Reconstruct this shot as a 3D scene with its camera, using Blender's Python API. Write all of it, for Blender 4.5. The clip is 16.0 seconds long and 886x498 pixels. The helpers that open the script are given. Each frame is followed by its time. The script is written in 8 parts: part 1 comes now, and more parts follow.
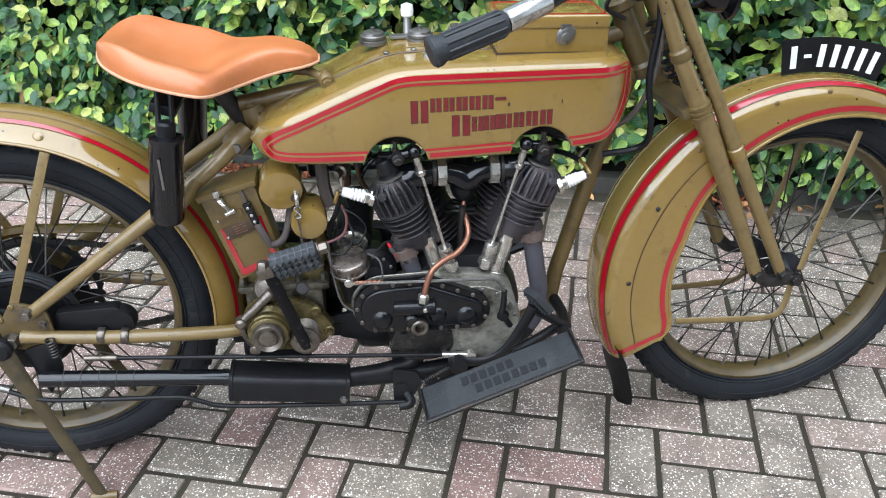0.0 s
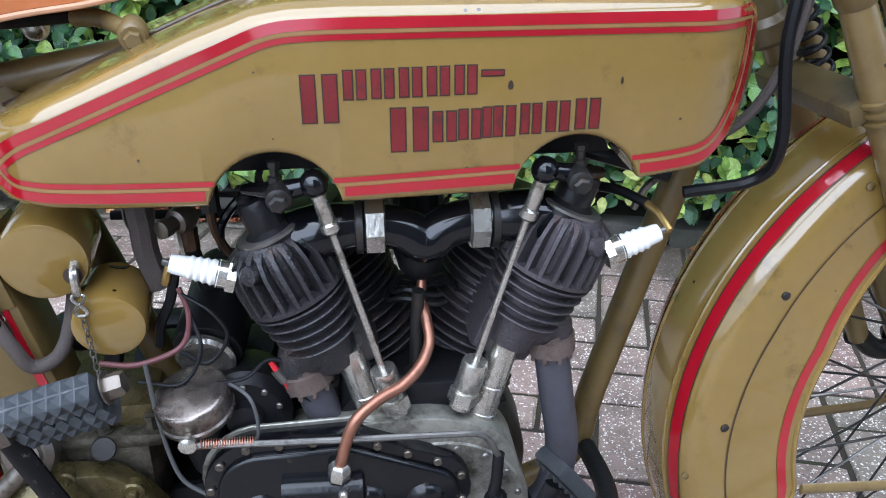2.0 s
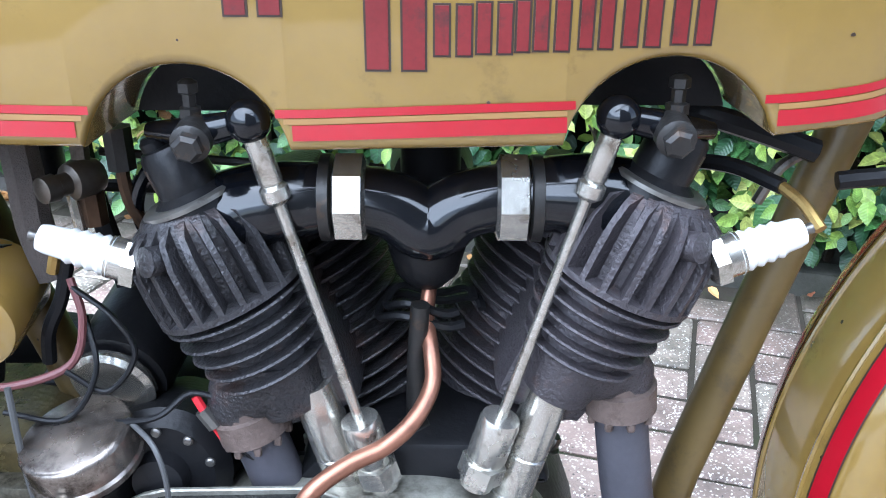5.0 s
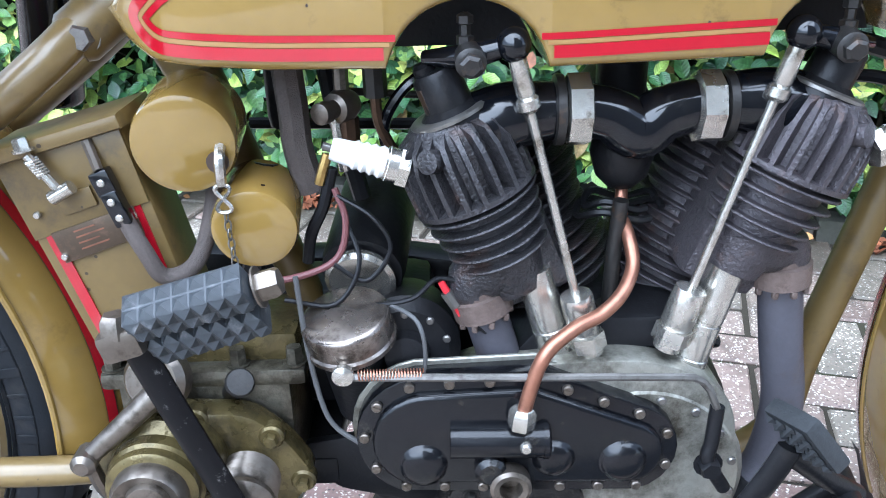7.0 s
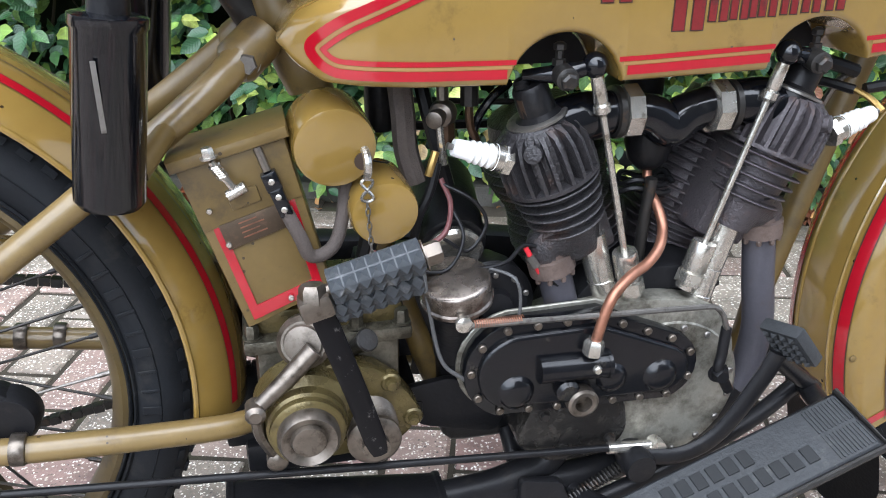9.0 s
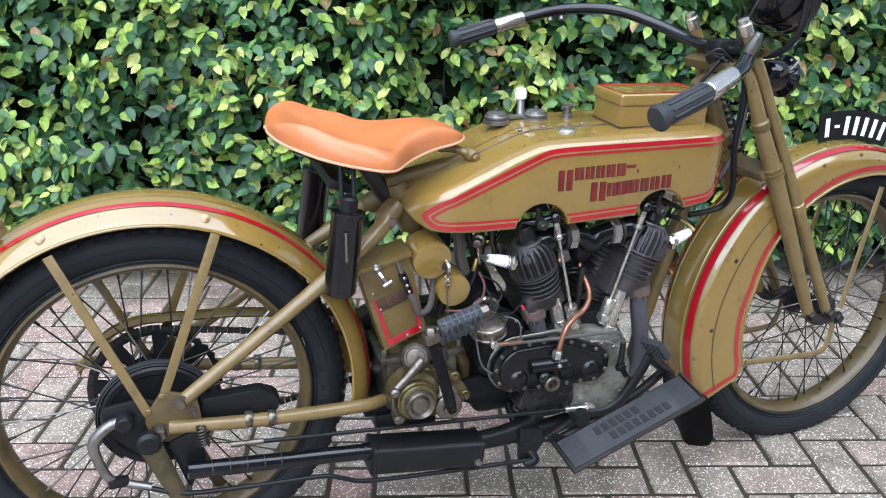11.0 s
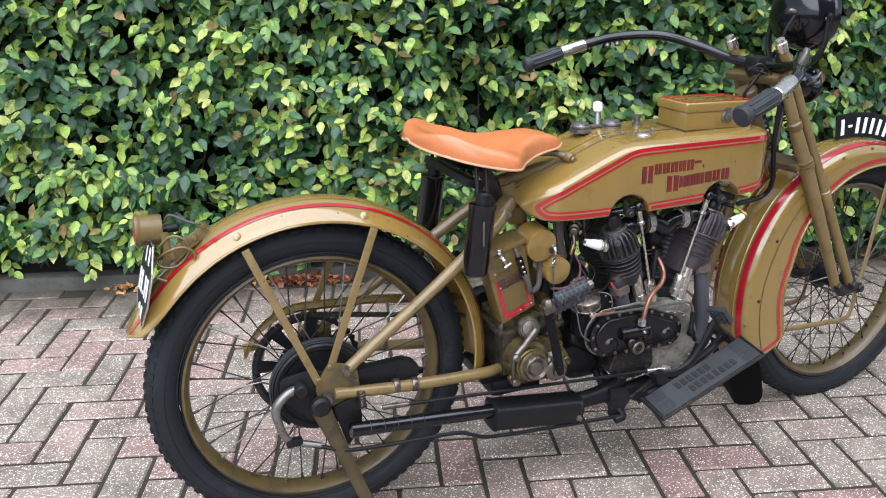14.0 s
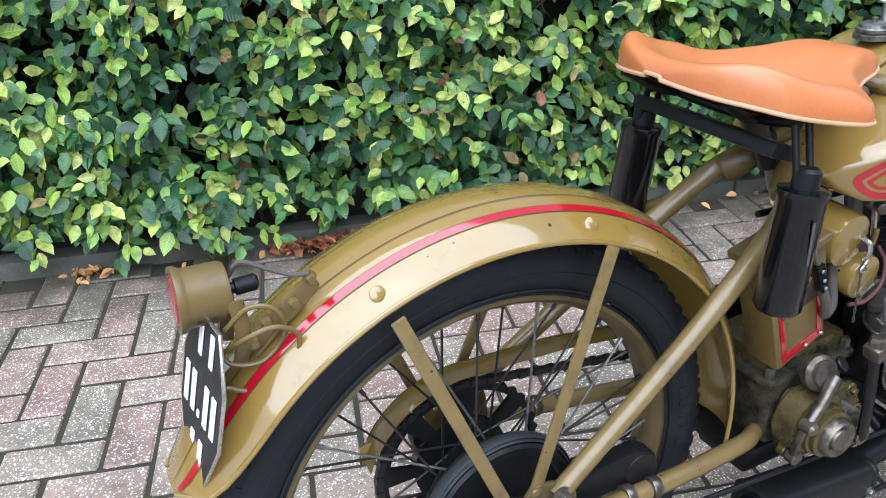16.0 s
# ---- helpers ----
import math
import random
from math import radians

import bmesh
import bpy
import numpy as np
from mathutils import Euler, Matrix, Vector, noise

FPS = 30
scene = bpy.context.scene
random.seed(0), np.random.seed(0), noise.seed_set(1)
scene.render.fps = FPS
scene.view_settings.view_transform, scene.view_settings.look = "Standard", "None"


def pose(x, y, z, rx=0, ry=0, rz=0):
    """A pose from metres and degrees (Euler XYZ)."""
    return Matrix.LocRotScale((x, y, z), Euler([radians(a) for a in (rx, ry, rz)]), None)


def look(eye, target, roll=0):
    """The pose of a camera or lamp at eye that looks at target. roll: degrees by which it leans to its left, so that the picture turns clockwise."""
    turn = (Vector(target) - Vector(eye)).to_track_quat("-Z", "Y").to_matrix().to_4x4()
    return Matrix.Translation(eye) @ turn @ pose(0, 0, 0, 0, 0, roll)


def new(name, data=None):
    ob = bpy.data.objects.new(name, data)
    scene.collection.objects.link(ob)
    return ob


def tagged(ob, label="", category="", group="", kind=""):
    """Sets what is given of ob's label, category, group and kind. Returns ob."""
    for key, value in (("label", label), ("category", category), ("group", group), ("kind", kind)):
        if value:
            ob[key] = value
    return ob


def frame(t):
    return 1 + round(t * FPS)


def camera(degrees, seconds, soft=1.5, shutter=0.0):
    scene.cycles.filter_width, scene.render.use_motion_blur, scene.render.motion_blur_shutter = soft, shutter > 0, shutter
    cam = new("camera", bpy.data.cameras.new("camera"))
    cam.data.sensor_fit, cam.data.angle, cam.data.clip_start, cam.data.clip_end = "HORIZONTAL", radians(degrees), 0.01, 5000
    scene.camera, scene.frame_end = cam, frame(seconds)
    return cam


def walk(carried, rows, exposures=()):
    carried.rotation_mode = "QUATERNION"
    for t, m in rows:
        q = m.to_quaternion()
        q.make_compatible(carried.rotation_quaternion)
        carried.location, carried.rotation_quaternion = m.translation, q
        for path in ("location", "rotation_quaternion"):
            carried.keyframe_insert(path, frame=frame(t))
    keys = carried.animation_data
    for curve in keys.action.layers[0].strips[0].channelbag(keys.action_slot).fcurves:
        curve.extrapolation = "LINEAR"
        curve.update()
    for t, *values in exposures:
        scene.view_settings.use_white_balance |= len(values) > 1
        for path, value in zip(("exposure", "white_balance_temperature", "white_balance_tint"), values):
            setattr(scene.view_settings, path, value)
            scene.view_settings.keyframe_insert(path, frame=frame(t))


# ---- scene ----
cam = camera(56.0, 16.0, soft=1.0)

PATH = [
    (0, (-0.111, -1.497, 1.252), (0.077, 0.251, 0.3), -0.7),
    (0.5, (-0.086, -1.302, 1.167), (0.117, 0.456, 0.236), -1.1),
    (1, (-0.047, -1.126, 1.098), (0.172, 0.636, 0.178), -1.2),
    (1.5, (-0.019, -0.943, 1.021), (0.216, 0.825, 0.116), -0.1),
    (2, (0.019, -0.795, 0.961), (0.232, 0.994, 0.092), 0.0),
    (2.5, (0.028, -0.733, 0.923), (0.188, 1.075, 0.082), -1.0),
    (3, (0.054, -0.664, 0.881), (0.167, 1.15, 0.045), -0.9),
    (3.2, (0.067, -0.635, 0.866), (0.157, 1.181, 0.033), -0.9),
    (5.3, (0.095, -0.566, 0.815), (0.092, 1.279, 0.044), 0.4),
    (5.5, (0.09, -0.577, 0.819), (0.095, 1.27, 0.051), 0.2),
    (6, (0.059, -0.628, 0.841), (0.068, 1.214, 0.061), 0.3),
    (6.5, (0.004, -0.678, 0.842), (0.022, 1.16, 0.055), -0.1),
    (7, (-0.073, -0.702, 0.803), (-0.044, 1.132, 0.004), -1.3),
    (7.5, (-0.145, -0.689, 0.756), (-0.07, 1.126, -0.079), -1.9),
    (8, (-0.226, -0.72, 0.763), (-0.024, 1.081, -0.083), -1.1),
    (8.2, (-0.248, -0.738, 0.775), (0.005, 1.062, -0.06), -0.8),
    (10.3, (-0.525, -1.253, 1.098), (0.001, 0.5, 0.291), 1.3),
    (10.5, (-0.575, -1.347, 1.139), (-0.042, 0.416, 0.361), 1.2),
    (11, (-0.711, -1.493, 1.231), (-0.107, 0.268, 0.5), 0.9),
    (11.5, (-0.866, -1.672, 1.307), (-0.177, 0.074, 0.616), 1.7),
    (12, (-0.937, -1.91, 1.3), (-0.254, -0.136, 0.678), 2.1),
    (12.5, (-0.953, -2.005, 1.273), (-0.296, -0.209, 0.69), 2.1),
    (13, (-0.963, -2.013, 1.275), (-0.312, -0.213, 0.695), 1.5),
    (13.5, (-1.016, -1.909, 1.264), (-0.342, -0.126, 0.658), 0.7),
    (14, (-1.129, -1.686, 1.252), (-0.429, 0.068, 0.595), -0.7),
    (14.5, (-1.155, -1.415, 1.229), (-0.447, 0.324, 0.542), -1.1),
    (15, (-1.172, -1.2, 1.226), (-0.429, 0.51, 0.501), -1.8),
    (15.5, (-1.202, -0.957, 1.2), (-0.37, 0.679, 0.407), -2.6),
    (16, (-1.189, -0.755, 1.15), (-0.398, 0.847, 0.252), -2.6),
]
EXPOSURES = [(0, 2.3, 5850, 8), (1.5, 2.28, 5600, 10), (3.0, 2.55, 5250, 13), (5.5, 3.1, 5250, 9), (7.0, 3.1, 5250, 9), (8.0, 2.92, 6100, 12), (10.5, 2.42, 5650, 10), (12.5, 2.33, 6050, 14), (14.5, 2.22, 6050, 13), (16, 2.28, 5650, 9)]
walk(cam, [(t, look(eye, target, roll)) for t, eye, target, roll in PATH], EXPOSURES)

# ---- light ----
world = bpy.data.worlds.new("overcast_sky")
scene.world = world
world.use_nodes = True
wn = world.node_tree
wbg = wn.nodes["Background"]
sky = wn.nodes.new("ShaderNodeTexSky")
sky.sky_type, sky.sun_disc = "NISHITA", False
sky.sun_elevation, sky.sun_rotation = radians(62), radians(202)
grey = wn.nodes.new("ShaderNodeHueSaturation")
grey.inputs["Saturation"].default_value = 0.42
wn.links.new(sky.outputs["Color"], grey.inputs["Color"])
wn.links.new(grey.outputs["Color"], wbg.inputs["Color"])
wbg.inputs["Strength"].default_value = 0.05
sun = new("sun", bpy.data.lights.new("sun", "SUN"))
sun.data.energy, sun.data.angle, sun.data.color = 1.5, radians(95), (0.97, 0.99, 1.0)
sun.matrix_world = look((-0.9, -2.4, 4.6), (0, 0, 0))


# ---- materials ----
def shader(name, colour, rough=0.5, metal=0.0, spread=0.12, scale=18.0, fine=160.0, bump=0.0, bump_scale=220.0, dirt=None, dirt_amount=0.0,
           dirt_scale=9.0, coat=0.0, rough_spread=0.12, per_object=0.0, per_island=0.0, spec=0.5, specks=0.0, speck=(0.03, 0.018, 0.008)):
    """A worn surface: base colour varied at two scales, patches of dirt, uneven gloss and fine relief."""
    m = bpy.data.materials.new(name)
    m.use_nodes = True
    t = m.node_tree
    bsdf = t.nodes["Principled BSDF"]
    bsdf.inputs["Metallic"].default_value = metal
    bsdf.inputs["Specular IOR Level"].default_value = spec
    bsdf.inputs["Coat Weight"].default_value = coat
    bsdf.inputs["Coat Roughness"].default_value = 0.07
    bsdf.inputs["Coat IOR"].default_value = 1.65

    def node(kind, **values):
        n = t.nodes.new(kind)
        for key, value in values.items():
            n.inputs[key].default_value = value
        return n

    def math_node(op, a, b):
        n = t.nodes.new("ShaderNodeMath")
        n.operation = op
        for k, v in enumerate((a, b)):
            if isinstance(v, (int, float)):
                n.inputs[k].default_value = v
            else:
                t.links.new(v, n.inputs[k])
        return n.outputs[0]

    where = t.nodes.new("ShaderNodeTexCoord").outputs["Object"]
    big = node("ShaderNodeTexNoise", Scale=scale, Detail=5.0, Roughness=0.6)
    small = node("ShaderNodeTexNoise", Scale=fine, Detail=3.0, Roughness=0.6)
    for n in (big, small):
        t.links.new(where, n.inputs["Vector"])
    level = math_node("ADD", math_node("MULTIPLY", big.outputs["Fac"], 1.3), math_node("MULTIPLY", small.outputs["Fac"], 0.7))
    level = math_node("ADD", math_node("MULTIPLY", math_node("SUBTRACT", level, 1.0), spread * 2.2), 1.0)
    if per_object:
        info = t.nodes.new("ShaderNodeObjectInfo").outputs["Random"]
        level = math_node("MULTIPLY", level, math_node("ADD", math_node("MULTIPLY", info, 2 * per_object), 1 - per_object))
    if per_island:
        info = t.nodes.new("ShaderNodeNewGeometry").outputs["Random Per Island"]
        level = math_node("MULTIPLY", level, math_node("ADD", math_node("MULTIPLY", info, 2 * per_island), 1 - per_island))
    tint = t.nodes.new("ShaderNodeVectorMath")
    tint.operation = "SCALE"
    tint.inputs[0].default_value = colour
    t.links.new(level, tint.inputs["Scale"])
    out = tint.outputs[0]
    if dirt:
        patch = node("ShaderNodeTexNoise", Scale=dirt_scale, Detail=7.0, Roughness=0.7)
        t.links.new(where, patch.inputs["Vector"])
        ramp = t.nodes.new("ShaderNodeMapRange")
        ramp.inputs["From Min"].default_value, ramp.inputs["From Max"].default_value = 0.62 - dirt_amount * 0.3, 0.78 - dirt_amount * 0.2
        t.links.new(patch.outputs["Fac"], ramp.inputs["Value"])
        mix = t.nodes.new("ShaderNodeMix")
        mix.data_type = "RGBA"
        mix.inputs[7].default_value = (*dirt, 1)
        t.links.new(ramp.outputs[0], mix.inputs[0])
        t.links.new(out, mix.inputs[6])
        out = mix.outputs[2]
    if specks:
        dots = node("ShaderNodeTexVoronoi", Scale=95.0)
        t.links.new(where, dots.inputs["Vector"])
        parts_ = t.nodes.new("ShaderNodeSeparateColor")
        t.links.new(dots.outputs["Color"], parts_.inputs[0])
        size = math_node("MULTIPLY", parts_.outputs[1], 0.22)
        spot = math_node("MULTIPLY", math_node("LESS_THAN", dots.outputs["Distance"], size), math_node("LESS_THAN", parts_.outputs[0], specks))
        mix2 = t.nodes.new("ShaderNodeMix")
        mix2.data_type = "RGBA"
        mix2.inputs[7].default_value = (*speck, 1)
        t.links.new(spot, mix2.inputs[0])
        t.links.new(out, mix2.inputs[6])
        out = mix2.outputs[2]
    t.links.new(out, bsdf.inputs["Base Color"])
    gloss = math_node("ADD", math_node("MULTIPLY", math_node("SUBTRACT", big.outputs["Fac"], 0.5), rough_spread * 2), rough)
    t.links.new(gloss, bsdf.inputs["Roughness"])
    if bump:
        grain = node("ShaderNodeTexNoise", Scale=bump_scale, Detail=4.0)
        t.links.new(where, grain.inputs["Vector"])
        relief = node("ShaderNodeBump", Strength=bump, Distance=0.002)
        t.links.new(grain.outputs["Fac"], relief.inputs["Height"])
        t.links.new(relief.outputs["Normal"], bsdf.inputs["Normal"])
    return m


OLIVE = shader("olive_enamel", (0.220, 0.139, 0.033), 0.22, specks=0.05, spec=0.3, spread=0.10, scale=7, fine=60, dirt=(0.12, 0.075, 0.02), dirt_amount=0.12, dirt_scale=22, coat=1.0, rough_spread=0.08)
OLIVE_FRAME = shader("rubbed_olive_paint", (0.165, 0.112, 0.040), 0.36, spread=0.20, scale=16, fine=90, dirt=(0.09, 0.06, 0.025), dirt_amount=0.25, dirt_scale=24, coat=0.25, specks=0.12)
OLIVE_DULL = shader("worn_olive_enamel", (0.125, 0.083, 0.026), 0.40, specks=0.15, spread=0.20, scale=14, fine=90, dirt=(0.06, 0.042, 0.02), dirt_amount=0.3, dirt_scale=26, coat=0.1)
OLIVE_METAL = shader("olive_painted_alloy", (0.118, 0.092, 0.036), 0.28, 0.5, spread=0.25, scale=22, fine=120, dirt=(0.03, 0.024, 0.013), dirt_amount=0.45, dirt_scale=30, bump=0.3)
RED = shader("red_lining", (0.33, 0.005, 0.014), 0.20, spec=0.25, spread=0.10, coat=1.0, dirt=(0.25, 0.01, 0.012), dirt_amount=0.1)
GOLD = shader("gold_lining", (0.27, 0.15, 0.05), 0.38, spread=0.1, coat=0.2)
DARK_LINE = shader("dark_lining", (0.035, 0.02, 0.012), 0.45, coat=0.2)
LETTER_RED = shader("brick_red_lettering", (0.145, 0.011, 0.012), 0.42, spread=0.25, fine=260, dirt=(0.05, 0.014, 0.012), dirt_amount=0.25, dirt_scale=60)
RUBBER = shader("tyre_rubber", (0.012, 0.0135, 0.016), 0.6, spread=0.25, dirt=(0.035, 0.033, 0.03), dirt_amount=0.12, dirt_scale=14, bump=0.15, spec=0.2)
CHIPPED = shader("chipped_black_paint", (0.004, 0.004, 0.005), 0.35, spread=0.2, spec=0.18, dirt=(0.26, 0.25, 0.23), dirt_amount=0.08, dirt_scale=75)
PEDAL = shader("grey_pedal_rubber", (0.033, 0.038, 0.043), 0.5, spread=0.3, bump=0.2, dirt=(0.16, 0.16, 0.16), dirt_amount=0.15, dirt_scale=40)
DARK_ALLOY = shader("oil_blackened_alloy", (0.045, 0.043, 0.038), 0.45, 0.4, spread=0.3, scale=20, fine=200, dirt=(0.02, 0.018, 0.015), dirt_amount=0.5, dirt_scale=26, bump=0.4)
TARNISH = shader("brown_tarnished_steel", (0.16, 0.138, 0.115), 0.32, 0.8, spread=0.35, dirt=(0.05, 0.04, 0.03), dirt_amount=0.4, dirt_scale=50)
CAP_STEEL = shader("browned_bare_steel", (0.23, 0.20, 0.175), 0.26, 0.85, spread=0.3, scale=24, dirt=(0.055, 0.042, 0.034), dirt_amount=0.45, dirt_scale=45)
OIL_BLACK = shader("oil_soaked_black_casting", (0.010, 0.0095, 0.009), 0.26, 0.2, spread=0.4, scale=30, fine=240, dirt=(0.04, 0.036, 0.030), dirt_amount=0.3, dirt_scale=40, bump=0.9, bump_scale=180, spec=0.5)
BOARD_MARK = shader("worn_raised_rubber", (0.013, 0.014, 0.015), 0.55, spread=0.3, spec=0.25)
GEAR_ALLOY = shader("greasy_gearbox_alloy", (0.15, 0.14, 0.11), 0.32, 0.7, spread=0.35, scale=24, fine=200, dirt=(0.03, 0.026, 0.018), dirt_amount=0.7, dirt_scale=30, bump=0.4)
GREY_RUBBER = shader("grey_black_rubber", (0.028, 0.030, 0.032), 0.5, spread=0.3, bump=0.4, spec=0.3, dirt=(0.075, 0.075, 0.07), dirt_amount=0.1, dirt_scale=40)
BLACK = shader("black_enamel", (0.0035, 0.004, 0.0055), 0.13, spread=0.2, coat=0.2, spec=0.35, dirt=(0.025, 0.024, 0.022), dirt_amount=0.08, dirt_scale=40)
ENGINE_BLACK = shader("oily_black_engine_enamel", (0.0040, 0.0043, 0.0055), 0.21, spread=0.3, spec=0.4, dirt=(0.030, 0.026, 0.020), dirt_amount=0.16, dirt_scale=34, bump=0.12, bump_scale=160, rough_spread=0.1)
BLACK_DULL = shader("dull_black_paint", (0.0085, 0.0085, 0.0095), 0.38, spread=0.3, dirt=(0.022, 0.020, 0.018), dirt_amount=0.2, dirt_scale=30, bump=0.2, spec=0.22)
IRON = shader("sooty_cast_iron", (0.034, 0.032, 0.034), 0.33, 0.3, spread=0.4, scale=30, fine=300, dirt=(0.075, 0.045, 0.035), dirt_amount=0.24, dirt_scale=22, bump=0.9, bump_scale=330, spec=0.45)
IRON_WARM = shader("heat_browned_iron", (0.056, 0.049, 0.053), 0.46, 0.3, spread=0.3, scale=26, fine=260, dirt=(0.10, 0.055, 0.038), dirt_amount=0.15, dirt_scale=26, bump=0.9, bump_scale=330)
COLLAR_RUST = shader("rust_brown_collar", (0.135, 0.100, 0.085), 0.5, 0.3, spread=0.3, scale=26, fine=260, dirt=(0.06, 0.04, 0.03), dirt_amount=0.3, dirt_scale=40, bump=0.5, bump_scale=300)
EXHAUST = shader("grey_baked_exhaust", (0.075, 0.072, 0.085), 0.55, 0.3, spread=0.2, dirt=(0.06, 0.045, 0.04), dirt_amount=0.25, dirt_scale=20, bump=0.2)
NICKEL = shader("worn_nickel", (0.54, 0.52, 0.47), 0.25, 0.9, spread=0.2, dirt=(0.13, 0.10, 0.06), dirt_amount=0.25, dirt_scale=50, bump=0.12)
STEEL = shader("oily_steel", (0.20, 0.19, 0.175), 0.36, 0.8, spread=0.3, dirt=(0.06, 0.05, 0.04), dirt_amount=0.3, dirt_scale=60)
DARK_STEEL = shader("dark_oily_steel", (0.035, 0.033, 0.031), 0.4, 0.6, spread=0.3, dirt=(0.10, 0.06, 0.035), dirt_amount=0.2, dirt_scale=60, bump=0.2)
ALLOY = shader("cast_alloy", (0.32, 0.31, 0.265), 0.40, 0.6, spread=0.2, scale=20, fine=200, dirt=(0.055, 0.048, 0.034), dirt_amount=0.6, dirt_scale=20, bump=0.3)
COPPER = shader("tarnished_copper", (0.33, 0.155, 0.10), 0.38, 0.8, spread=0.3, dirt=(0.14, 0.075, 0.055), dirt_amount=0.40, dirt_scale=40)
BRASS = shader("dull_brass", (0.40, 0.27, 0.09), 0.35, 0.85, spread=0.25, dirt=(0.12, 0.08, 0.03), dirt_amount=0.3, dirt_scale=60)
PORCELAIN = shader("white_porcelain", (0.80, 0.80, 0.78), 0.22, spread=0.05, coat=0.4, dirt=(0.55, 0.5, 0.42), dirt_amount=0.1, dirt_scale=70)
WHITE = shader("white_paint", (0.78, 0.78, 0.76), 0.45, spread=0.06)
LEATHER = shader("tan_saddle_leather", (0.46, 0.150, 0.048), 0.34, spread=0.16, scale=12, fine=220, dirt=(0.50, 0.20, 0.085), dirt_amount=0.2, dirt_scale=8, bump=0.14, bump_scale=700, coat=0.15)
THREAD = shader("pale_leather_edge", (0.52, 0.28, 0.16), 0.6, spread=0.15, fine=400)
CLOTH = shader("braided_sleeve", (0.075, 0.06, 0.052), 0.8, spread=0.4, fine=500, bump=0.6, bump_scale=900)
WIRE_RED = shader("faded_red_wire", (0.13, 0.045, 0.045), 0.55)
WIRE_BRIGHT = shader("bright_red_terminal", (0.55, 0.02, 0.03), 0.4)
WIRE_GREY = shader("grey_wire", (0.07, 0.07, 0.07), 0.5)
LENS_RED = shader("red_lamp_lens", (0.24, 0.012, 0.012), 0.15, coat=0.6)
PLATE_METAL = shader("tarnished_plate", (0.085, 0.062, 0.042), 0.4, 0.6, spread=0.3, dirt=(0.17, 0.11, 0.075), dirt_amount=0.3, dirt_scale=60)
BARK = shader("hedge_bark", (0.06, 0.045, 0.03), 0.85, spread=0.3, bump=0.5)
# near-black: the shade deep in the hedge, given as a colour
HEDGE_CORE = shader("painted_hedge_shade", (0.006, 0.009, 0.004), 0.95, spread=0.5, scale=30, spec=0.1)
KERB = shader("weathered_concrete", (0.075, 0.071, 0.062), 0.85, spread=0.4, scale=9, fine=140, dirt=(0.035, 0.038, 0.024), dirt_amount=0.6, dirt_scale=5, bump=0.6)
SOIL = shader("damp_mossy_joint_sand", (0.040, 0.034, 0.025), 0.95, spread=0.4, scale=9, fine=240, dirt=(0.028, 0.038, 0.014), dirt_amount=0.3, bump=0.7, spec=0.2)
RUSSET = shader("dry_russet_leaves", (0.30, 0.105, 0.045), 0.7, spread=0.3, per_island=0.55, fine=200)
BUFF_LEAF = shader("pale_dry_leaves", (0.42, 0.22, 0.08), 0.7, spread=0.3, per_island=0.4, fine=200)
GRASS = shader("grass_blades", (0.10, 0.15, 0.04), 0.6, spread=0.3, per_island=0.4)


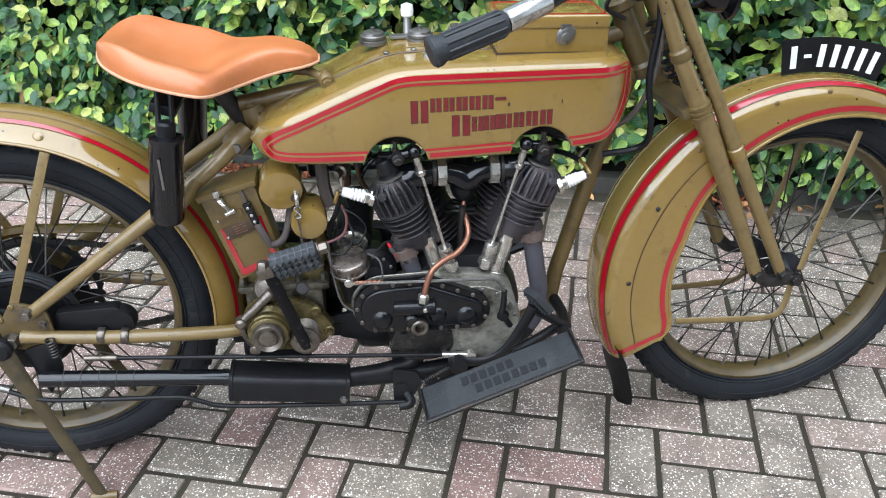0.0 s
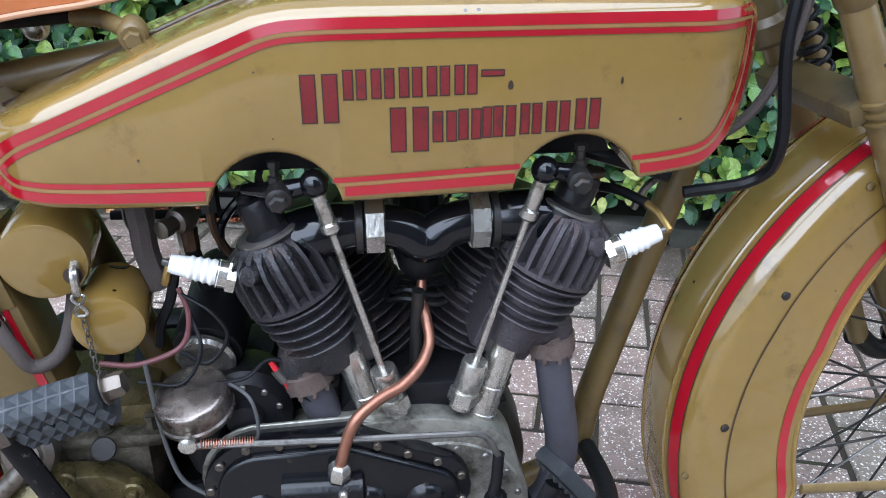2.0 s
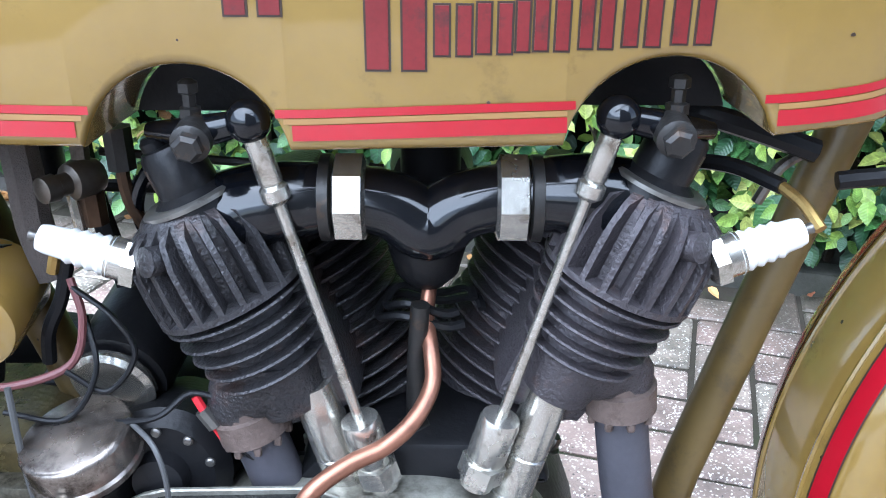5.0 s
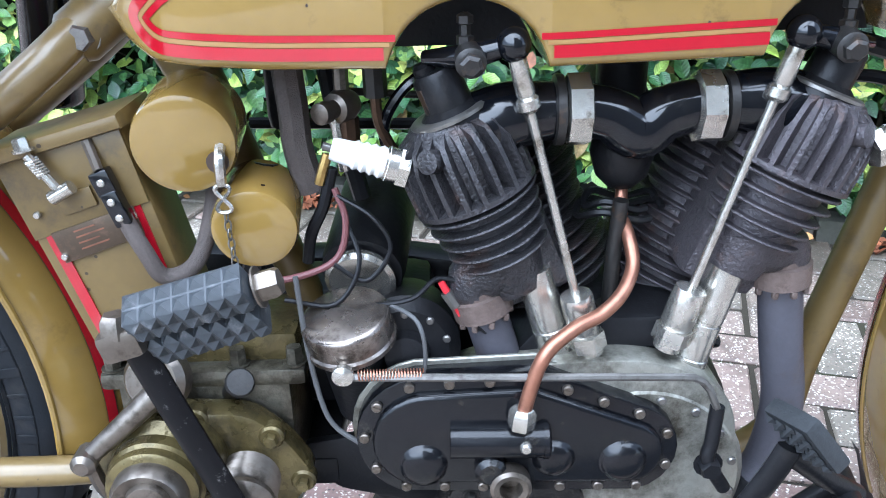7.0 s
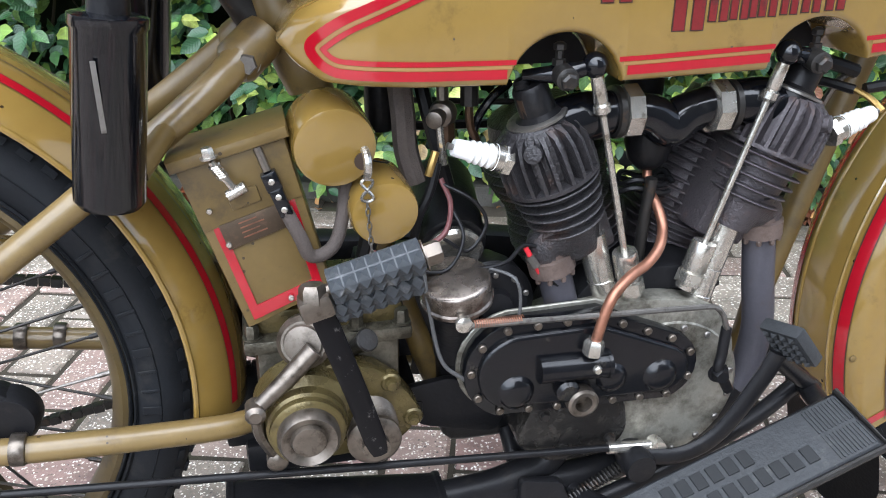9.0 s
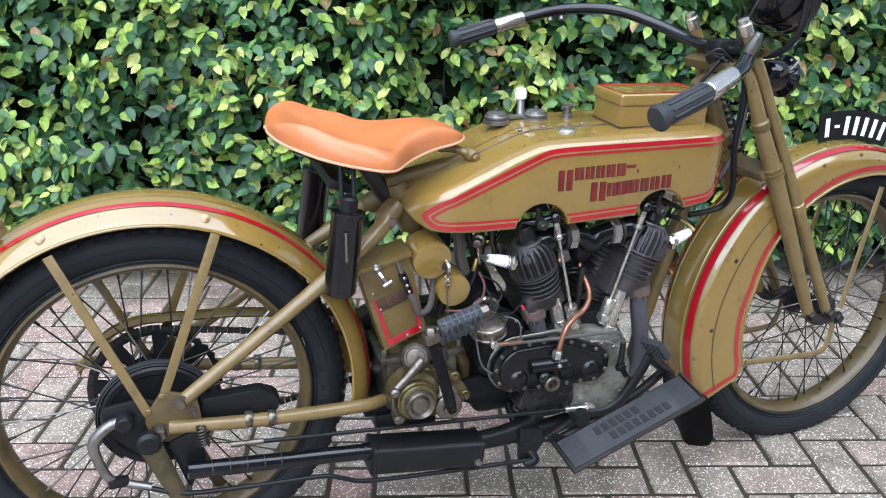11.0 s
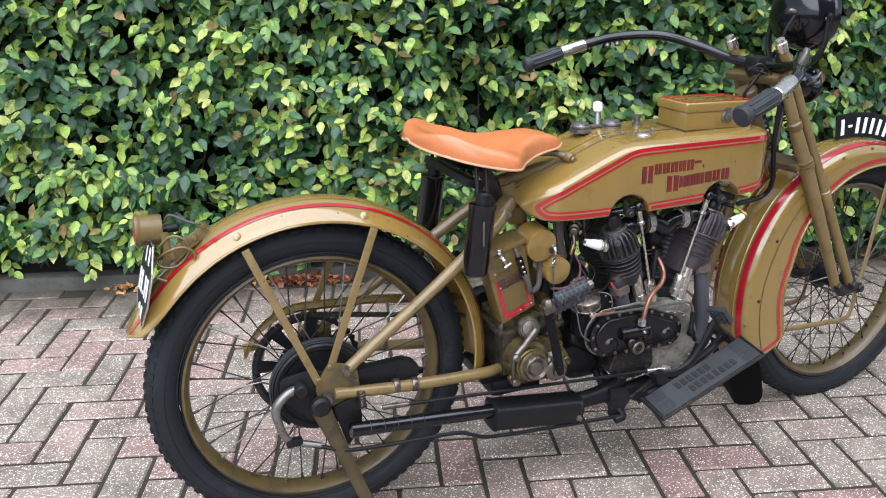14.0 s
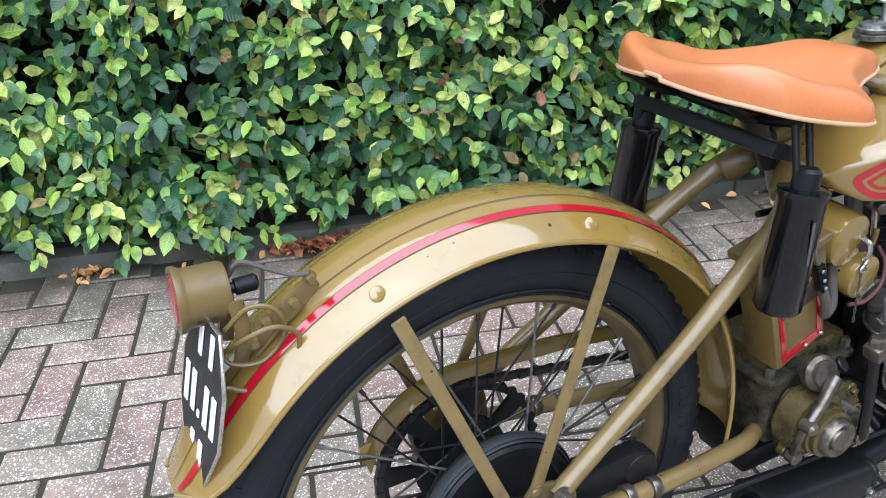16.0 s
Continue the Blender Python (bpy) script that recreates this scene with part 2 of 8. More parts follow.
def leaf_material(name, per_object):
    m = bpy.data.materials.new(name)
    m.use_nodes = True
    t = m.node_tree
    bsdf = t.nodes["Principled BSDF"]
    if per_object:
        rnd = t.nodes.new("ShaderNodeObjectInfo").outputs["Random"]
    else:
        rnd = t.nodes.new("ShaderNodeNewGeometry").outputs["Random Per Island"]
    ramp = t.nodes.new("ShaderNodeValToRGB")
    stops = [(0.0, (0.014, 0.044, 0.020)), (0.30, (0.026, 0.084, 0.030)), (0.55, (0.062, 0.150, 0.038)), (0.74, (0.165, 0.275, 0.050)),
             (0.89, (0.340, 0.470, 0.078)), (0.965, (0.390, 0.420, 0.110)), (0.990, (0.310, 0.225, 0.090)), (1.0, (0.220, 0.080, 0.040))]
    while len(ramp.color_ramp.elements) < len(stops):
        ramp.color_ramp.elements.new(0.5)
    for e, (at, c) in zip(ramp.color_ramp.elements, stops):
        e.position, e.color = at, (*c, 1)
    drift = t.nodes.new("ShaderNodeTexNoise")
    drift.inputs["Scale"].default_value, drift.inputs["Detail"].default_value = 2.6, 3.0
    t.links.new(t.nodes.new("ShaderNodeNewGeometry").outputs["Position"], drift.inputs["Vector"])
    lean = t.nodes.new("ShaderNodeMath")
    lean.operation = "MULTIPLY_ADD"
    lean.inputs[1].default_value, lean.inputs[2].default_value = 0.9, -0.43
    t.links.new(drift.outputs["Fac"], lean.inputs[0])
    pick = t.nodes.new("ShaderNodeMath")
    pick.operation, pick.use_clamp = "ADD", True
    t.links.new(rnd, pick.inputs[0])
    t.links.new(lean.outputs[0], pick.inputs[1])
    green = t.nodes.new("ShaderNodeMath")
    green.operation = "MINIMUM"
    green.inputs[1].default_value = 0.955
    t.links.new(pick.outputs[0], green.inputs[0])
    browned = t.nodes.new("ShaderNodeMath")
    browned.operation = "GREATER_THAN"
    browned.inputs[1].default_value = 0.988
    t.links.new(rnd, browned.inputs[0])
    last = t.nodes.new("ShaderNodeMath")
    last.operation = "MULTIPLY"
    t.links.new(browned.outputs[0], last.inputs[0])
    t.links.new(rnd, last.inputs[1])
    choice = t.nodes.new("ShaderNodeMath")
    choice.operation = "MAXIMUM"
    t.links.new(green.outputs[0], choice.inputs[0])
    t.links.new(last.outputs[0], choice.inputs[1])
    t.links.new(choice.outputs[0], ramp.inputs["Fac"])
    blotch = t.nodes.new("ShaderNodeTexNoise")
    blotch.inputs["Scale"].default_value, blotch.inputs["Detail"].default_value = 55.0, 4.0
    where = t.nodes.new("ShaderNodeTexCoord").outputs["Object"]
    t.links.new(where, blotch.inputs["Vector"])
    mr = t.nodes.new("ShaderNodeMapRange")
    mr.inputs["From Min"].default_value, mr.inputs["From Max"].default_value = 0.3, 0.75
    mr.inputs["To Min"].default_value, mr.inputs["To Max"].default_value = 0.62, 1.45
    t.links.new(blotch.outputs["Fac"], mr.inputs["Value"])
    uv = t.nodes.new("ShaderNodeSeparateXYZ")
    t.links.new(t.nodes.new("ShaderNodeTexCoord").outputs["UV"], uv.inputs[0])

    def op(kind, a, b=0.0):
        n = t.nodes.new("ShaderNodeMath")
        n.operation = kind
        for k, v in enumerate((a, b)):
            if isinstance(v, float):
                n.inputs[k].default_value = v
            else:
                t.links.new(v, n.inputs[k])
        return n.outputs[0]

    off = op("ABSOLUTE", uv.outputs[1])
    wave = op("SINE", op("MULTIPLY", op("SUBTRACT", uv.outputs[0], op("MULTIPLY", off, 0.75)), 48.0))
    rib = op("LESS_THAN", off, 0.018)
    vein = op("ADD", op("MULTIPLY", wave, 0.06), op("ADD", op("MULTIPLY", rib, 0.25), 1.0))
    shade = op("MULTIPLY", vein, mr.outputs[0])
    sc = t.nodes.new("ShaderNodeVectorMath")
    sc.operation = "SCALE"
    t.links.new(ramp.outputs["Color"], sc.inputs[0])
    t.links.new(shade, sc.inputs["Scale"])
    t.links.new(sc.outputs[0], bsdf.inputs["Base Color"])
    relief = t.nodes.new("ShaderNodeBump")
    relief.inputs["Strength"].default_value, relief.inputs["Distance"].default_value = 0.3, 0.001
    t.links.new(wave, relief.inputs["Height"])
    t.links.new(relief.outputs["Normal"], bsdf.inputs["Normal"])
    bsdf.inputs["Roughness"].default_value = 0.38
    bsdf.inputs["Specular IOR Level"].default_value = 0.48
    thin = t.nodes.new("ShaderNodeBsdfTranslucent")
    t.links.new(sc.outputs[0], thin.inputs["Color"])
    add = t.nodes.new("ShaderNodeMixShader")
    add.inputs[0].default_value = 0.12
    t.links.new(bsdf.outputs[0], add.inputs[1])
    t.links.new(thin.outputs[0], add.inputs[2])
    t.links.new(add.outputs[0], t.nodes["Material Output"].inputs["Surface"])
    return m


LEAF = leaf_material("hedge_leaf", False)
LEAF_SINGLE = leaf_material("hedge_leaf_single", True)


def paver_material(name, per_object):
    """Exposed-aggregate concrete paver: pinkish or grey matrix with pale and dark chips."""
    m = bpy.data.materials.new(name)
    m.use_nodes = True
    t = m.node_tree
    bsdf = t.nodes["Principled BSDF"]
    if per_object:
        rnd = t.nodes.new("ShaderNodeObjectInfo").outputs["Random"]
    else:
        rnd = t.nodes.new("ShaderNodeNewGeometry").outputs["Random Per Island"]
    where = t.nodes.new("ShaderNodeNewGeometry").outputs["Position"]
    tone = t.nodes.new("ShaderNodeValToRGB")
    stops = [(0.0, (0.205, 0.178, 0.140)), (0.35, (0.245, 0.202, 0.160)), (0.7, (0.272, 0.194, 0.160)), (1.0, (0.245, 0.150, 0.128))]
    while len(tone.color_ramp.elements) < len(stops):
        tone.color_ramp.elements.new(0.5)
    for e, (at, c) in zip(tone.color_ramp.elements, stops):
        e.position, e.color = at, (*c, 1)
    t.links.new(rnd, tone.inputs["Fac"])
    chips = t.nodes.new("ShaderNodeTexVoronoi")
    chips.inputs["Scale"].default_value = 205.0
    warp = t.nodes.new("ShaderNodeTexNoise")
    warp.inputs["Scale"].default_value, warp.inputs["Detail"].default_value = 260.0, 2.0
    t.links.new(where, warp.inputs["Vector"])
    bent = t.nodes.new("ShaderNodeVectorMath")
    bent.operation = "MULTIPLY_ADD"
    bent.inputs[1].default_value = (0.006, 0.006, 0.006)
    t.links.new(warp.outputs["Color"], bent.inputs[0])
    t.links.new(where, bent.inputs[2])
    t.links.new(bent.outputs[0], chips.inputs["Vector"])
    shape = t.nodes.new("ShaderNodeMapRange")
    shape.inputs["From Min"].default_value, shape.inputs["From Max"].default_value = 0.50, 0.30
    t.links.new(chips.outputs["Distance"], shape.inputs["Value"])
    split = t.nodes.new("ShaderNodeSeparateColor")
    t.links.new(chips.outputs["Color"], split.inputs[0])
    pick = t.nodes.new("ShaderNodeMath")
    pick.operation = "LESS_THAN"
    pick.inputs[1].default_value = 0.62
    t.links.new(split.outputs[0], pick.inputs[0])
    mask = t.nodes.new("ShaderNodeMath")
    mask.operation = "MULTIPLY"
    t.links.new(shape.outputs[0], mask.inputs[0])
    t.links.new(pick.outputs[0], mask.inputs[1])
    chip_tone = t.nodes.new("ShaderNodeValToRGB")
    cs = [(0.0, (0.86, 0.83, 0.77)), (0.42, (0.64, 0.58, 0.49)), (0.70, (0.32, 0.23, 0.18)), (1.0, (0.05, 0.045, 0.04))]
    while len(chip_tone.color_ramp.elements) < len(cs):
        chip_tone.color_ramp.elements.new(0.5)
    for e, (at, c) in zip(chip_tone.color_ramp.elements, cs):
        e.position, e.color = at, (*c, 1)
    t.links.new(split.outputs[1], chip_tone.inputs["Fac"])
    grime = t.nodes.new("ShaderNodeTexNoise")
    grime.inputs["Scale"].default_value, grime.inputs["Detail"].default_value, grime.inputs["Roughness"].default_value = 7.0, 8.0, 0.7
    t.links.new(where, grime.inputs["Vector"])
    dark = t.nodes.new("ShaderNodeMapRange")
    dark.inputs["From Min"].default_value, dark.inputs["From Max"].default_value = 0.35, 0.68
    dark.inputs["To Min"].default_value, dark.inputs["To Max"].default_value = 1.20, 0.45
    t.links.new(grime.outputs["Fac"], dark.inputs["Value"])
    along = t.nodes.new("ShaderNodeVectorMath")
    along.operation = "DOT_PRODUCT"
    along.inputs[1].default_value = (0.2924, 0.9563, 0.0)
    t.links.new(where, along.inputs[0])
    wander = t.nodes.new("ShaderNodeMath")
    wander.operation = "MULTIPLY_ADD"
    wander.inputs[1].default_value = 0.75
    t.links.new(grime.outputs["Fac"], wander.inputs[0])
    t.links.new(along.outputs["Value"], wander.inputs[2])
    silt = t.nodes.new("ShaderNodeMapRange")
    silt.inputs["From Min"].default_value, silt.inputs["From Max"].default_value = 1.23, 1.66
    silt.inputs["To Max"].default_value = 0.88
    t.links.new(wander.outputs[0], silt.inputs["Value"])
    base = t.nodes.new("ShaderNodeVectorMath")
    base.operation = "SCALE"
    t.links.new(tone.outputs["Color"], base.inputs[0])
    t.links.new(dark.outputs[0], base.inputs["Scale"])
    mix = t.nodes.new("ShaderNodeMix")
    mix.data_type = "RGBA"
    t.links.new(mask.outputs[0], mix.inputs[0])
    t.links.new(base.outputs[0], mix.inputs[6])
    t.links.new(chip_tone.outputs["Color"], mix.inputs[7])
    soil = t.nodes.new("ShaderNodeMix")
    soil.data_type = "RGBA"
    soil.inputs[7].default_value = (0.050, 0.045, 0.030, 1)
    t.links.new(silt.outputs[0], soil.inputs[0])
    t.links.new(mix.outputs[2], soil.inputs[6])
    t.links.new(soil.outputs[2], bsdf.inputs["Base Color"])
    bsdf.inputs["Roughness"].default_value = 0.62
    rough = t.nodes.new("ShaderNodeMapRange")
    rough.inputs["To Min"].default_value, rough.inputs["To Max"].default_value = 0.45, 0.8
    t.links.new(grime.outputs["Fac"], rough.inputs["Value"])
    t.links.new(rough.outputs[0], bsdf.inputs["Roughness"])
    relief = t.nodes.new("ShaderNodeBump")
    relief.inputs["Strength"].default_value, relief.inputs["Distance"].default_value = 0.55, 0.0015
    t.links.new(chips.outputs["Distance"], relief.inputs["Height"])
    t.links.new(relief.outputs["Normal"], bsdf.inputs["Normal"])
    return m


PAVER = paver_material("aggregate_paver", True)
PAVER_FAR = paver_material("aggregate_paver_rest", False)


# ---- mesh helpers ----
def part(name, bm, material, parent=None, label="", sharp=38, m=None):
    """Links a bmesh as one mesh object under a thing or a part."""
    if m is not None:
        bm.transform(m)
    bmesh.ops.recalc_face_normals(bm, faces=bm.faces)
    me = bpy.data.meshes.new(name)
    bm.to_mesh(me)
    bm.free()
    me.materials.append(material)
    for p in me.polygons:
        p.use_smooth = True
    me.set_sharp_from_angle(angle=radians(sharp))
    ob = new(name, me)
    if parent:
        ob.parent = parent
    if label:
        tagged(ob, label=label)
    return ob


def merge(dst, src):
    me = bpy.data.meshes.new("tmp")
    src.to_mesh(me)
    src.free()
    dst.from_mesh(me)
    bpy.data.meshes.remove(me)
    return dst


def smooth_path(pts, steps=6):
    """Catmull-Rom through the points."""
    p = [Vector(q) for q in pts]
    if len(p) < 3:
        return p
    e = [p[0] * 2 - p[1], *p, p[-1] * 2 - p[-2]]
    out = []
    for k in range(1, len(e) - 2):
        a, b, c, d = e[k - 1:k + 3]
        for s in range(steps):
            u = s / steps
            out.append(0.5 * (2 * b + (c - a) * u + (2 * a - 5 * b + 4 * c - d) * u * u + (3 * b - a - 3 * c + d) * u ** 3))
    return out + [p[-1]]


def tube(bm, pts, r, n=12, steps=6, smooth=True, closed=False, flat=None):
    """A swept round tube; r is a radius or one per given point; flat = (a, b) makes a flat oval section."""
    src = [Vector(p) for p in pts]
    path = smooth_path(src, steps) if smooth and len(src) > 2 else src
    if isinstance(r, (int, float)):
        radii = [r] * len(path)
    else:
        radii = [float(v) for v in np.interp(np.linspace(0, 1, len(path)), np.linspace(0, 1, len(r)), r)]
    up = None
    rings = []
    for k, p in enumerate(path):
        d = (path[(k + 1) % len(path)] if closed else path[min(k + 1, len(path) - 1)]) - (path[k - 1] if closed or k else path[0])
        d.normalize()
        if up is None:
            up = d.orthogonal().normalized() if flat is None else (Vector((0, 1, 0)) - d * d.y).normalized()
        up = (up - d * up.dot(d)).normalized()
        side = d.cross(up)
        fa, fb = flat or (1, 1)
        rings.append([bm.verts.new(p + radii[k] * (fa * math.cos(2 * math.pi * q / n) * up + fb * math.sin(2 * math.pi * q / n) * side)) for q in range(n)])
    for k in range(len(rings) if closed else len(rings) - 1):
        a, b = rings[k], rings[(k + 1) % len(rings)]
        for q in range(n):
            bm.faces.new((a[q], a[(q + 1) % n], b[(q + 1) % n], b[q]))
    if not closed:
        bm.faces.new(rings[0][::-1])
        bm.faces.new(rings[-1])
    return bm


def frame_of(axis):
    z = Vector(axis).normalized()
    x = z.orthogonal().normalized()
    return x, z.cross(x), z


def lathe(bm, prof, at=(0, 0, 0), axis=(0, 0, 1), n=24, squash=1.0):
    """A turned shape: (radius, height) pairs round an axis; a zero radius closes an end."""
    x, y, z = frame_of(axis)
    at = Vector(at)
    rings = []
    for r, h in prof:
        if r < 1e-6:
            rings.append([bm.verts.new(at + z * h)])
        else:
            rings.append([bm.verts.new(at + z * h + r * (math.cos(2 * math.pi * k / n) * x + squash * math.sin(2 * math.pi * k / n) * y)) for k in range(n)])
    for a, b in zip(rings, rings[1:]):
        for k in range(n):
            va = a[k % len(a)], a[(k + 1) % len(a)]
            vb = b[k % len(b)], b[(k + 1) % len(b)]
            if len(a) == 1 and len(b) == 1:
                continue
            if len(a) == 1:
                bm.faces.new((va[0], vb[1], vb[0]))
            elif len(b) == 1:
                bm.faces.new((va[0], va[1], vb[0]))
            else:
                bm.faces.new((va[0], va[1], vb[1], vb[0]))
    for ring in (rings[0], rings[-1]):
        if len(ring) > 1:
            try:
                bm.faces.new(ring)
            except ValueError:
                pass
    return bm


def rod(bm, a, b, r, n=12, r2=None):
    a, b = Vector(a), Vector(b)
    return lathe(bm, [(r, 0), (r if r2 is None else r2, (b - a).length)], a, b - a, n)


def hexbolt(bm, at, axis, r=0.008, h=0.006, washer=True):
    if washer:
        lathe(bm, [(r * 1.35, 0), (r * 1.35, 0.0015)], at, axis, 14)
    lathe(bm, [(r, 0.0015), (r, h * 0.8), (r * 0.85, h)], at, axis, 6)
    return bm


def screw(bm, at, axis=(0, -1, 0), r=0.004, h=0.003):
    return lathe(bm, [(r, 0), (r, h * 0.6), (r * 0.7, h), (0, h * 1.05)], at, axis, 10)


def block(bm, centre, size, turn=None, bevel=0.003, seg=2):
    b = bmesh.new()
    bmesh.ops.create_cube(b, size=1)
    b.transform(Matrix.Diagonal((*size, 1)))
    if bevel:
        bmesh.ops.bevel(b, geom=b.edges[:], offset=bevel, segments=seg, affect="EDGES", profile=0.6)
    b.transform(Matrix.Translation(centre) @ (turn.to_4x4() if turn is not None else Matrix()))
    return merge(bm, b)


def prism(bm, outline, y0, y1, bevel=0.0, seg=2, m=None):
    """An (x, z) outline drawn through from y0 to y1, with its rims rounded."""
    b = bmesh.new()
    vs = [b.verts.new((x, y0, z)) for x, z in outline]
    f = b.faces.new(vs)
    ext = bmesh.ops.extrude_face_region(b, geom=[f])
    bmesh.ops.translate(b, verts=[v for v in ext["geom"] if isinstance(v, bmesh.types.BMVert)], vec=(0, y1 - y0, 0))
    bmesh.ops.recalc_face_normals(b, faces=b.faces)
    if bevel:
        rim = [e for e in b.edges if abs(e.verts[0].co.y - e.verts[1].co.y) < 1e-6]
        bmesh.ops.bevel(b, geom=rim, offset=bevel, segments=seg, affect="EDGES", profile=0.5)
    if m is not None:
        b.transform(m)
    return merge(bm, b)


def arc(cx, cz, r, a0, a1, n=10):
    return [(cx + r * math.cos(radians(a0 + (a1 - a0) * k / n)), cz + r * math.sin(radians(a0 + (a1 - a0) * k / n))) for k in range(n + 1)]


def round_poly(pts, radius, n=6):
    """An outline with its corners rounded; radius may be one per corner."""
    out = []
    k = len(pts)
    for q in range(k):
        a, b, c = Vector(pts[q - 1]), Vector(pts[q]), Vector(pts[(q + 1) % k])
        r = radius[q] if isinstance(radius, (list, tuple)) else radius
        r = min(r, (a - b).length * 0.48, (c - b).length * 0.48)
        p0, p1 = b + (a - b).normalized() * r, b + (c - b).normalized() * r
        for s in range(n + 1):
            u = s / n
            out.append(tuple(p0 * (1 - u) ** 2 + b * 2 * u * (1 - u) + p1 * u * u))
    return out


def empty(name, at=(0, 0, 0)):
    ob = new(name)
    ob.location = at
    ob.empty_display_size = 0.1
    return ob


# ---- ground, pavers, kerb ----
LATTICE = pose(-0.062, -0.150, 0, 0, 0, -17.0)
UNIT = 0.108


def ground_sheet():
    bm = bmesh.new()
    edges = [-600, -40, -6, -3, 0, 3, 6, 40, 600]
    vs = [[bm.verts.new((x, y, -0.0055)) for x in edges] for y in edges]
    for j in range(len(edges) - 1):
        for i in range(len(edges) - 1):
            bm.faces.new((vs[j][i], vs[j][i + 1], vs[j + 1][i + 1], vs[j + 1][i]))
    return tagged(part("ground", bm, SOIL), "dark damp mossy sand between the driveway pavers", "ground", kind="structure")


ground = ground_sheet()
pavement = tagged(empty("pavement"), "herringbone driveway of pinkish grey exposed-aggregate concrete pavers", "pavement", kind="structure")


def kerb_line():
    """Concrete edging along the hedge, in lengths of about a metre."""
    kerb = tagged(empty("kerb"), "weathered grey concrete edging below the hedge", "kerb", kind="structure")
    for k in range(-4, 6):
        bm = bmesh.new()
        block(bm, (k * 1.0, KERB_V, -0.002), (0.994, 0.075, 0.11), bevel=0.006)
        for v in bm.verts:
            v.co.z += 0.004 * math.sin(3.1 * k)
        part("edging_slab", bm, KERB, kerb, m=LATTICE)


KERB_V = 1.525
kerb_line()


# ---- hedge ----
def leaf_shape(size):
    """A pointed oval leaf with a folded midrib, its base at the origin, along +x."""
    w = [(0.0, 0.0), (0.12, 0.17), (0.38, 0.305), (0.70, 0.225), (1.0, 0.0)]
    mid = [(x * size, 0.0, -0.10 * size * x * x) for x, _ in w]
    up = [(x * size, h * size, 0.085 * size - 0.10 * size * x * x) for x, h in w[1:-1]]
    dn = [(x, -y, z) for x, y, z in up]
    verts = mid + up + dn
    faces = [(0, 1, 5), (1, 2, 6, 5), (2, 3, 7, 6), (3, 4, 7), (1, 0, 8), (2, 1, 8, 9), (3, 2, 9, 10), (4, 3, 10)]
    return np.array(verts), faces


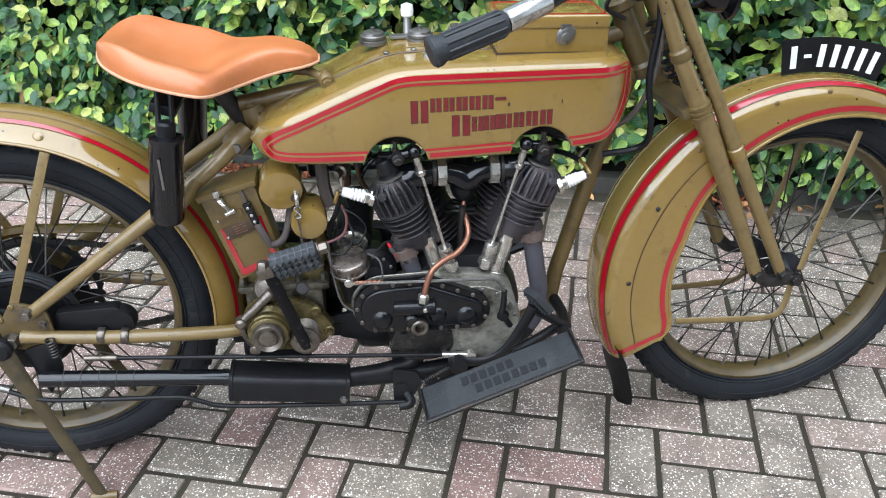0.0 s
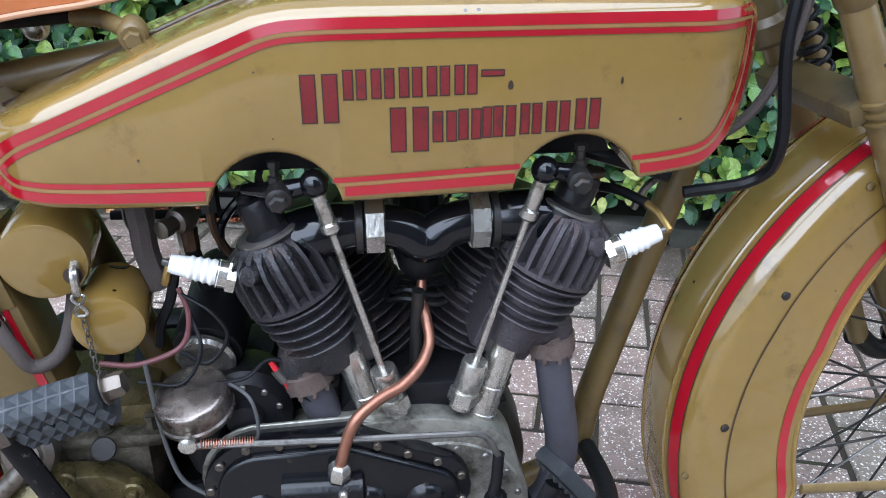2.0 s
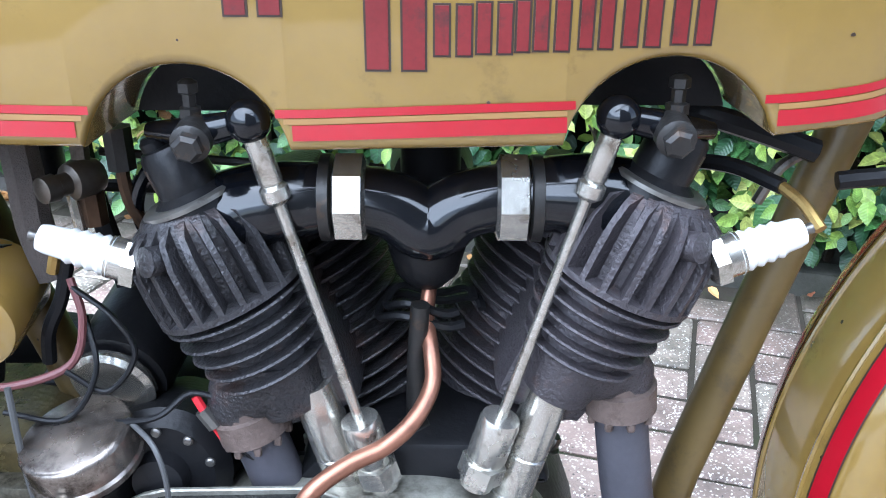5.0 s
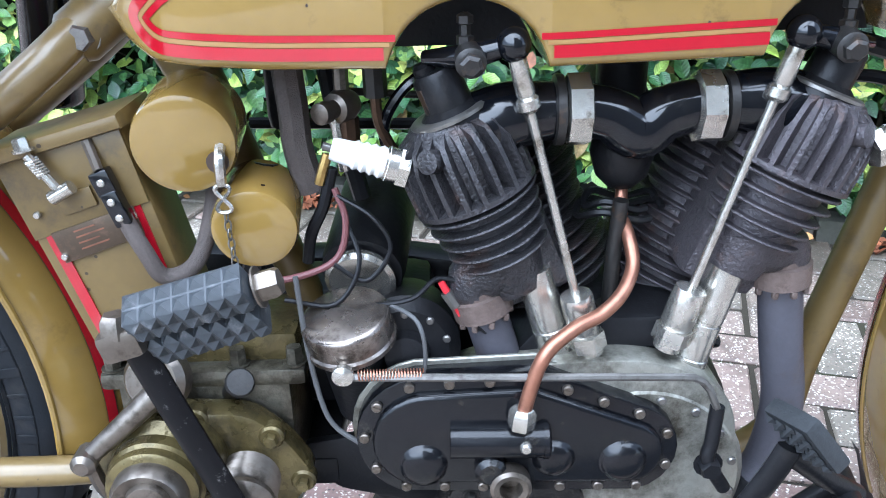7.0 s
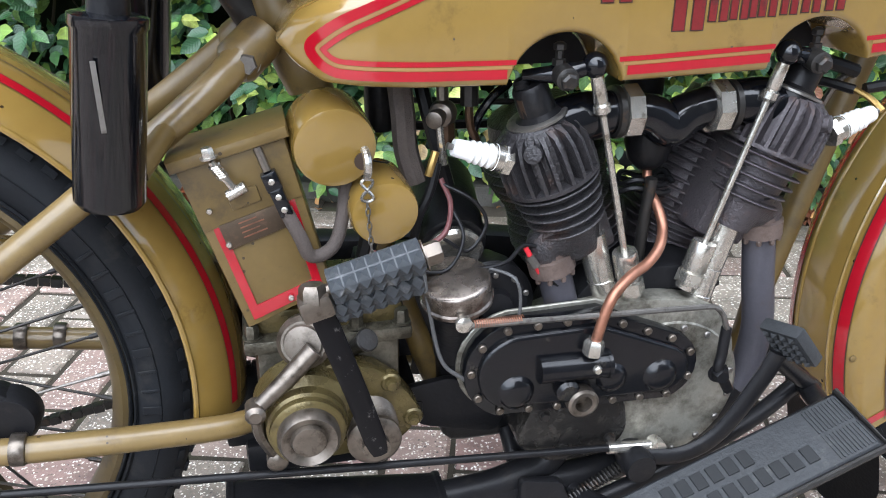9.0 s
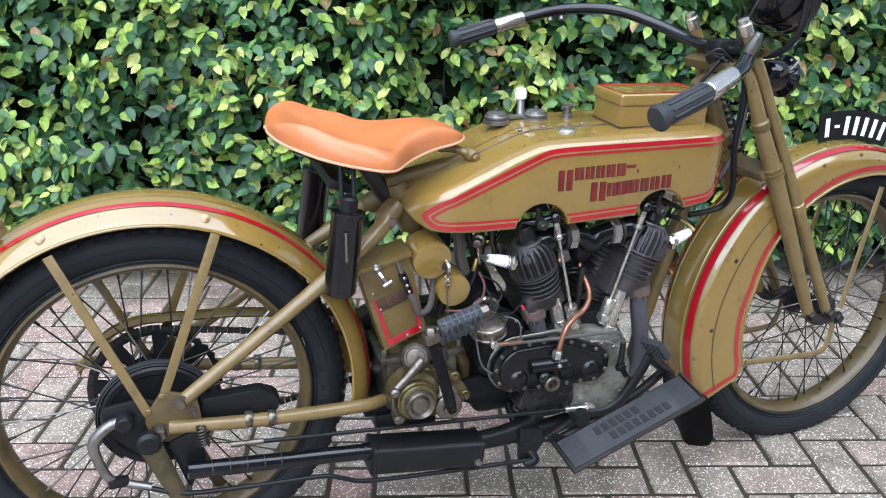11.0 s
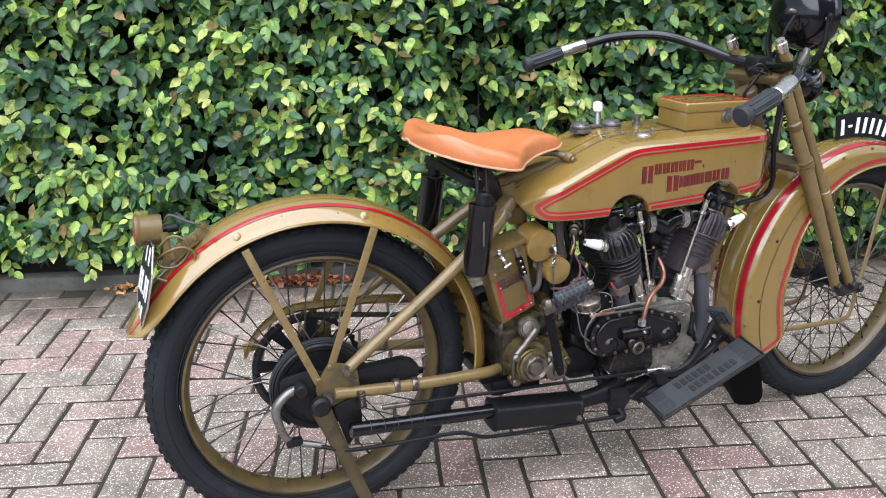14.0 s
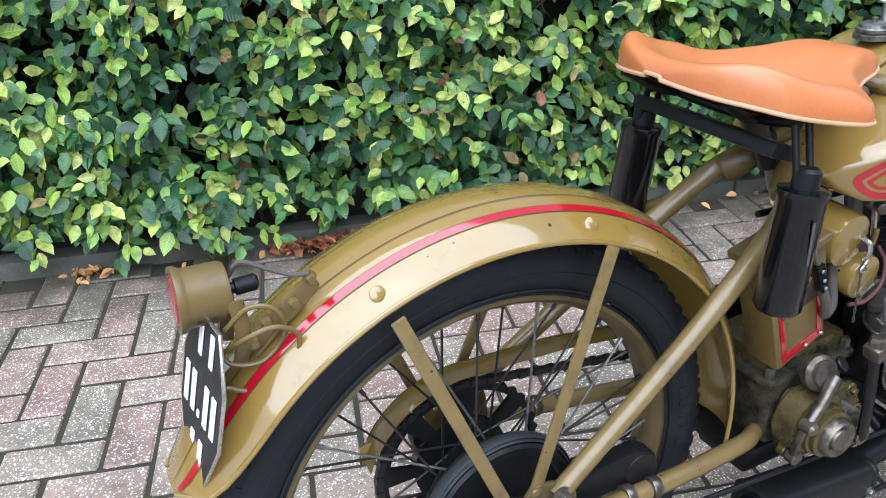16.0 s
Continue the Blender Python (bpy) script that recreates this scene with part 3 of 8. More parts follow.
def hedge():
    rng = np.random.default_rng(4)
    thing = tagged(empty("hedge"), "dense clipped green hornbeam hedge with yellowing leaves", "hedge")
    base, faces = leaf_shape(1.0)
    face_v = HEDGE_V

    def surface(u, z):
        return 0.05 * np.sin(u * 2.3 + 1.0) * np.sin(z * 3.1 + 0.4) + 0.035 * np.sin(u * 6.1 + z * 4.0) + 0.02 * np.sin(u * 13 + 5 * z)

    def unit(q):
        return q / np.linalg.norm(q, axis=-1, keepdims=True)

    def shoots(count, per, depth0, depth1, size0, size1, u0=-2.6, u1=3.4, z0=0.135, z1=1.95, top=False):
        """Twigs that grow out of the hedge face, each with leaves set alternately along it and hanging a little."""
        u, z = rng.uniform(u0, u1, count), rng.uniform(z0, z1, count)
        thin = np.sin(u * 9.0 + 2.0 * np.sin(z * 7.0)) * np.sin(z * 10.0 + 1.5 * np.sin(u * 6.0)) + 0.6 * np.sin(u * 23.0 + z * 17.0) < rng.normal(-0.75, 0.35, count)
        v = face_v + surface(u, z) + rng.uniform(depth0, depth1, count) + np.where(thin, 0.10, 0.0)
        way = np.stack([rng.normal(0, 0.75, count), -rng.uniform(0.15, 1.0, count), rng.normal(0.05, 0.65, count)], 1)
        if top:
            v, z = face_v + rng.uniform(0.0, 0.85, count), 1.92 + rng.uniform(-0.02, 0.03, count)
            way = np.stack([rng.normal(0, 0.6, count), rng.normal(0, 0.6, count), rng.uniform(0.2, 0.9, count)], 1)
        way = unit(way)
        side = unit(np.cross(way, np.array((0.0, -0.75, 0.65))) + 1e-4)
        root = np.stack([u, v, z], 1)
        at, turn, size = [], [], []
        for k in range(per):
            hand = 1.0 if k % 2 else -1.0
            p = root + way * (0.012 + 0.019 * k) + rng.normal(0, 0.004, (count, 3))
            axis = unit(0.55 * way + hand * 0.85 * side + np.array((0.0, -0.10, -0.38)) + rng.normal(0, 0.28, (count, 3)))
            up = np.array((0.0, -0.72, 0.62)) + rng.normal(0, 0.36, (count, 3))
            up = unit(up - axis * (up * axis).sum(1, keepdims=True))
            at.append(p)
            turn.append(np.stack([axis, np.cross(up, axis), up], 2))
            size.append(rng.uniform(size0, size1, count) * (1.0 - 0.05 * k))
        return np.concatenate(at), np.concatenate(turn), np.concatenate(size)

    groups = [shoots(2700, 6, -0.035, 0.05, 0.048, 0.078), shoots(2300, 5, 0.05, 0.14, 0.046, 0.074), shoots(1500, 5, 0.12, 0.26, 0.05, 0.08),
              shoots(320, 5, -0.03, 0.05, 0.042, 0.070, z0=0.09, z1=0.24), shoots(1300, 4, 0, 0, 0.045, 0.07, top=True)]
    at, turn, size = (np.concatenate([g[k] for g in groups]) for k in range(3))
    verts = np.einsum("nij,vj->nvi", turn, base) * size[:, None, None] + at[:, None, :]
    polys = [tuple(i + k * len(base) for i in fc) for k in range(len(at)) for fc in faces]
    verts = [verts.reshape(-1, 3)]
    me = bpy.data.meshes.new("leaf_mass")
    me.from_pydata(np.concatenate(verts).tolist(), [], polys)
    me.materials.append(LEAF)
    for poly in me.polygons:
        poly.use_smooth = True
    flat = me.uv_layers.new(name="leaf_plan")
    index = np.array([lp.vertex_index for lp in me.loops]) % len(base)
    flat.data.foreach_set("uv", base[index][:, :2].astype(np.float32).ravel())
    mass = new("leaf_mass", me)
    mass.parent, mass.matrix_local = thing, LATTICE
    tagged(mass, label="thousands of small toothed green leaves", kind="stuff")
    one = bpy.data.meshes.new("leaf")
    one.from_pydata(base.tolist(), [], faces)
    flat = one.uv_layers.new(name="leaf_plan")
    flat.data.foreach_set("uv", np.array([base[lp.vertex_index][:2] for lp in one.loops], dtype=np.float32).ravel())
    one.materials.append(LEAF_SINGLE)
    for poly in one.polygons:
        poly.use_smooth = True
    for p, r, s in zip(*shoots(72, 4, -0.075, -0.04, 0.055, 0.080, -2.0, 2.4, 0.14, 1.7)):
        leaf = new("leaf", one)
        leaf.parent = thing
        leaf.matrix_local = LATTICE @ Matrix.LocRotScale(Vector(p), Matrix(r.tolist()).to_quaternion(), (s, s, s))
    # solid block behind the leaves, coloured near-black as the hedge's inner shade
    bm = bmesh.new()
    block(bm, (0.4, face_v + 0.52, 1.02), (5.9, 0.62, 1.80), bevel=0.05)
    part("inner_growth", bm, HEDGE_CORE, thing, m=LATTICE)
    bm = bmesh.new()
    for k in range(60):
        u = -2.6 + 6.0 * k / 60 + rng.uniform(-0.03, 0.03)
        v = face_v + rng.uniform(0.14, 0.25)
        pts = [(u, v + 0.05, 0.0), (u + rng.uniform(-.05, .05), v, 0.3), (u + rng.uniform(-.12, .12), v + rng.uniform(-.1, .05), 0.8), (u + rng.uniform(-.2, .2), v + rng.uniform(-.12, 0), 1.5)]
        tube(bm, pts, [0.010, 0.006, 0.0035, 0.002], 6, 3)
        for q in range(5):
            z = rng.uniform(0.15, 1.4)
            tube(bm, [(u, v, z), (u + rng.uniform(-.12, .12), v - rng.uniform(0.03, 0.16), z + rng.uniform(-.03, .14))], 0.0025, 5)
    tagged(part("woody_growth", bm, BARK, thing, m=LATTICE), label="bare brown hedge stems", kind="stuff")


HEDGE_V = 1.49
hedge()


# ---- unseen plain wall added behind the viewer: closes the drive, blocks low sky ----
UNSEEN_WALL = shader("unseen_wall_render", (0.30, 0.28, 0.25), 0.8, spread=0.3, scale=4, fine=60, bump=0.5)
bm = bmesh.new()
block(bm, (5.3, -3.5, 2.6), (8.6, 0.3, 5.2), None, 0.01)
tagged(part("wall_house", bm, UNSEEN_WALL, m=LATTICE), "plain pale unseen wall along the drive, added to block low sky", "wall", kind="structure")


# ---- motorcycle: large forms ----
bike = tagged(empty("motorcycle"), "vintage olive V-twin motorcycle with red lining and tan saddle", "motorcycle")
STEER = Matrix.Translation((0.40, 0, 0.87)) @ Matrix.Rotation(radians(4.0), 4, Vector((-0.42, 0, 0.907))) @ Matrix.Translation((-0.40, 0, -0.87))
REAR_HUB, FRONT_HUB = Vector((-0.776, 0, 0.364)), Vector((0.778, 0, 0.352))
TYRE_R, RIM_R = 0.364, 0.288


OLIVE_RIM = shader("dirty_olive_rim", (0.085, 0.058, 0.020), 0.42, spread=0.25, scale=14, fine=90, dirt=(0.035, 0.026, 0.014), dirt_amount=0.4, dirt_scale=26, coat=0.1)


def wheel(name, hub, m):
    c = Vector(hub)
    bm = bmesh.new()
    prof = [(RIM_R + 0.008, -0.026), (RIM_R - 0.002, -0.029), (RIM_R - 0.005, -0.026), (RIM_R - 0.010, -0.020), (RIM_R - 0.015, -0.009), (RIM_R - 0.015, 0.009), (RIM_R - 0.010, 0.020),
            (RIM_R - 0.005, 0.026), (RIM_R - 0.002, 0.029), (RIM_R + 0.008, 0.026)]
    lathe(bm, prof, c, (0, 1, 0), 96)
    for f in [f for f in bm.faces if len(f.verts) > 8]:
        bm.faces.remove(f)
    rim = part(name, bm, OLIVE_RIM, bike, "olive painted spoked wheel", m=m)
    bm = bmesh.new()
    w = 0.041
    prof = []
    for k in range(15):
        a = radians(-140 + 280 * k / 14)
        prof.append((TYRE_R - w * 0.92 + w * 0.92 * math.cos(a), w * math.sin(a)))
    lathe(bm, prof, c, (0, 1, 0), 120)
    for f in [f for f in bm.faces if len(f.verts) > 8]:
        bm.faces.remove(f)
    tyre = part("tyre", bm, RUBBER, rim, "worn black block-tread tyre", m=m)
    for rr, off in ((0.294, 0.030), (0.300, 0.0335), (0.327, 0.0405)):
        for side in (-1, 1):
            bm = bmesh.new()
            lathe(bm, [(rr - 0.0022, side * (off - 0.002)), (rr, side * (off + 0.0012)), (rr + 0.0022, side * (off - 0.001))], c, (0, 1, 0), 96)
            for f in [f for f in bm.faces if len(f.verts) > 8]:
                bm.faces.remove(f)
            part("sidewall_rib", bm, RUBBER, tyre, m=m)
    bm = bmesh.new()
    for k in range(84):
        for side in (-1, 1):
            a = 2 * math.pi * (k + 0.25 * (side + 1)) / 84
            for off, rr, sz in ((0.026, 0.0140, 0.014), (0.009, 0.0030, 0.013)):
                d = Vector((math.cos(a), 0, math.sin(a)))
                turn = Matrix(((d.x, 0, -d.z), (0, 1, 0), (d.z, 0, d.x)))
                if side < 0:
                    tilt = Matrix.Rotation(radians(32 if off > 0.02 else 10), 3, "Z")
                else:
                    tilt = Matrix.Rotation(radians(-32 if off > 0.02 else -10), 3, "Z")
                block(bm, c + d * (TYRE_R - rr) + Vector((0, side * off, 0)), (0.007, 0.012, sz), turn @ tilt, 0, 0)
    part("tread", bm, RUBBER, tyre, m=m)
    bm = bmesh.new()
    lathe(bm, [(0.012, -0.075), (0.024, -0.055), (0.040, -0.046), (0.040, -0.040), (0.024, -0.034), (0.024, 0.034), (0.040, 0.040), (0.040, 0.046), (0.024, 0.055), (0.012, 0.075)], c, (0, 1, 0), 28)
    part("hub", bm, BLACK_DULL, rim, m=m)
    n = 40
    for k in range(n):
        side = 1 if k % 2 else -1
        lean = 1 if (k // 2) % 2 else -1
        a = 2 * math.pi * k / n
        b = a + lean * radians(62)
        p0 = c + Vector((0.037 * math.cos(b), side * 0.042, 0.037 * math.sin(b)))
        p1 = c + Vector(((RIM_R - 0.013) * math.cos(a), side * 0.006, (RIM_R - 0.013) * math.sin(a)))
        bm = bmesh.new()
        rod(bm, p0, p1, 0.0017, 6)
        rod(bm, p1, p1 + (p0 - p1).normalized() * 0.016, 0.003, 6)
        part("spoke", bm, DARK_STEEL if k % 4 else STEEL, rim, m=m)
    return rim


rear_wheel = wheel("rear_wheel", REAR_HUB, None)
rear_tyre = [ob for ob in rear_wheel.children if ob.name.startswith("tyre")][0]
for k in range(9):
    a = radians(-6 + 4.4 * k)
    d = Vector((math.cos(a), 0, math.sin(a)))
    turn = Matrix((d, Vector((0, 1, 0)), d.cross(Vector((0, 1, 0))))).transposed()
    bm = bmesh.new()
    block(bm, REAR_HUB + d * 0.318 + Vector((0, -0.0405, 0)), (0.020, 0.0022, 0.004 if k % 3 else 0.010), turn, 0.0006, 1)
    part("raised_mark", bm, RUBBER, rear_tyre)
front_wheel = wheel("front_wheel", FRONT_HUB, STEER)


def fender_point(hub, crown, half, drop, skirt, ang, s):
    """A place on a fender: s from 0 at the near edge over 1 at the crown to 2 at the far edge."""
    side = -1 if s <= 1 else 1
    u = s if s <= 1 else 2 - s
    low = skirt(ang)
    if hub[0] < 0:
        sag = crown - rear_hem(ang)
        bend = (half * half + sag * sag) / (2 * sag)
        a = (1 - u) * math.acos(1 - (crown - low) / bend)
        y, r = bend * math.sin(a), crown - bend * (1 - math.cos(a))
    elif u < 0.4:
        y, r = half, low + (crown - drop - low) * (u / 0.4)
    else:
        a = (u - 0.4) / 0.6 * math.pi / 2
        y, r = half * math.cos(a) ** 0.8, crown - drop + drop * math.sin(a)
    return Vector(hub) + Vector((r * math.cos(radians(ang)), side * y, r * math.sin(radians(ang))))


def fender(name, hub, crown, half, drop, skirt, a0, a1, m, label):
    bm = bmesh.new()
    ss = [0, 0.13, 0.27, 0.4, 0.5, 0.6, 0.7, 0.8, 0.9, 1.0, 1.1, 1.2, 1.3, 1.4, 1.5, 1.6, 1.73, 1.87, 2]
    n = 72
    grid = [[bm.verts.new(fender_point(hub, crown, half, drop, skirt, a0 + (a1 - a0) * k / n, s)) for s in ss] for k in range(n + 1)]
    for a, b in zip(grid, grid[1:]):
        for q in range(len(ss) - 1):
            bm.faces.new((a[q], a[q + 1], b[q + 1], b[q]))
    bmesh.ops.recalc_face_normals(bm, faces=bm.faces)
    bmesh.ops.solidify(bm, geom=bm.faces[:], thickness=0.002)
    body = part(name, bm, OLIVE, bike, label, m=m)
    for s in (0, 2):
        bm = bmesh.new()
        tube(bm, [fender_point(hub, crown, half, drop, skirt, a0 + (a1 - a0) * k / 50, s) for k in range(51)], 0.0032, 8, smooth=False)
        part("rolled_edge", bm, OLIVE, body, m=m)
    return body


def band(body, name, mat, place, width0, width1, steps, m, lift=0.0012):
    """A painted line: place(t, w) gives a point and the strip runs between w = width0 and width1."""
    bm = bmesh.new()
    rows = []
    for k in range(steps + 1):
        rows.append([place(k / steps, width0 + (width1 - width0) * q / 2) for q in range(3)])
    def norm(k, q):
        du = rows[min(k + 1, steps)][q] - rows[max(k - 1, 0)][q]
        dv = rows[k][2] - rows[k][0]
        nn = du.cross(dv).normalized()
        return nn if nn.y <= 0 else -nn
    vs = [[bm.verts.new(rows[k][q] + norm(k, q) * lift) for q in range(3)] for k in range(steps + 1)]
    for a, b in zip(vs, vs[1:]):
        for q in range(2):
            bm.faces.new((a[q], a[q + 1], b[q + 1], b[q]))
    return part(name, bm, mat, body, m=m)


def rear_hem(a):
    return 0.365 + 0.017 * min(1, max(0, (a + 5) / 45))


def rear_skirt(a):
    """The hem with its rounded corner at the tail."""
    return rear_hem(a) + 0.034 * (1 - math.sqrt(max(0.0, 1 - min(1, max(0, (a - 137) / 18)) ** 2)))


R_CROWN = 0.419
rear_fender = fender("rear_fender", REAR_HUB, R_CROWN, 0.080, 0.028, rear_skirt, -6, 155, None, "glossy olive rear mudguard with a red line")
for sgn in (0, 1):
    mm = Matrix.Diagonal((1, -1, 1, 1)) if sgn else None
    band(rear_fender, "red_line", RED, lambda t, w: fender_point(REAR_HUB, R_CROWN, 0.080, 0.028, rear_skirt, -4 + 158 * t, w), 0.44, 0.54, 70, mm)
    band(rear_fender, "dark_line", DARK_LINE, lambda t, w: fender_point(REAR_HUB, R_CROWN, 0.080, 0.028, rear_skirt, -4 + 158 * t, w), 0.745, 0.758, 70, mm)
    for w0 in (0.432, 0.54):
        band(rear_fender, "dark_line", DARK_LINE, lambda t, w: fender_point(REAR_HUB, R_CROWN, 0.080, 0.028, rear_skirt, -4 + 158 * t, w), w0, w0 + 0.008, 70, mm)


def front_skirt(a):
    u = min(1, max(0, (a - 62) / 95))
    e = min(1, max(0, (a - 195) / 10))
    return 0.366 - 0.098 * u ** 1.1 + 0.040 * (1 - math.sqrt(max(0.0, 1 - e * e)))


F_CROWN = 0.414
front_fender = fender("front_fender", FRONT_HUB, F_CROWN, 0.068, 0.030, front_skirt, 58.5, 205, STEER, "glossy olive front mudguard with deep skirts and red lines")
for sgn in (0, 1):
    mm = STEER @ Matrix.Diagonal((1, -1, 1, 1)) if sgn else STEER
    band(front_fender, "red_line", RED, lambda t, w: fender_point(FRONT_HUB, F_CROWN, 0.068, 0.030, front_skirt, 64 + 139 * t, w), 0.68, 0.79, 70, mm)
    band(front_fender, "dark_line", DARK_LINE, lambda t, w: fender_point(FRONT_HUB, F_CROWN, 0.068, 0.030, front_skirt, 64 + 139 * t, w), 0.79, 0.80, 70, mm)
    band(front_fender, "dark_line", DARK_LINE, lambda t, w: fender_point(FRONT_HUB, F_CROWN, 0.068, 0.030, front_skirt, 64 + 139 * t, w), 0.669, 0.68, 70, mm)
    bm = bmesh.new()
    tube(bm, [fender_point(FRONT_HUB, F_CROWN, 0.068, 0.030, front_skirt, 64 + 139 * k / 60, 0.855) for k in range(61)], 0.0022, 6, smooth=False)
    part("pressed_bead", bm, OLIVE, front_fender, m=mm)

    def inner_line(t, w):
        a = 66 + 136 * t
        low = front_skirt(a)
        r = low + 0.010 + w
        q = (r - low) / max(1e-4, (F_CROWN - 0.030 - low)) * 0.4
        return fender_point(FRONT_HUB, F_CROWN, 0.068, 0.030, front_skirt, a, min(q, 0.6))
    band(front_fender, "red_line", RED, inner_line, 0.0, 0.011, 70, mm)
    def end_line(t, w):
        a = 203.2 - w
        low = front_skirt(a)
        return fender_point(FRONT_HUB, F_CROWN, 0.068, 0.030, front_skirt, a, 0.04 + 0.62 * t)
    band(front_fender, "red_line", RED, end_line, 0.0, 1.7, 24, mm)
    band(front_fender, "seam", DARK_LINE, lambda t, w: fender_point(FRONT_HUB, F_CROWN, 0.068, 0.030, front_skirt, 122 + 82 * t, w - 0.05 * (1 - t)), 0.300, 0.307, 40, mm)
for a, s in ((150, 0.32), (177, 0.32), (187, 0.60), (129, 0.40), (104, 0.5), (88, 0.55)):
    bm = bmesh.new()
    screw(bm, fender_point(FRONT_HUB, F_CROWN, 0.068, 0.030, front_skirt, a, s), (0, -1, 0), 0.005, 0.003)
    part("rivet", bm, DARK_STEEL if s < 0.35 else OLIVE_DULL, front_fender, m=STEER)
for a in (112, 73):
    bm = bmesh.new()
    screw(bm, fender_point(REAR_HUB, R_CROWN, 0.080, 0.028, rear_skirt, a, 0.24), (0, -0.75, 0.5), 0.009, 0.004)
    part("rivet", bm, OLIVE, rear_fender)

# mud flap
bm = bmesh.new()
rows = []
for k in range(9):
    u = k / 8
    x, z, w = 0.395 + 0.045 * u ** 0.7, 0.215 - 0.172 * u, 0.094 * math.sqrt(1 - 0.75 * max(0, u - 0.6) ** 2 / 0.16)
    rows.append([bm.verts.new((x + 0.012 * abs(s), w * s, z + 0.02 * (1 - abs(s)) * (u > 0.99) * -1)) for s in (-1, -0.6, -0.2, 0.2, 0.6, 1)])
for a, b in zip(rows, rows[1:]):
    for q in range(5):
        bm.faces.new((a[q], a[q + 1], b[q + 1], b[q]))
bmesh.ops.solidify(bm, geom=bm.faces[:], thickness=0.003)
part("mud_flap", bm, BLACK_DULL, front_fender, "black leather mud flap", m=STEER)

# ---- frame ----
bm = bmesh.new()
tube(bm, [(-0.30, 0, 0.77), (-0.265, 0, 0.68), (-0.205, 0, 0.50), (-0.15, 0, 0.34), (-0.11, 0, 0.275), (0.02, 0, 0.245), (0.18, 0, 0.245), (0.268, 0, 0.285), (0.292, 0, 0.38), (0.335, 0, 0.54), (0.372, 0, 0.67), (0.415, 0, 0.80)], 0.0165, 16)
part("frame_loop", bm, OLIVE_DULL, bike, "olive tubular steel frame")
bm = bmesh.new()
tube(bm, [(-0.32, 0, 0.765), (-0.1, 0, 0.80), (0.2, 0, 0.815), (0.39, 0, 0.87)], 0.015, 12)
part("top_tube", bm, OLIVE_DULL, bike)
ax = Vector((-0.42, 0, 0.907))
bm = bmesh.new()
lathe(bm, [(0.024, -0.085), (0.028, -0.08), (0.028, -0.062), (0.022, -0.055), (0.022, 0.05), (0.028, 0.056), (0.028, 0.07), (0.024, 0.075)], (0.405, 0, 0.865), ax, 24)
part("head_tube", bm, OLIVE_RIM, bike)
for sgn in (-1, 1):
    bm = bmesh.new()
    tube(bm, [(-0.322, sgn * 0.045, 0.722), (-0.36, sgn * 0.075, 0.685), (-0.50, sgn * 0.098, 0.583), (-0.735, sgn * 0.118, 0.418)], [0.016, 0.0155, 0.014, 0.0125], 14)
    part("seat_stay", bm, OLIVE_FRAME, bike)
    bm = bmesh.new()
    tube(bm, [(-0.76, sgn * 0.12, 0.372), (-0.60, sgn * 0.112, 0.352), (-0.40, sgn * 0.092, 0.333), (-0.33, sgn * 0.07, 0.325), (-0.16, sgn * 0.04, 0.30)], [0.0125, 0.0135, 0.0135, 0.0125, 0.0125], 14)
    part("chain_stay", bm, OLIVE_FRAME, bike)
    for x in (-0.575, -0.618):
        bm = bmesh.new()
        d = Vector((-0.76 + 0.40, 0, 0.372 - 0.333)).normalized()
        lathe(bm, [(0.0155, -0.007), (0.0165, -0.005), (0.0165, 0.005), (0.0155, 0.007)], (x, sgn * 0.1115, 0.333 + (x + 0.40) * -0.11), d, 16)
        part("clamp", bm, TARNISH, bike)
    bm = bmesh.new()
    prism(bm, round_poly([(-0.80, 0.392), (-0.765, 0.445), (-0.705, 0.425), (-0.70, 0.365), (-0.745, 0.335), (-0.79, 0.345)], 0.015), sgn * 0.112 - 0.004, sgn * 0.112 + 0.004, 0.0015)
    part("dropout", bm, OLIVE_RIM, bike)
    for name, x, y, z, r_, h_ in (("axle_nut", -0.776, 0.118, 0.364, 0.013, 0.016), ("strut_bolt", -0.735, 0.127, 0.425, 0.010, 0.014), ("strut_bolt", -0.715, 0.118, 0.395, 0.007, 0.010)):
        bm = bmesh.new()
        hexbolt(bm, (x, sgn * y, z), (0, sgn, 0), r_, h_)
        part(name, bm, TARNISH, bike)
    # flat fender struts
    for a, b in (((-0.915, 0.711), (-0.79, 0.398)), ((-0.646, 0.723), (-0.765, 0.425))):
        va, vb = Vector((a[0], sgn * 0.090, a[1])), Vector((b[0], sgn * 0.112, b[1]))
        d = (vb - va).normalized()
        side = d.cross(Vector((0, 1, 0))).normalized()
        nn = d.cross(side)
        turn = Matrix((d, side, nn)).transposed()
        bm = bmesh.new()
        block(bm, (va + vb) / 2, ((vb - va).length, 0.017, 0.005), turn, 0.002)
        strut = part("fender_strut", bm, OLIVE_FRAME, bike)
        bm = bmesh.new()
        screw(bm, vb + Vector((0, sgn * 0.003, 0.01)), (0, sgn, 0), 0.006, 0.004)
        part("rivet", bm, OLIVE_DULL, strut)

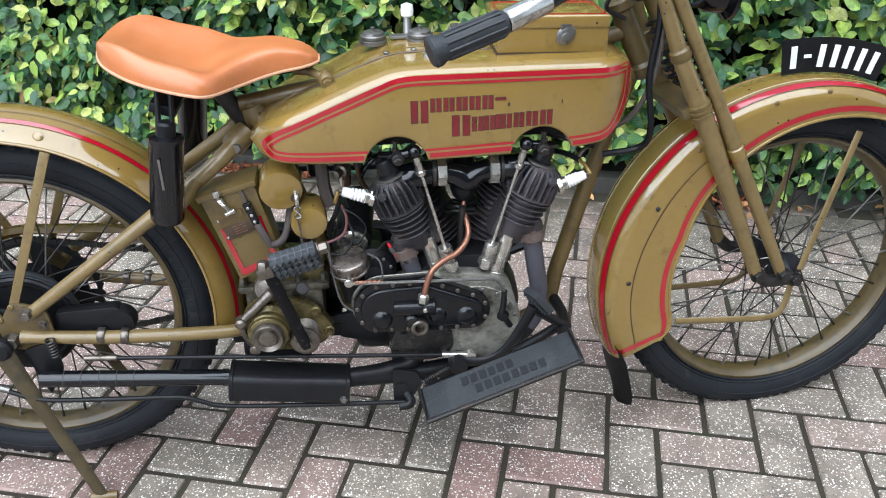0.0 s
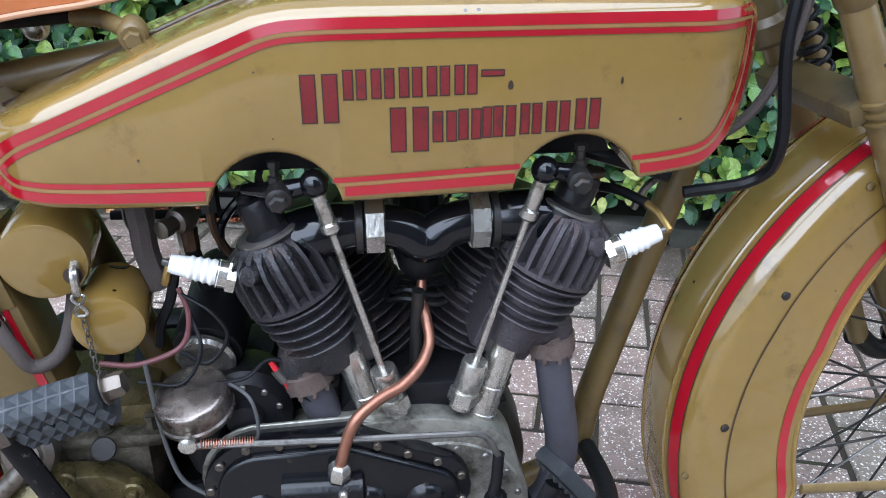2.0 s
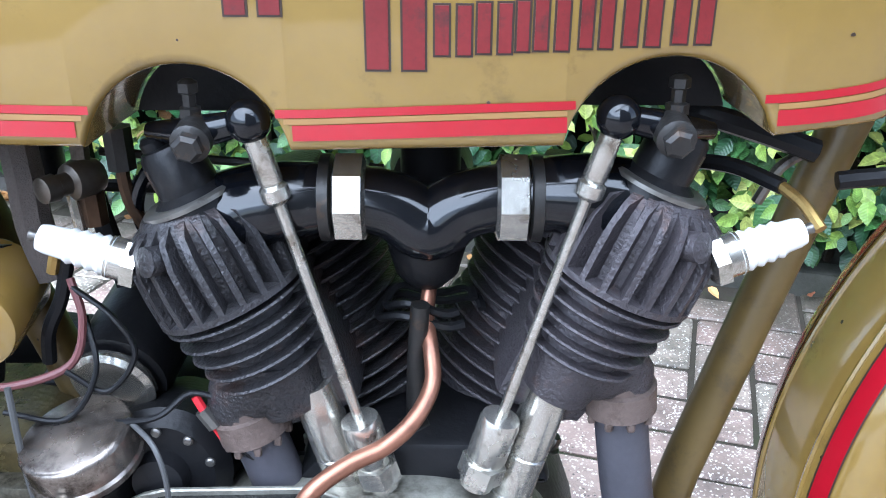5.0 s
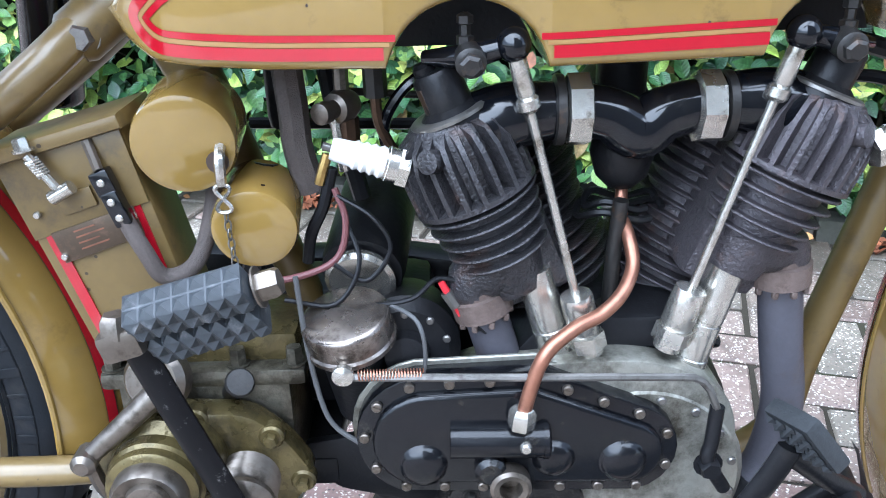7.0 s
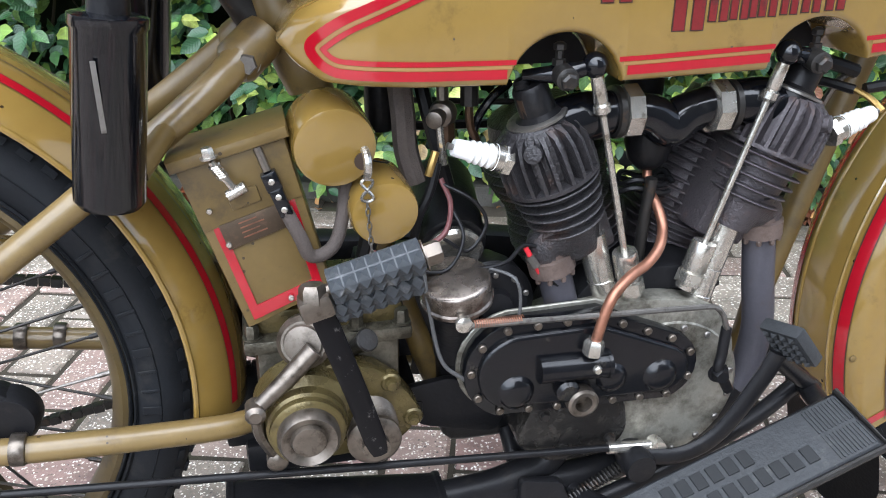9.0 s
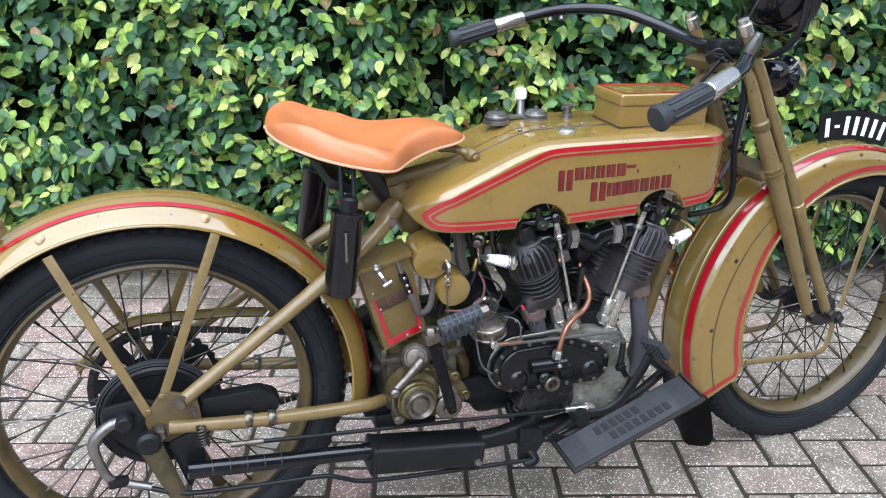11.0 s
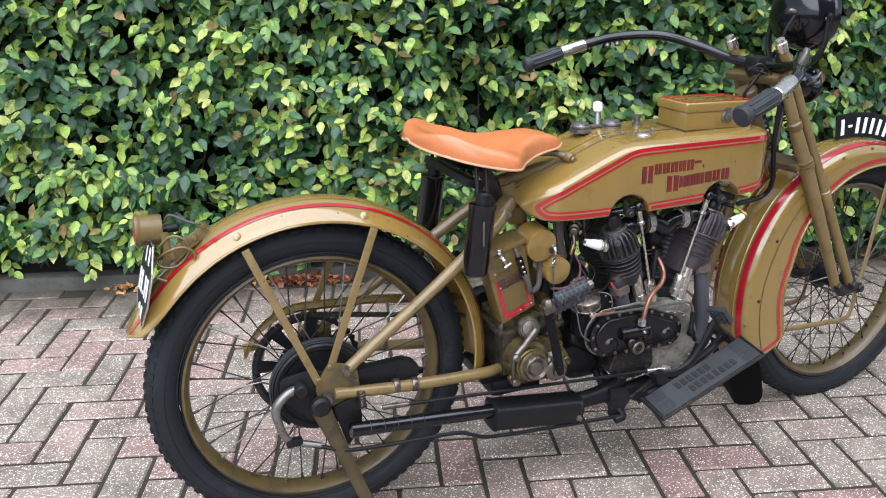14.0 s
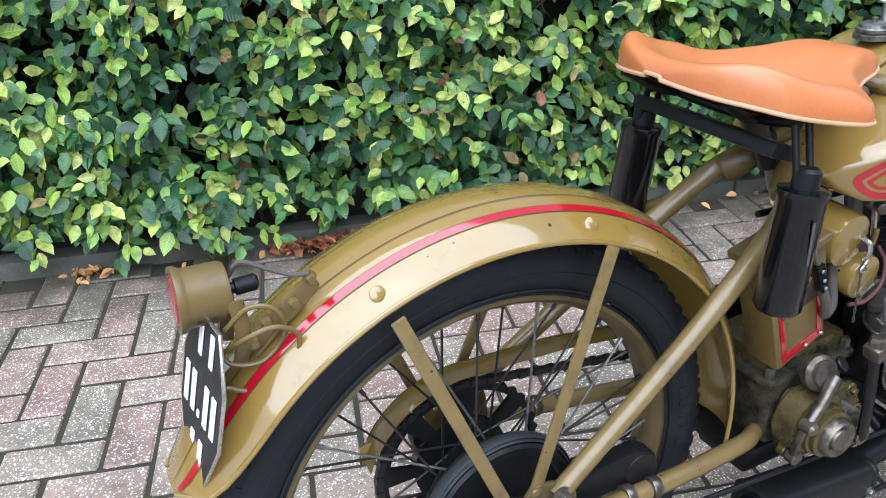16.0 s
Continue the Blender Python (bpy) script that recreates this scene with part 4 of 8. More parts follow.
# ---- front fork ----
for sgn in (-1, 1):
    y = sgn * 0.083
    bm = bmesh.new()
    tube(bm, [(0.412, y * 0.8, 0.975), (0.432, y * 0.95, 0.93), (0.470, y, 0.835), (0.520, y, 0.735), (0.580, y, 0.610), (0.690, y, 0.372)], [0.011, 0.0125, 0.016, 0.019, 0.0175, 0.0135], 18)
    leg = part("fork_leg", bm, OLIVE_FRAME, bike, "olive rigid fork leg", m=STEER)
    d = (Vector((0.520, y, 0.735)) - Vector((0.470, y, 0.835))).normalized()
    for k in range(3):
        bm = bmesh.new()
        lathe(bm, [(0.019, -0.003), (0.0225, -0.002), (0.0225, 0.002), (0.019, 0.003)], Vector((0.518, y, 0.738)) + d * (k - 1) * 0.010, d, 20)
        part("fork_ring", bm, OLIVE_DULL, leg, m=STEER)
    bm = bmesh.new()
    lathe(bm, [(0.015, -0.012), (0.019, -0.008), (0.0195, 0.006), (0.016, 0.012)], (0.467, y, 0.842), d, 20)
    part("fork_collar", bm, OLIVE_DULL, leg, m=STEER)
    bm = bmesh.new()
    tube(bm, [(0.402, y, 1.03), (0.452, y, 0.945), (0.545, y, 0.765), (0.608, y, 0.64), (0.746, y, 0.370)], [0.0125, 0.0125, 0.0125, 0.0145, 0.012], 16, smooth=False)
    leg2 = part("spring_leg", bm, OLIVE_FRAME, bike, "slim olive sprung fork leg", m=STEER)
    bm = bmesh.new()
    d = (Vector((0.545, y, 0.765)) - Vector((0.452, y, 0.945))).normalized()
    lathe(bm, [(0.013, -0.012), (0.0165, -0.008), (0.0165, 0.012), (0.0145, 0.018)], (0.604, y, 0.648), d, 16)
    part("collar", bm, OLIVE, leg2, m=STEER)
    bm = bmesh.new()
    lathe(bm, [(0.0135, 0.0), (0.0145, 0.004), (0.0145, 0.024), (0.011, 0.026), (0.011, 0.034), (0.0, 0.036)], Vector((0.402, y, 1.03)) - d * -0.002, -d, 18)
    part("cap", bm, NICKEL, leg2, "white metal cap", m=STEER)
    bm = bmesh.new()
    pts = []
    for k in range(161):
        a = 2 * math.pi * k / 16
        q = Vector((0.470, y * 0.62, 0.875)) + d * (0.17 * k / 160)
        x_, y_, z_ = frame_of(d)
        pts.append(q + 0.015 * (math.cos(a) * x_ + math.sin(a) * y_))
    tube(bm, pts, 0.0028, 6, smooth=False)
    part("fork_spring", bm, BLACK_DULL, bike, "black coil fork spring", m=STEER)
    bm = bmesh.new()
    tube(bm, [(0.690, y, 0.375), (0.72, y * 0.98, 0.352), (0.778, y * 0.96, 0.352)], 0.014, 12)
    for p in ((0.690, y, 0.372), (0.748, y, 0.368), (0.778, y * 0.96, 0.352)):
        hexbolt(bm, Vector(p) + Vector((0, sgn * 0.008, 0)), (0, sgn, 0), 0.012, 0.014)
    part("rocker_arm", bm, DARK_STEEL, bike, "oily black fork rocker", m=STEER)
    bm = bmesh.new()
    tube(bm, [(0.868, sgn * 0.072, 0.665), (0.79, sgn * 0.083, 0.372)], 0.008, 8, flat=(0.45, 1))
    part("fender_stay", bm, OLIVE_FRAME, bike, m=STEER)
    bm = bmesh.new()
    tube(bm, [(0.53, sgn * 0.070, 0.268), (0.66, sgn * 0.078, 0.262), (0.745, sgn * 0.083, 0.262), (0.768, sgn * 0.084, 0.29), (0.775, sgn * 0.084, 0.345)], 0.008, 8, steps=4, flat=(0.45, 1))
    part("fender_stay", bm, OLIVE_FRAME, bike, m=STEER)
for z, xx in ((0.735, 0.505), (0.965, 0.408)):
    bm = bmesh.new()
    block(bm, (xx, 0, z), (0.045, 0.175, 0.022), Euler((0, radians(-24), 0)).to_matrix(), 0.006)
    part("fork_crown", bm, OLIVE_RIM, bike, m=STEER)

# ---- handlebar ----
half_bar = [(0.41, 0.0, 0.992), (0.405, 0.09, 0.997), (0.372, 0.18, 1.022), (0.30, 0.235, 1.046), (0.225, 0.300, 1.043), (0.16, 0.355, 1.024), (0.075, 0.383, 0.997), (-0.025, 0.400, 0.968)]
half_bar = [(x - 0.008 * y / 0.4, y, z) for x, y, z in half_bar]
bar_pts = [(x, -y, z - 0.05 * y) for x, y, z in half_bar[:0:-1]] + [(x, y, z + 0.05 * y) for x, y, z in half_bar]
bm = bmesh.new()
tube(bm, bar_pts, 0.0125, 14, 8)
bar = part("handlebar", bm, BLACK, bike, "black enamelled swept-back handlebar", m=STEER)
for sgn in (-1, 1):
    e, g, s0 = Vector((-0.028, sgn * 0.4005, 0.967)), Vector((0.078, sgn * 0.382, 0.998)), Vector((0.145, sgn * 0.360, 1.019))
    e, g, s0 = [q + Vector((-0.008, 0, 0.05 * q.y)) for q in (e, g, s0)]
    bm = bmesh.new()
    lathe(bm, [(0.0, -0.002), (0.018, 0.0), (0.0215, 0.004), (0.0215, 0.010), (0.018, 0.018), (0.0175, 0.05), (0.0185, 0.085), (0.017, 0.108), (0.015, 0.112)], e, g - e, 20)
    grip = part("grip", bm, GREY_RUBBER, bar, "dark grey rubber grip", m=STEER)
    bm = bmesh.new()
    for k in range(10):
        a = 2 * math.pi * k / 10
        x_, y_, z_ = frame_of(g - e)
        off = 0.0178 * (math.cos(a) * x_ + math.sin(a) * y_)
        rod(bm, e + off + (g - e) * 0.2, g + off - (g - e) * 0.06, 0.0022, 6)
    part("rib", bm, GREY_RUBBER, grip, m=STEER)
    bm = bmesh.new()
    lathe(bm, [(0.0145, 0), (0.0165, 0.002), (0.0165, 0.066), (0.0145, 0.070)], g + (s0 - g) * 0.0, s0 - g, 18)
    part("sleeve", bm, NICKEL, bar, "nickel control sleeve", m=STEER)
    bm = bmesh.new()
    for q in range(2):
        p = Vector((0.19 + 0.02 * q, sgn * (0.335 - 0.017 * q), 1.032 + 0.004 * q))
        lathe(bm, [(0.009, -0.012), (0.010, 0.0), (0.006, 0.016)], p + Vector((0, 0, 0.008)), (0.2, sgn * 0.3, 1), 12)
    part("control_joint", bm, STEEL, bar, m=STEER)
bm = bmesh.new()
lathe(bm, [(0.017, -0.05), (0.024, -0.045), (0.024, 0.01), (0.018, 0.02)], (0.405, 0, 0.975), ax, 20)
block(bm, (0.412, 0, 0.992), (0.05, 0.05, 0.04), None, 0.01)
part("stem", bm, BLACK_DULL, bar, m=STEER)

# ---- headlamp and horn ----
bm = bmesh.new()
prof = [(0.0, -0.055), (0.030, -0.053), (0.058, -0.043), (0.078, -0.022), (0.087, 0.004), (0.089, 0.022), (0.093, 0.026), (0.093, 0.040), (0.086, 0.044), (0.080, 0.040), (0.0, 0.034)]
lathe(bm, prof, (0.537, 0, 1.110), (1, 0, -0.03), 40)
lamp = part("headlamp", bm, BLACK, bike, "round black bowl headlamp", m=STEER)
bm = bmesh.new()
for y in (-0.09, 0.09):
    tube(bm, [(0.54, y, 1.105), (0.53, y * 0.98, 1.03), (0.515, y * 0.6, 0.985), (0.50, 0, 0.972)], 0.007, 8)
    hexbolt(bm, (0.54, y, 1.105), (0, y, 0), 0.008, 0.008)
part("lamp_bracket", bm, BLACK_DULL, lamp, m=STEER)
bm = bmesh.new()
for k in range(3):
    screw(bm, (0.535 + 0.013 * k, -0.0845 + 0.001 * k, 1.10), (0, -1, 0.1), 0.004, 0.004)
lathe(bm, [(0.006, 0), (0.006, 0.03), (0.003, 0.034)], (0.500, -0.03, 1.115), (-1, 0, 0.2), 8)
part("lamp_screws", bm, STEEL, lamp, m=STEER)
bm = bmesh.new()
lathe(bm, [(0.0, -0.045), (0.028, -0.043), (0.034, -0.03), (0.034, 0.0), (0.046, 0.01), (0.046, 0.018), (0.0, 0.024)], (0.575, 0, 0.928), (1, 0, -0.1), 28)
horn = part("horn", bm, BLACK, bike, "small black klaxon horn", m=STEER)
for k in range(6):
    a = 2 * math.pi * k / 6
    bm = bmesh.new()
    screw(bm, (0.588, 0.040 * math.cos(a), 0.928 + 0.040 * math.sin(a)), (-1, 0, 0), 0.004, 0.004)
    part("horn_screw", bm, STEEL, horn, m=STEER)
bm = bmesh.new()
tube(bm, [(0.55, -0.03, 0.93), (0.56, -0.05, 0.95), (0.58, -0.048, 0.965)], 0.003, 6)
part("horn_wire", bm, STEEL, horn, m=STEER)


# ---- tank ----
def inset(poly, d):
    """The outline moved inwards by d (points run clockwise or not: the area tells)."""
    n = len(poly)
    area = sum(poly[k][0] * poly[(k + 1) % n][1] - poly[(k + 1) % n][0] * poly[k][1] for k in range(n))
    s = 1 if area > 0 else -1
    out = []
    for k in range(n):
        a, b, c = Vector(poly[k - 1]), Vector(poly[k]), Vector(poly[(k + 1) % n])
        n1, n2 = Vector((-(b - a).y, (b - a).x)).normalized(), Vector((-(c - b).y, (c - b).x)).normalized()
        nn = (n1 + n2)
        nn = nn.normalized() if nn.length > 1e-6 else n1
        out.append(tuple(b + nn * s * d / max(0.5, nn.dot(n1))))
    return out


STRIPE = round_poly([(-0.282, 0.727), (-0.262, 0.702), (-0.182, 0.697), (0.010, 0.694), (0.160, 0.700), (0.290, 0.705), (0.345, 0.716), (0.378, 0.772), (0.380, 0.842), (0.0, 0.8425), (-0.040, 0.8405), (-0.252, 0.753)],
                    [0.016, 0.016, 0.02, 0.03, 0.03, 0.03, 0.025, 0.04, 0.018, 0.02, 0.03, 0.03], 7)
CUT_R, CUT_F = (-0.044, 0.677, 0.0567), (0.2155, 0.682, 0.0573)
TOP_X, TOP_Z = [-0.300, -0.285, -0.262, -0.197, -0.105, -0.055, -0.025, 0.02, 0.20, 0.35, 0.376, 0.388, 0.392], [0.728, 0.752, 0.765, 0.791, 0.830, 0.848, 0.853, 0.8545, 0.8545, 0.853, 0.846, 0.828, 0.79]
LOW_X, LOW_Z = [-0.300, -0.285, -0.262, -0.182, 0.0, 0.16, 0.27, 0.33, 0.365, 0.384, 0.392], [0.728, 0.709, 0.696, 0.690, 0.687, 0.691, 0.697, 0.706, 0.732, 0.762, 0.79]
SHOULDER_H, SHOULDER_V = 0.030, 0.017


def tank_half_width(x):
    return 0.134 - 0.055 * (max(0.0, -0.215 - x) / 0.085) ** 2 - 0.045 * (max(0.0, x - 0.31) / 0.07) ** 2


def tank_skin(x, z):
    """How far from the middle the tank's side lies at a place of its outline."""
    zt, zb = float(np.interp(x, TOP_X, TOP_Z)), float(np.interp(x, LOW_X, LOW_Z))
    rv = max(0.001, min(SHOULDER_V, (zt - zb) * 0.45))
    u = min(0.97, max(0.0, (z - (zt - rv)) / rv))
    return tank_half_width(x) - SHOULDER_H * (1 - math.sqrt(1 - u * u))


def tank_half(sgn):
    """Sections along x: a rounded shoulder on top, a flat side, a small lower rim, with clearances for the rockers."""
    xs = sorted(set([round(float(v), 4) for v in np.linspace(-0.299, 0.391, 116)]))
    for cx, cz, r in (CUT_R, CUT_F):
        xs = [x for x in xs if abs(abs(x - cx) - r) > 0.0035] + [cx - r, cx - r + 0.0005, cx - r + 0.003, cx + r - 0.003, cx + r - 0.0005, cx + r]
    xs = sorted(xs)
    bm = bmesh.new()
    rows = []
    for x in xs:
        zt, zb = float(np.interp(x, TOP_X, TOP_Z)), float(np.interp(x, LOW_X, LOW_Z))
        for cx, cz, r in (CUT_R, CUT_F):
            if abs(x - cx) < r - 0.0002:
                zb = max(zb, cz + math.sqrt(max(0.0, r * r - (x - cx) ** 2)))
        w = tank_half_width(x)
        gap = 0.003
        rt, rb = min(SHOULDER_V, (zt - zb) * 0.45), min(0.007, (zt - zb) * 0.3)
        sec = [(gap, zt + 0.002), ((gap + w - SHOULDER_H) * 0.5, zt + 0.0015)]
        for k in range(7):
            a = math.pi / 2 * k / 6
            sec.append((w - SHOULDER_H * (1 - math.sin(a)), zt - rt + rt * math.cos(a)))
        sec.append((w, (zt - rt + zb + rb) / 2))
        for k in range(4):
            a = math.pi / 2 * k / 3
            sec.append((w - rb + rb * math.cos(a), zb + rb - rb * math.sin(a)))
        sec.append((gap, zb))
        rows.append([bm.verts.new((x, sgn * y, z)) for y, z in sec])
    for a, b in zip(rows, rows[1:]):
        for k in range(len(a)):
            bm.faces.new((a[k], a[(k + 1) % len(a)], b[(k + 1) % len(a)], b[k]))
    bm.faces.new(rows[0])
    bm.faces.new(rows[-1])
    return bm


tank = None
for sgn in (-1, 1):
    half = part("tank_half", tank_half(sgn), OLIVE, bike, "olive fuel tank half with red lining", sharp=50)
    tank = tank or half
    for d0, d1, mat_ in ((0.0, 0.0085, RED), (0.0125, 0.0170, RED), (0.0090, 0.0120, GOLD)):
        o, i = inset(STRIPE, d0), inset(STRIPE, d1)
        bm = bmesh.new()
        n = len(STRIPE)
        for k in range(n):
            q = (o[k], o[(k + 1) % n], i[(k + 1) % n], i[k])
            steps = max(1, int((Vector(q[0]) - Vector(q[1])).length / 0.004))
            for st in range(steps):
                u0, u1 = st / steps, (st + 1) / steps
                quad = [Vector(q[0]).lerp(Vector(q[1]), u0), Vector(q[0]).lerp(Vector(q[1]), u1), Vector(q[3]).lerp(Vector(q[2]), u1), Vector(q[3]).lerp(Vector(q[2]), u0)]
                if any((p - Vector((cx, cz))).length < r + 0.001 for p in quad for cx, cz, r in (CUT_R, CUT_F)):
                    continue
                bm.faces.new([bm.verts.new((p.x, sgn * (tank_skin(p.x, p.y) + 0.0008), p.y)) for p in quad])
        bmesh.ops.remove_doubles(bm, verts=bm.verts, dist=0.0001)
        part("red_line" if mat_ is RED else "gold_line", bm, mat_, half)
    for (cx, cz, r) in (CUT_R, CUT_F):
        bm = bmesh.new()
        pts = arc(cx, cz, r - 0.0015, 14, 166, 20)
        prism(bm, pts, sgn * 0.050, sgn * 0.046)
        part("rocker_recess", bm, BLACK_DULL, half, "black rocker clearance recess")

# chips in the enamel of the near side
for x, z, w, h in ((0.1535, 0.786, 0.0022, 0.0040), (0.2475, 0.787, 0.0011, 0.0032), (-0.052, 0.8022, 0.0009, 0.0009), (0.302, 0.752, 0.0012, 0.0010), (0.118, 0.716, 0.0010, 0.0008), (-0.150, 0.733, 0.0008, 0.0012)):
    bm = bmesh.new()
    prism(bm, [(x + w * math.cos(a) * (1 - 0.35 * math.sin(a)), z + h * math.sin(a)) for a in (2 * math.pi * k / 12 for k in range(12))], -0.1346, -0.1338)
    part("paint_chip", bm, DARK_LINE, tank, "dark chip in the enamel")

# plain blocks in place of the maker's name
words = [(-0.016, 0.760, 0.029, 0.038)] + [(0.018 + 0.0225 * k, 0.7785 + 0.0004 * k, 0.0175, 0.0225) for k in range(5)] + [(0.130, 0.7945, 0.017, 0.0035)]
words += [(0.055, 0.733, 0.031, 0.036)] + [(x, 0.7405 + 0.055 * (x - 0.09), w, 0.0245) for x, w in ((0.090, 0.019), (0.1115, 0.018), (0.1315, 0.006), (0.1405, 0.018), (0.1635, 0.017), (0.1855, 0.019), (0.2105, 0.020))]
for x, z, w, h in words:
    bars = [(x, w)] if h < 0.01 or w < 0.01 else [(x, w * 0.36), (x + w * 0.60, w * 0.36)]
    for bx, bw in bars:
        bm = bmesh.new()
        prism(bm, [(bx - 0.0012, z - 0.0012), (bx + bw + 0.0012, z - 0.0012), (bx + bw + 0.0012, z + h + 0.0012), (bx - 0.0012, z + h + 0.0012)], -0.1346, -0.1338)
        part("bar_outline", bm, DARK_LINE, tank)
        bm = bmesh.new()
        prism(bm, [(bx, z), (bx + bw, z), (bx + bw, z + h), (bx, z + h)], -0.1352, -0.1342)
        part("letter_bar", bm, LETTER_RED, tank, "plain red bar in place of lettering")

# ---- saddle ----
def saddle():
    bm = bmesh.new()
    # stations along the saddle: x, half width, edge height, middle height
    st = [(-0.540, 0.014, 0.885, 0.889), (-0.537, 0.034, 0.883, 0.895), (-0.531, 0.060, 0.880, 0.902), (-0.519, 0.089, 0.876, 0.907), (-0.500, 0.114, 0.871, 0.908), (-0.470, 0.136, 0.861, 0.898), (-0.435, 0.150, 0.852, 0.881), (-0.39, 0.158, 0.842, 0.868),
          (-0.36, 0.162, 0.837, 0.861), (-0.345, 0.161, 0.836, 0.861), (-0.334, 0.146, 0.835, 0.863), (-0.318, 0.114, 0.833, 0.868), (-0.29, 0.082, 0.834, 0.875), (-0.26, 0.063, 0.839, 0.880), (-0.235, 0.051, 0.842, 0.880), (-0.20, 0.041, 0.845, 0.871), (-0.182, 0.031, 0.847, 0.861), (-0.170, 0.014, 0.848, 0.852)]
    run = np.linspace(0, 1, 72)
    xs = st[0][0] + (st[-1][0] - st[0][0]) * (run - 0.88 * np.sin(2 * math.pi * run) / (2 * math.pi))
    cols = [np.interp(xs, [s[0] for s in st], [s[k] for s in st]) for k in (1, 2, 3)]
    for c in cols:
        for _ in range(2):
            c[1:-1] = (c[:-2] + 2 * c[1:-1] + c[2:]) / 4
    grid = []
    m_ = 24
    for k, x in enumerate(xs):
        w, e, h = cols[0][k], cols[1][k], cols[2][k]
        back = max(0.0, min(1.0, (-0.325 - x) / 0.06)) * max(0.0, min(1.0, (x + 0.540) / 0.07))
        back = back * back * (3 - 2 * back)
        row = []
        for q in range(-m_, m_ + 1):
            v = q / m_
            dish = (1 - abs(v) ** 5.5)
            z = e + (h - e) * dish + 0.013 * back * math.exp(-((abs(v) - 0.66) / 0.20) ** 2) - 0.016 * back * math.exp(-(v / 0.36) ** 2)
            row.append(bm.verts.new((x, w * math.sin(v * math.pi / 2 * 0.999) - 0.012, z)))
        grid.append(row)
    for a, b in zip(grid, grid[1:]):
        for q in range(2 * m_):
            bm.faces.new((a[q], a[q + 1], b[q + 1], b[q]))
    rim = [grid[k][0].co.copy() for k in range(len(xs))] + [grid[-1][q].co.copy() for q in range(1, 2 * m_)] + [grid[k][-1].co.copy() for k in range(len(xs) - 1, -1, -1)] + [grid[0][q].co.copy() for q in range(2 * m_ - 1, 0, -1)]
    bmesh.ops.recalc_face_normals(bm, faces=bm.faces)
    bmesh.ops.solidify(bm, geom=bm.faces[:], thickness=0.006)
    seat = part("saddle", bm, LEATHER, bike, "tan brown leather sprung saddle", sharp=60)
    bm = bmesh.new()
    tube(bm, [p + Vector((0, 0, -0.003)) for p in rim], 0.0028, 8, smooth=False, closed=True)
    part("edge_piping", bm, THREAD, seat, "pale stitched leather edge")
    return seat


seat = saddle()


# ---- engine ----
CRANK = Vector((0.097, 0, 0.335))
bm = bmesh.new()
lathe(bm, [(0.0, -0.075), (0.092, -0.072), (0.104, -0.05), (0.108, 0.0), (0.104, 0.05), (0.092, 0.072), (0.0, 0.075)], CRANK, (0, 1, 0), 48)
crankcase = part("crankcase", bm, DARK_ALLOY, bike, "oily cast alloy crankcase")
bm = bmesh.new()
lathe(bm, [(0.0, 0.0), (0.088, 0.0), (0.094, 0.006), (0.094, 0.030), (0.0, 0.034)], CRANK + Vector((0.0, -0.128, -0.005)), (0, 1, 0), 44)
prism(bm, round_poly([(-0.075, 0.425), (0.0, 0.448), (0.10, 0.450), (0.165, 0.425), (0.186, 0.365), (0.155, 0.30), (0.05, 0.27), (-0.03, 0.325)], 0.03), -0.126, -0.07, 0.004, 2)
case_side = part("case_cover", bm, ALLOY, bike, "pale stained alloy engine case side")
for k in range(9):
    a = radians(-75 + 22 * k)
    bm = bmesh.new()
    screw(bm, CRANK + Vector((0.083 * math.cos(a), -0.128, -0.005 + 0.083 * math.sin(a))), (0, -1, 0), 0.0042, 0.003)
    part("screw", bm, STEEL, case_side)
bm = bmesh.new()
prism(bm, round_poly([(-0.01, 0.44), (0.175, 0.44), (0.15, 0.475), (0.02, 0.475)], 0.015), -0.10, 0.06, 0.006)
block(bm, (-0.02, 0.0, 0.30), (0.24, 0.10, 0.14), None, 0.03, 3)
part("crankcase_neck", bm, BLACK_DULL, bike, "oil-dark upper crankcase")

bm = bmesh.new()
prism(bm, round_poly([(-0.055, 0.345), (0.050, 0.335), (0.058, 0.285), (0.030, 0.258), (-0.040, 0.258), (-0.078, 0.290)], 0.018), -0.1335, -0.050, 0.005, 2)
lower = part("oil_pump_base", bm, OIL_BLACK, bike, "oil-soaked black casting below the timing cover")
for x, z in ((-0.045, 0.325), (-0.020, 0.275), (0.035, 0.282)):
    bm = bmesh.new()
    hexbolt(bm, (x, -0.1335, z), (0, -1, 0), 0.0055, 0.007)
    part("bolt", bm, DARK_STEEL, lower)

# timing cover
def timing_outline(grow=0.0):
    a0, a1 = Vector((-0.080, 0.392)), Vector((0.083, 0.374))
    pts = arc(a1.x, a1.y, 0.043 + grow, -75, 65, 9) + [(0.008, 0.452 + grow)] + arc(a0.x, a0.y, 0.058 + grow, 85, 245, 12) + [(-0.03, 0.336 - grow)]
    return pts


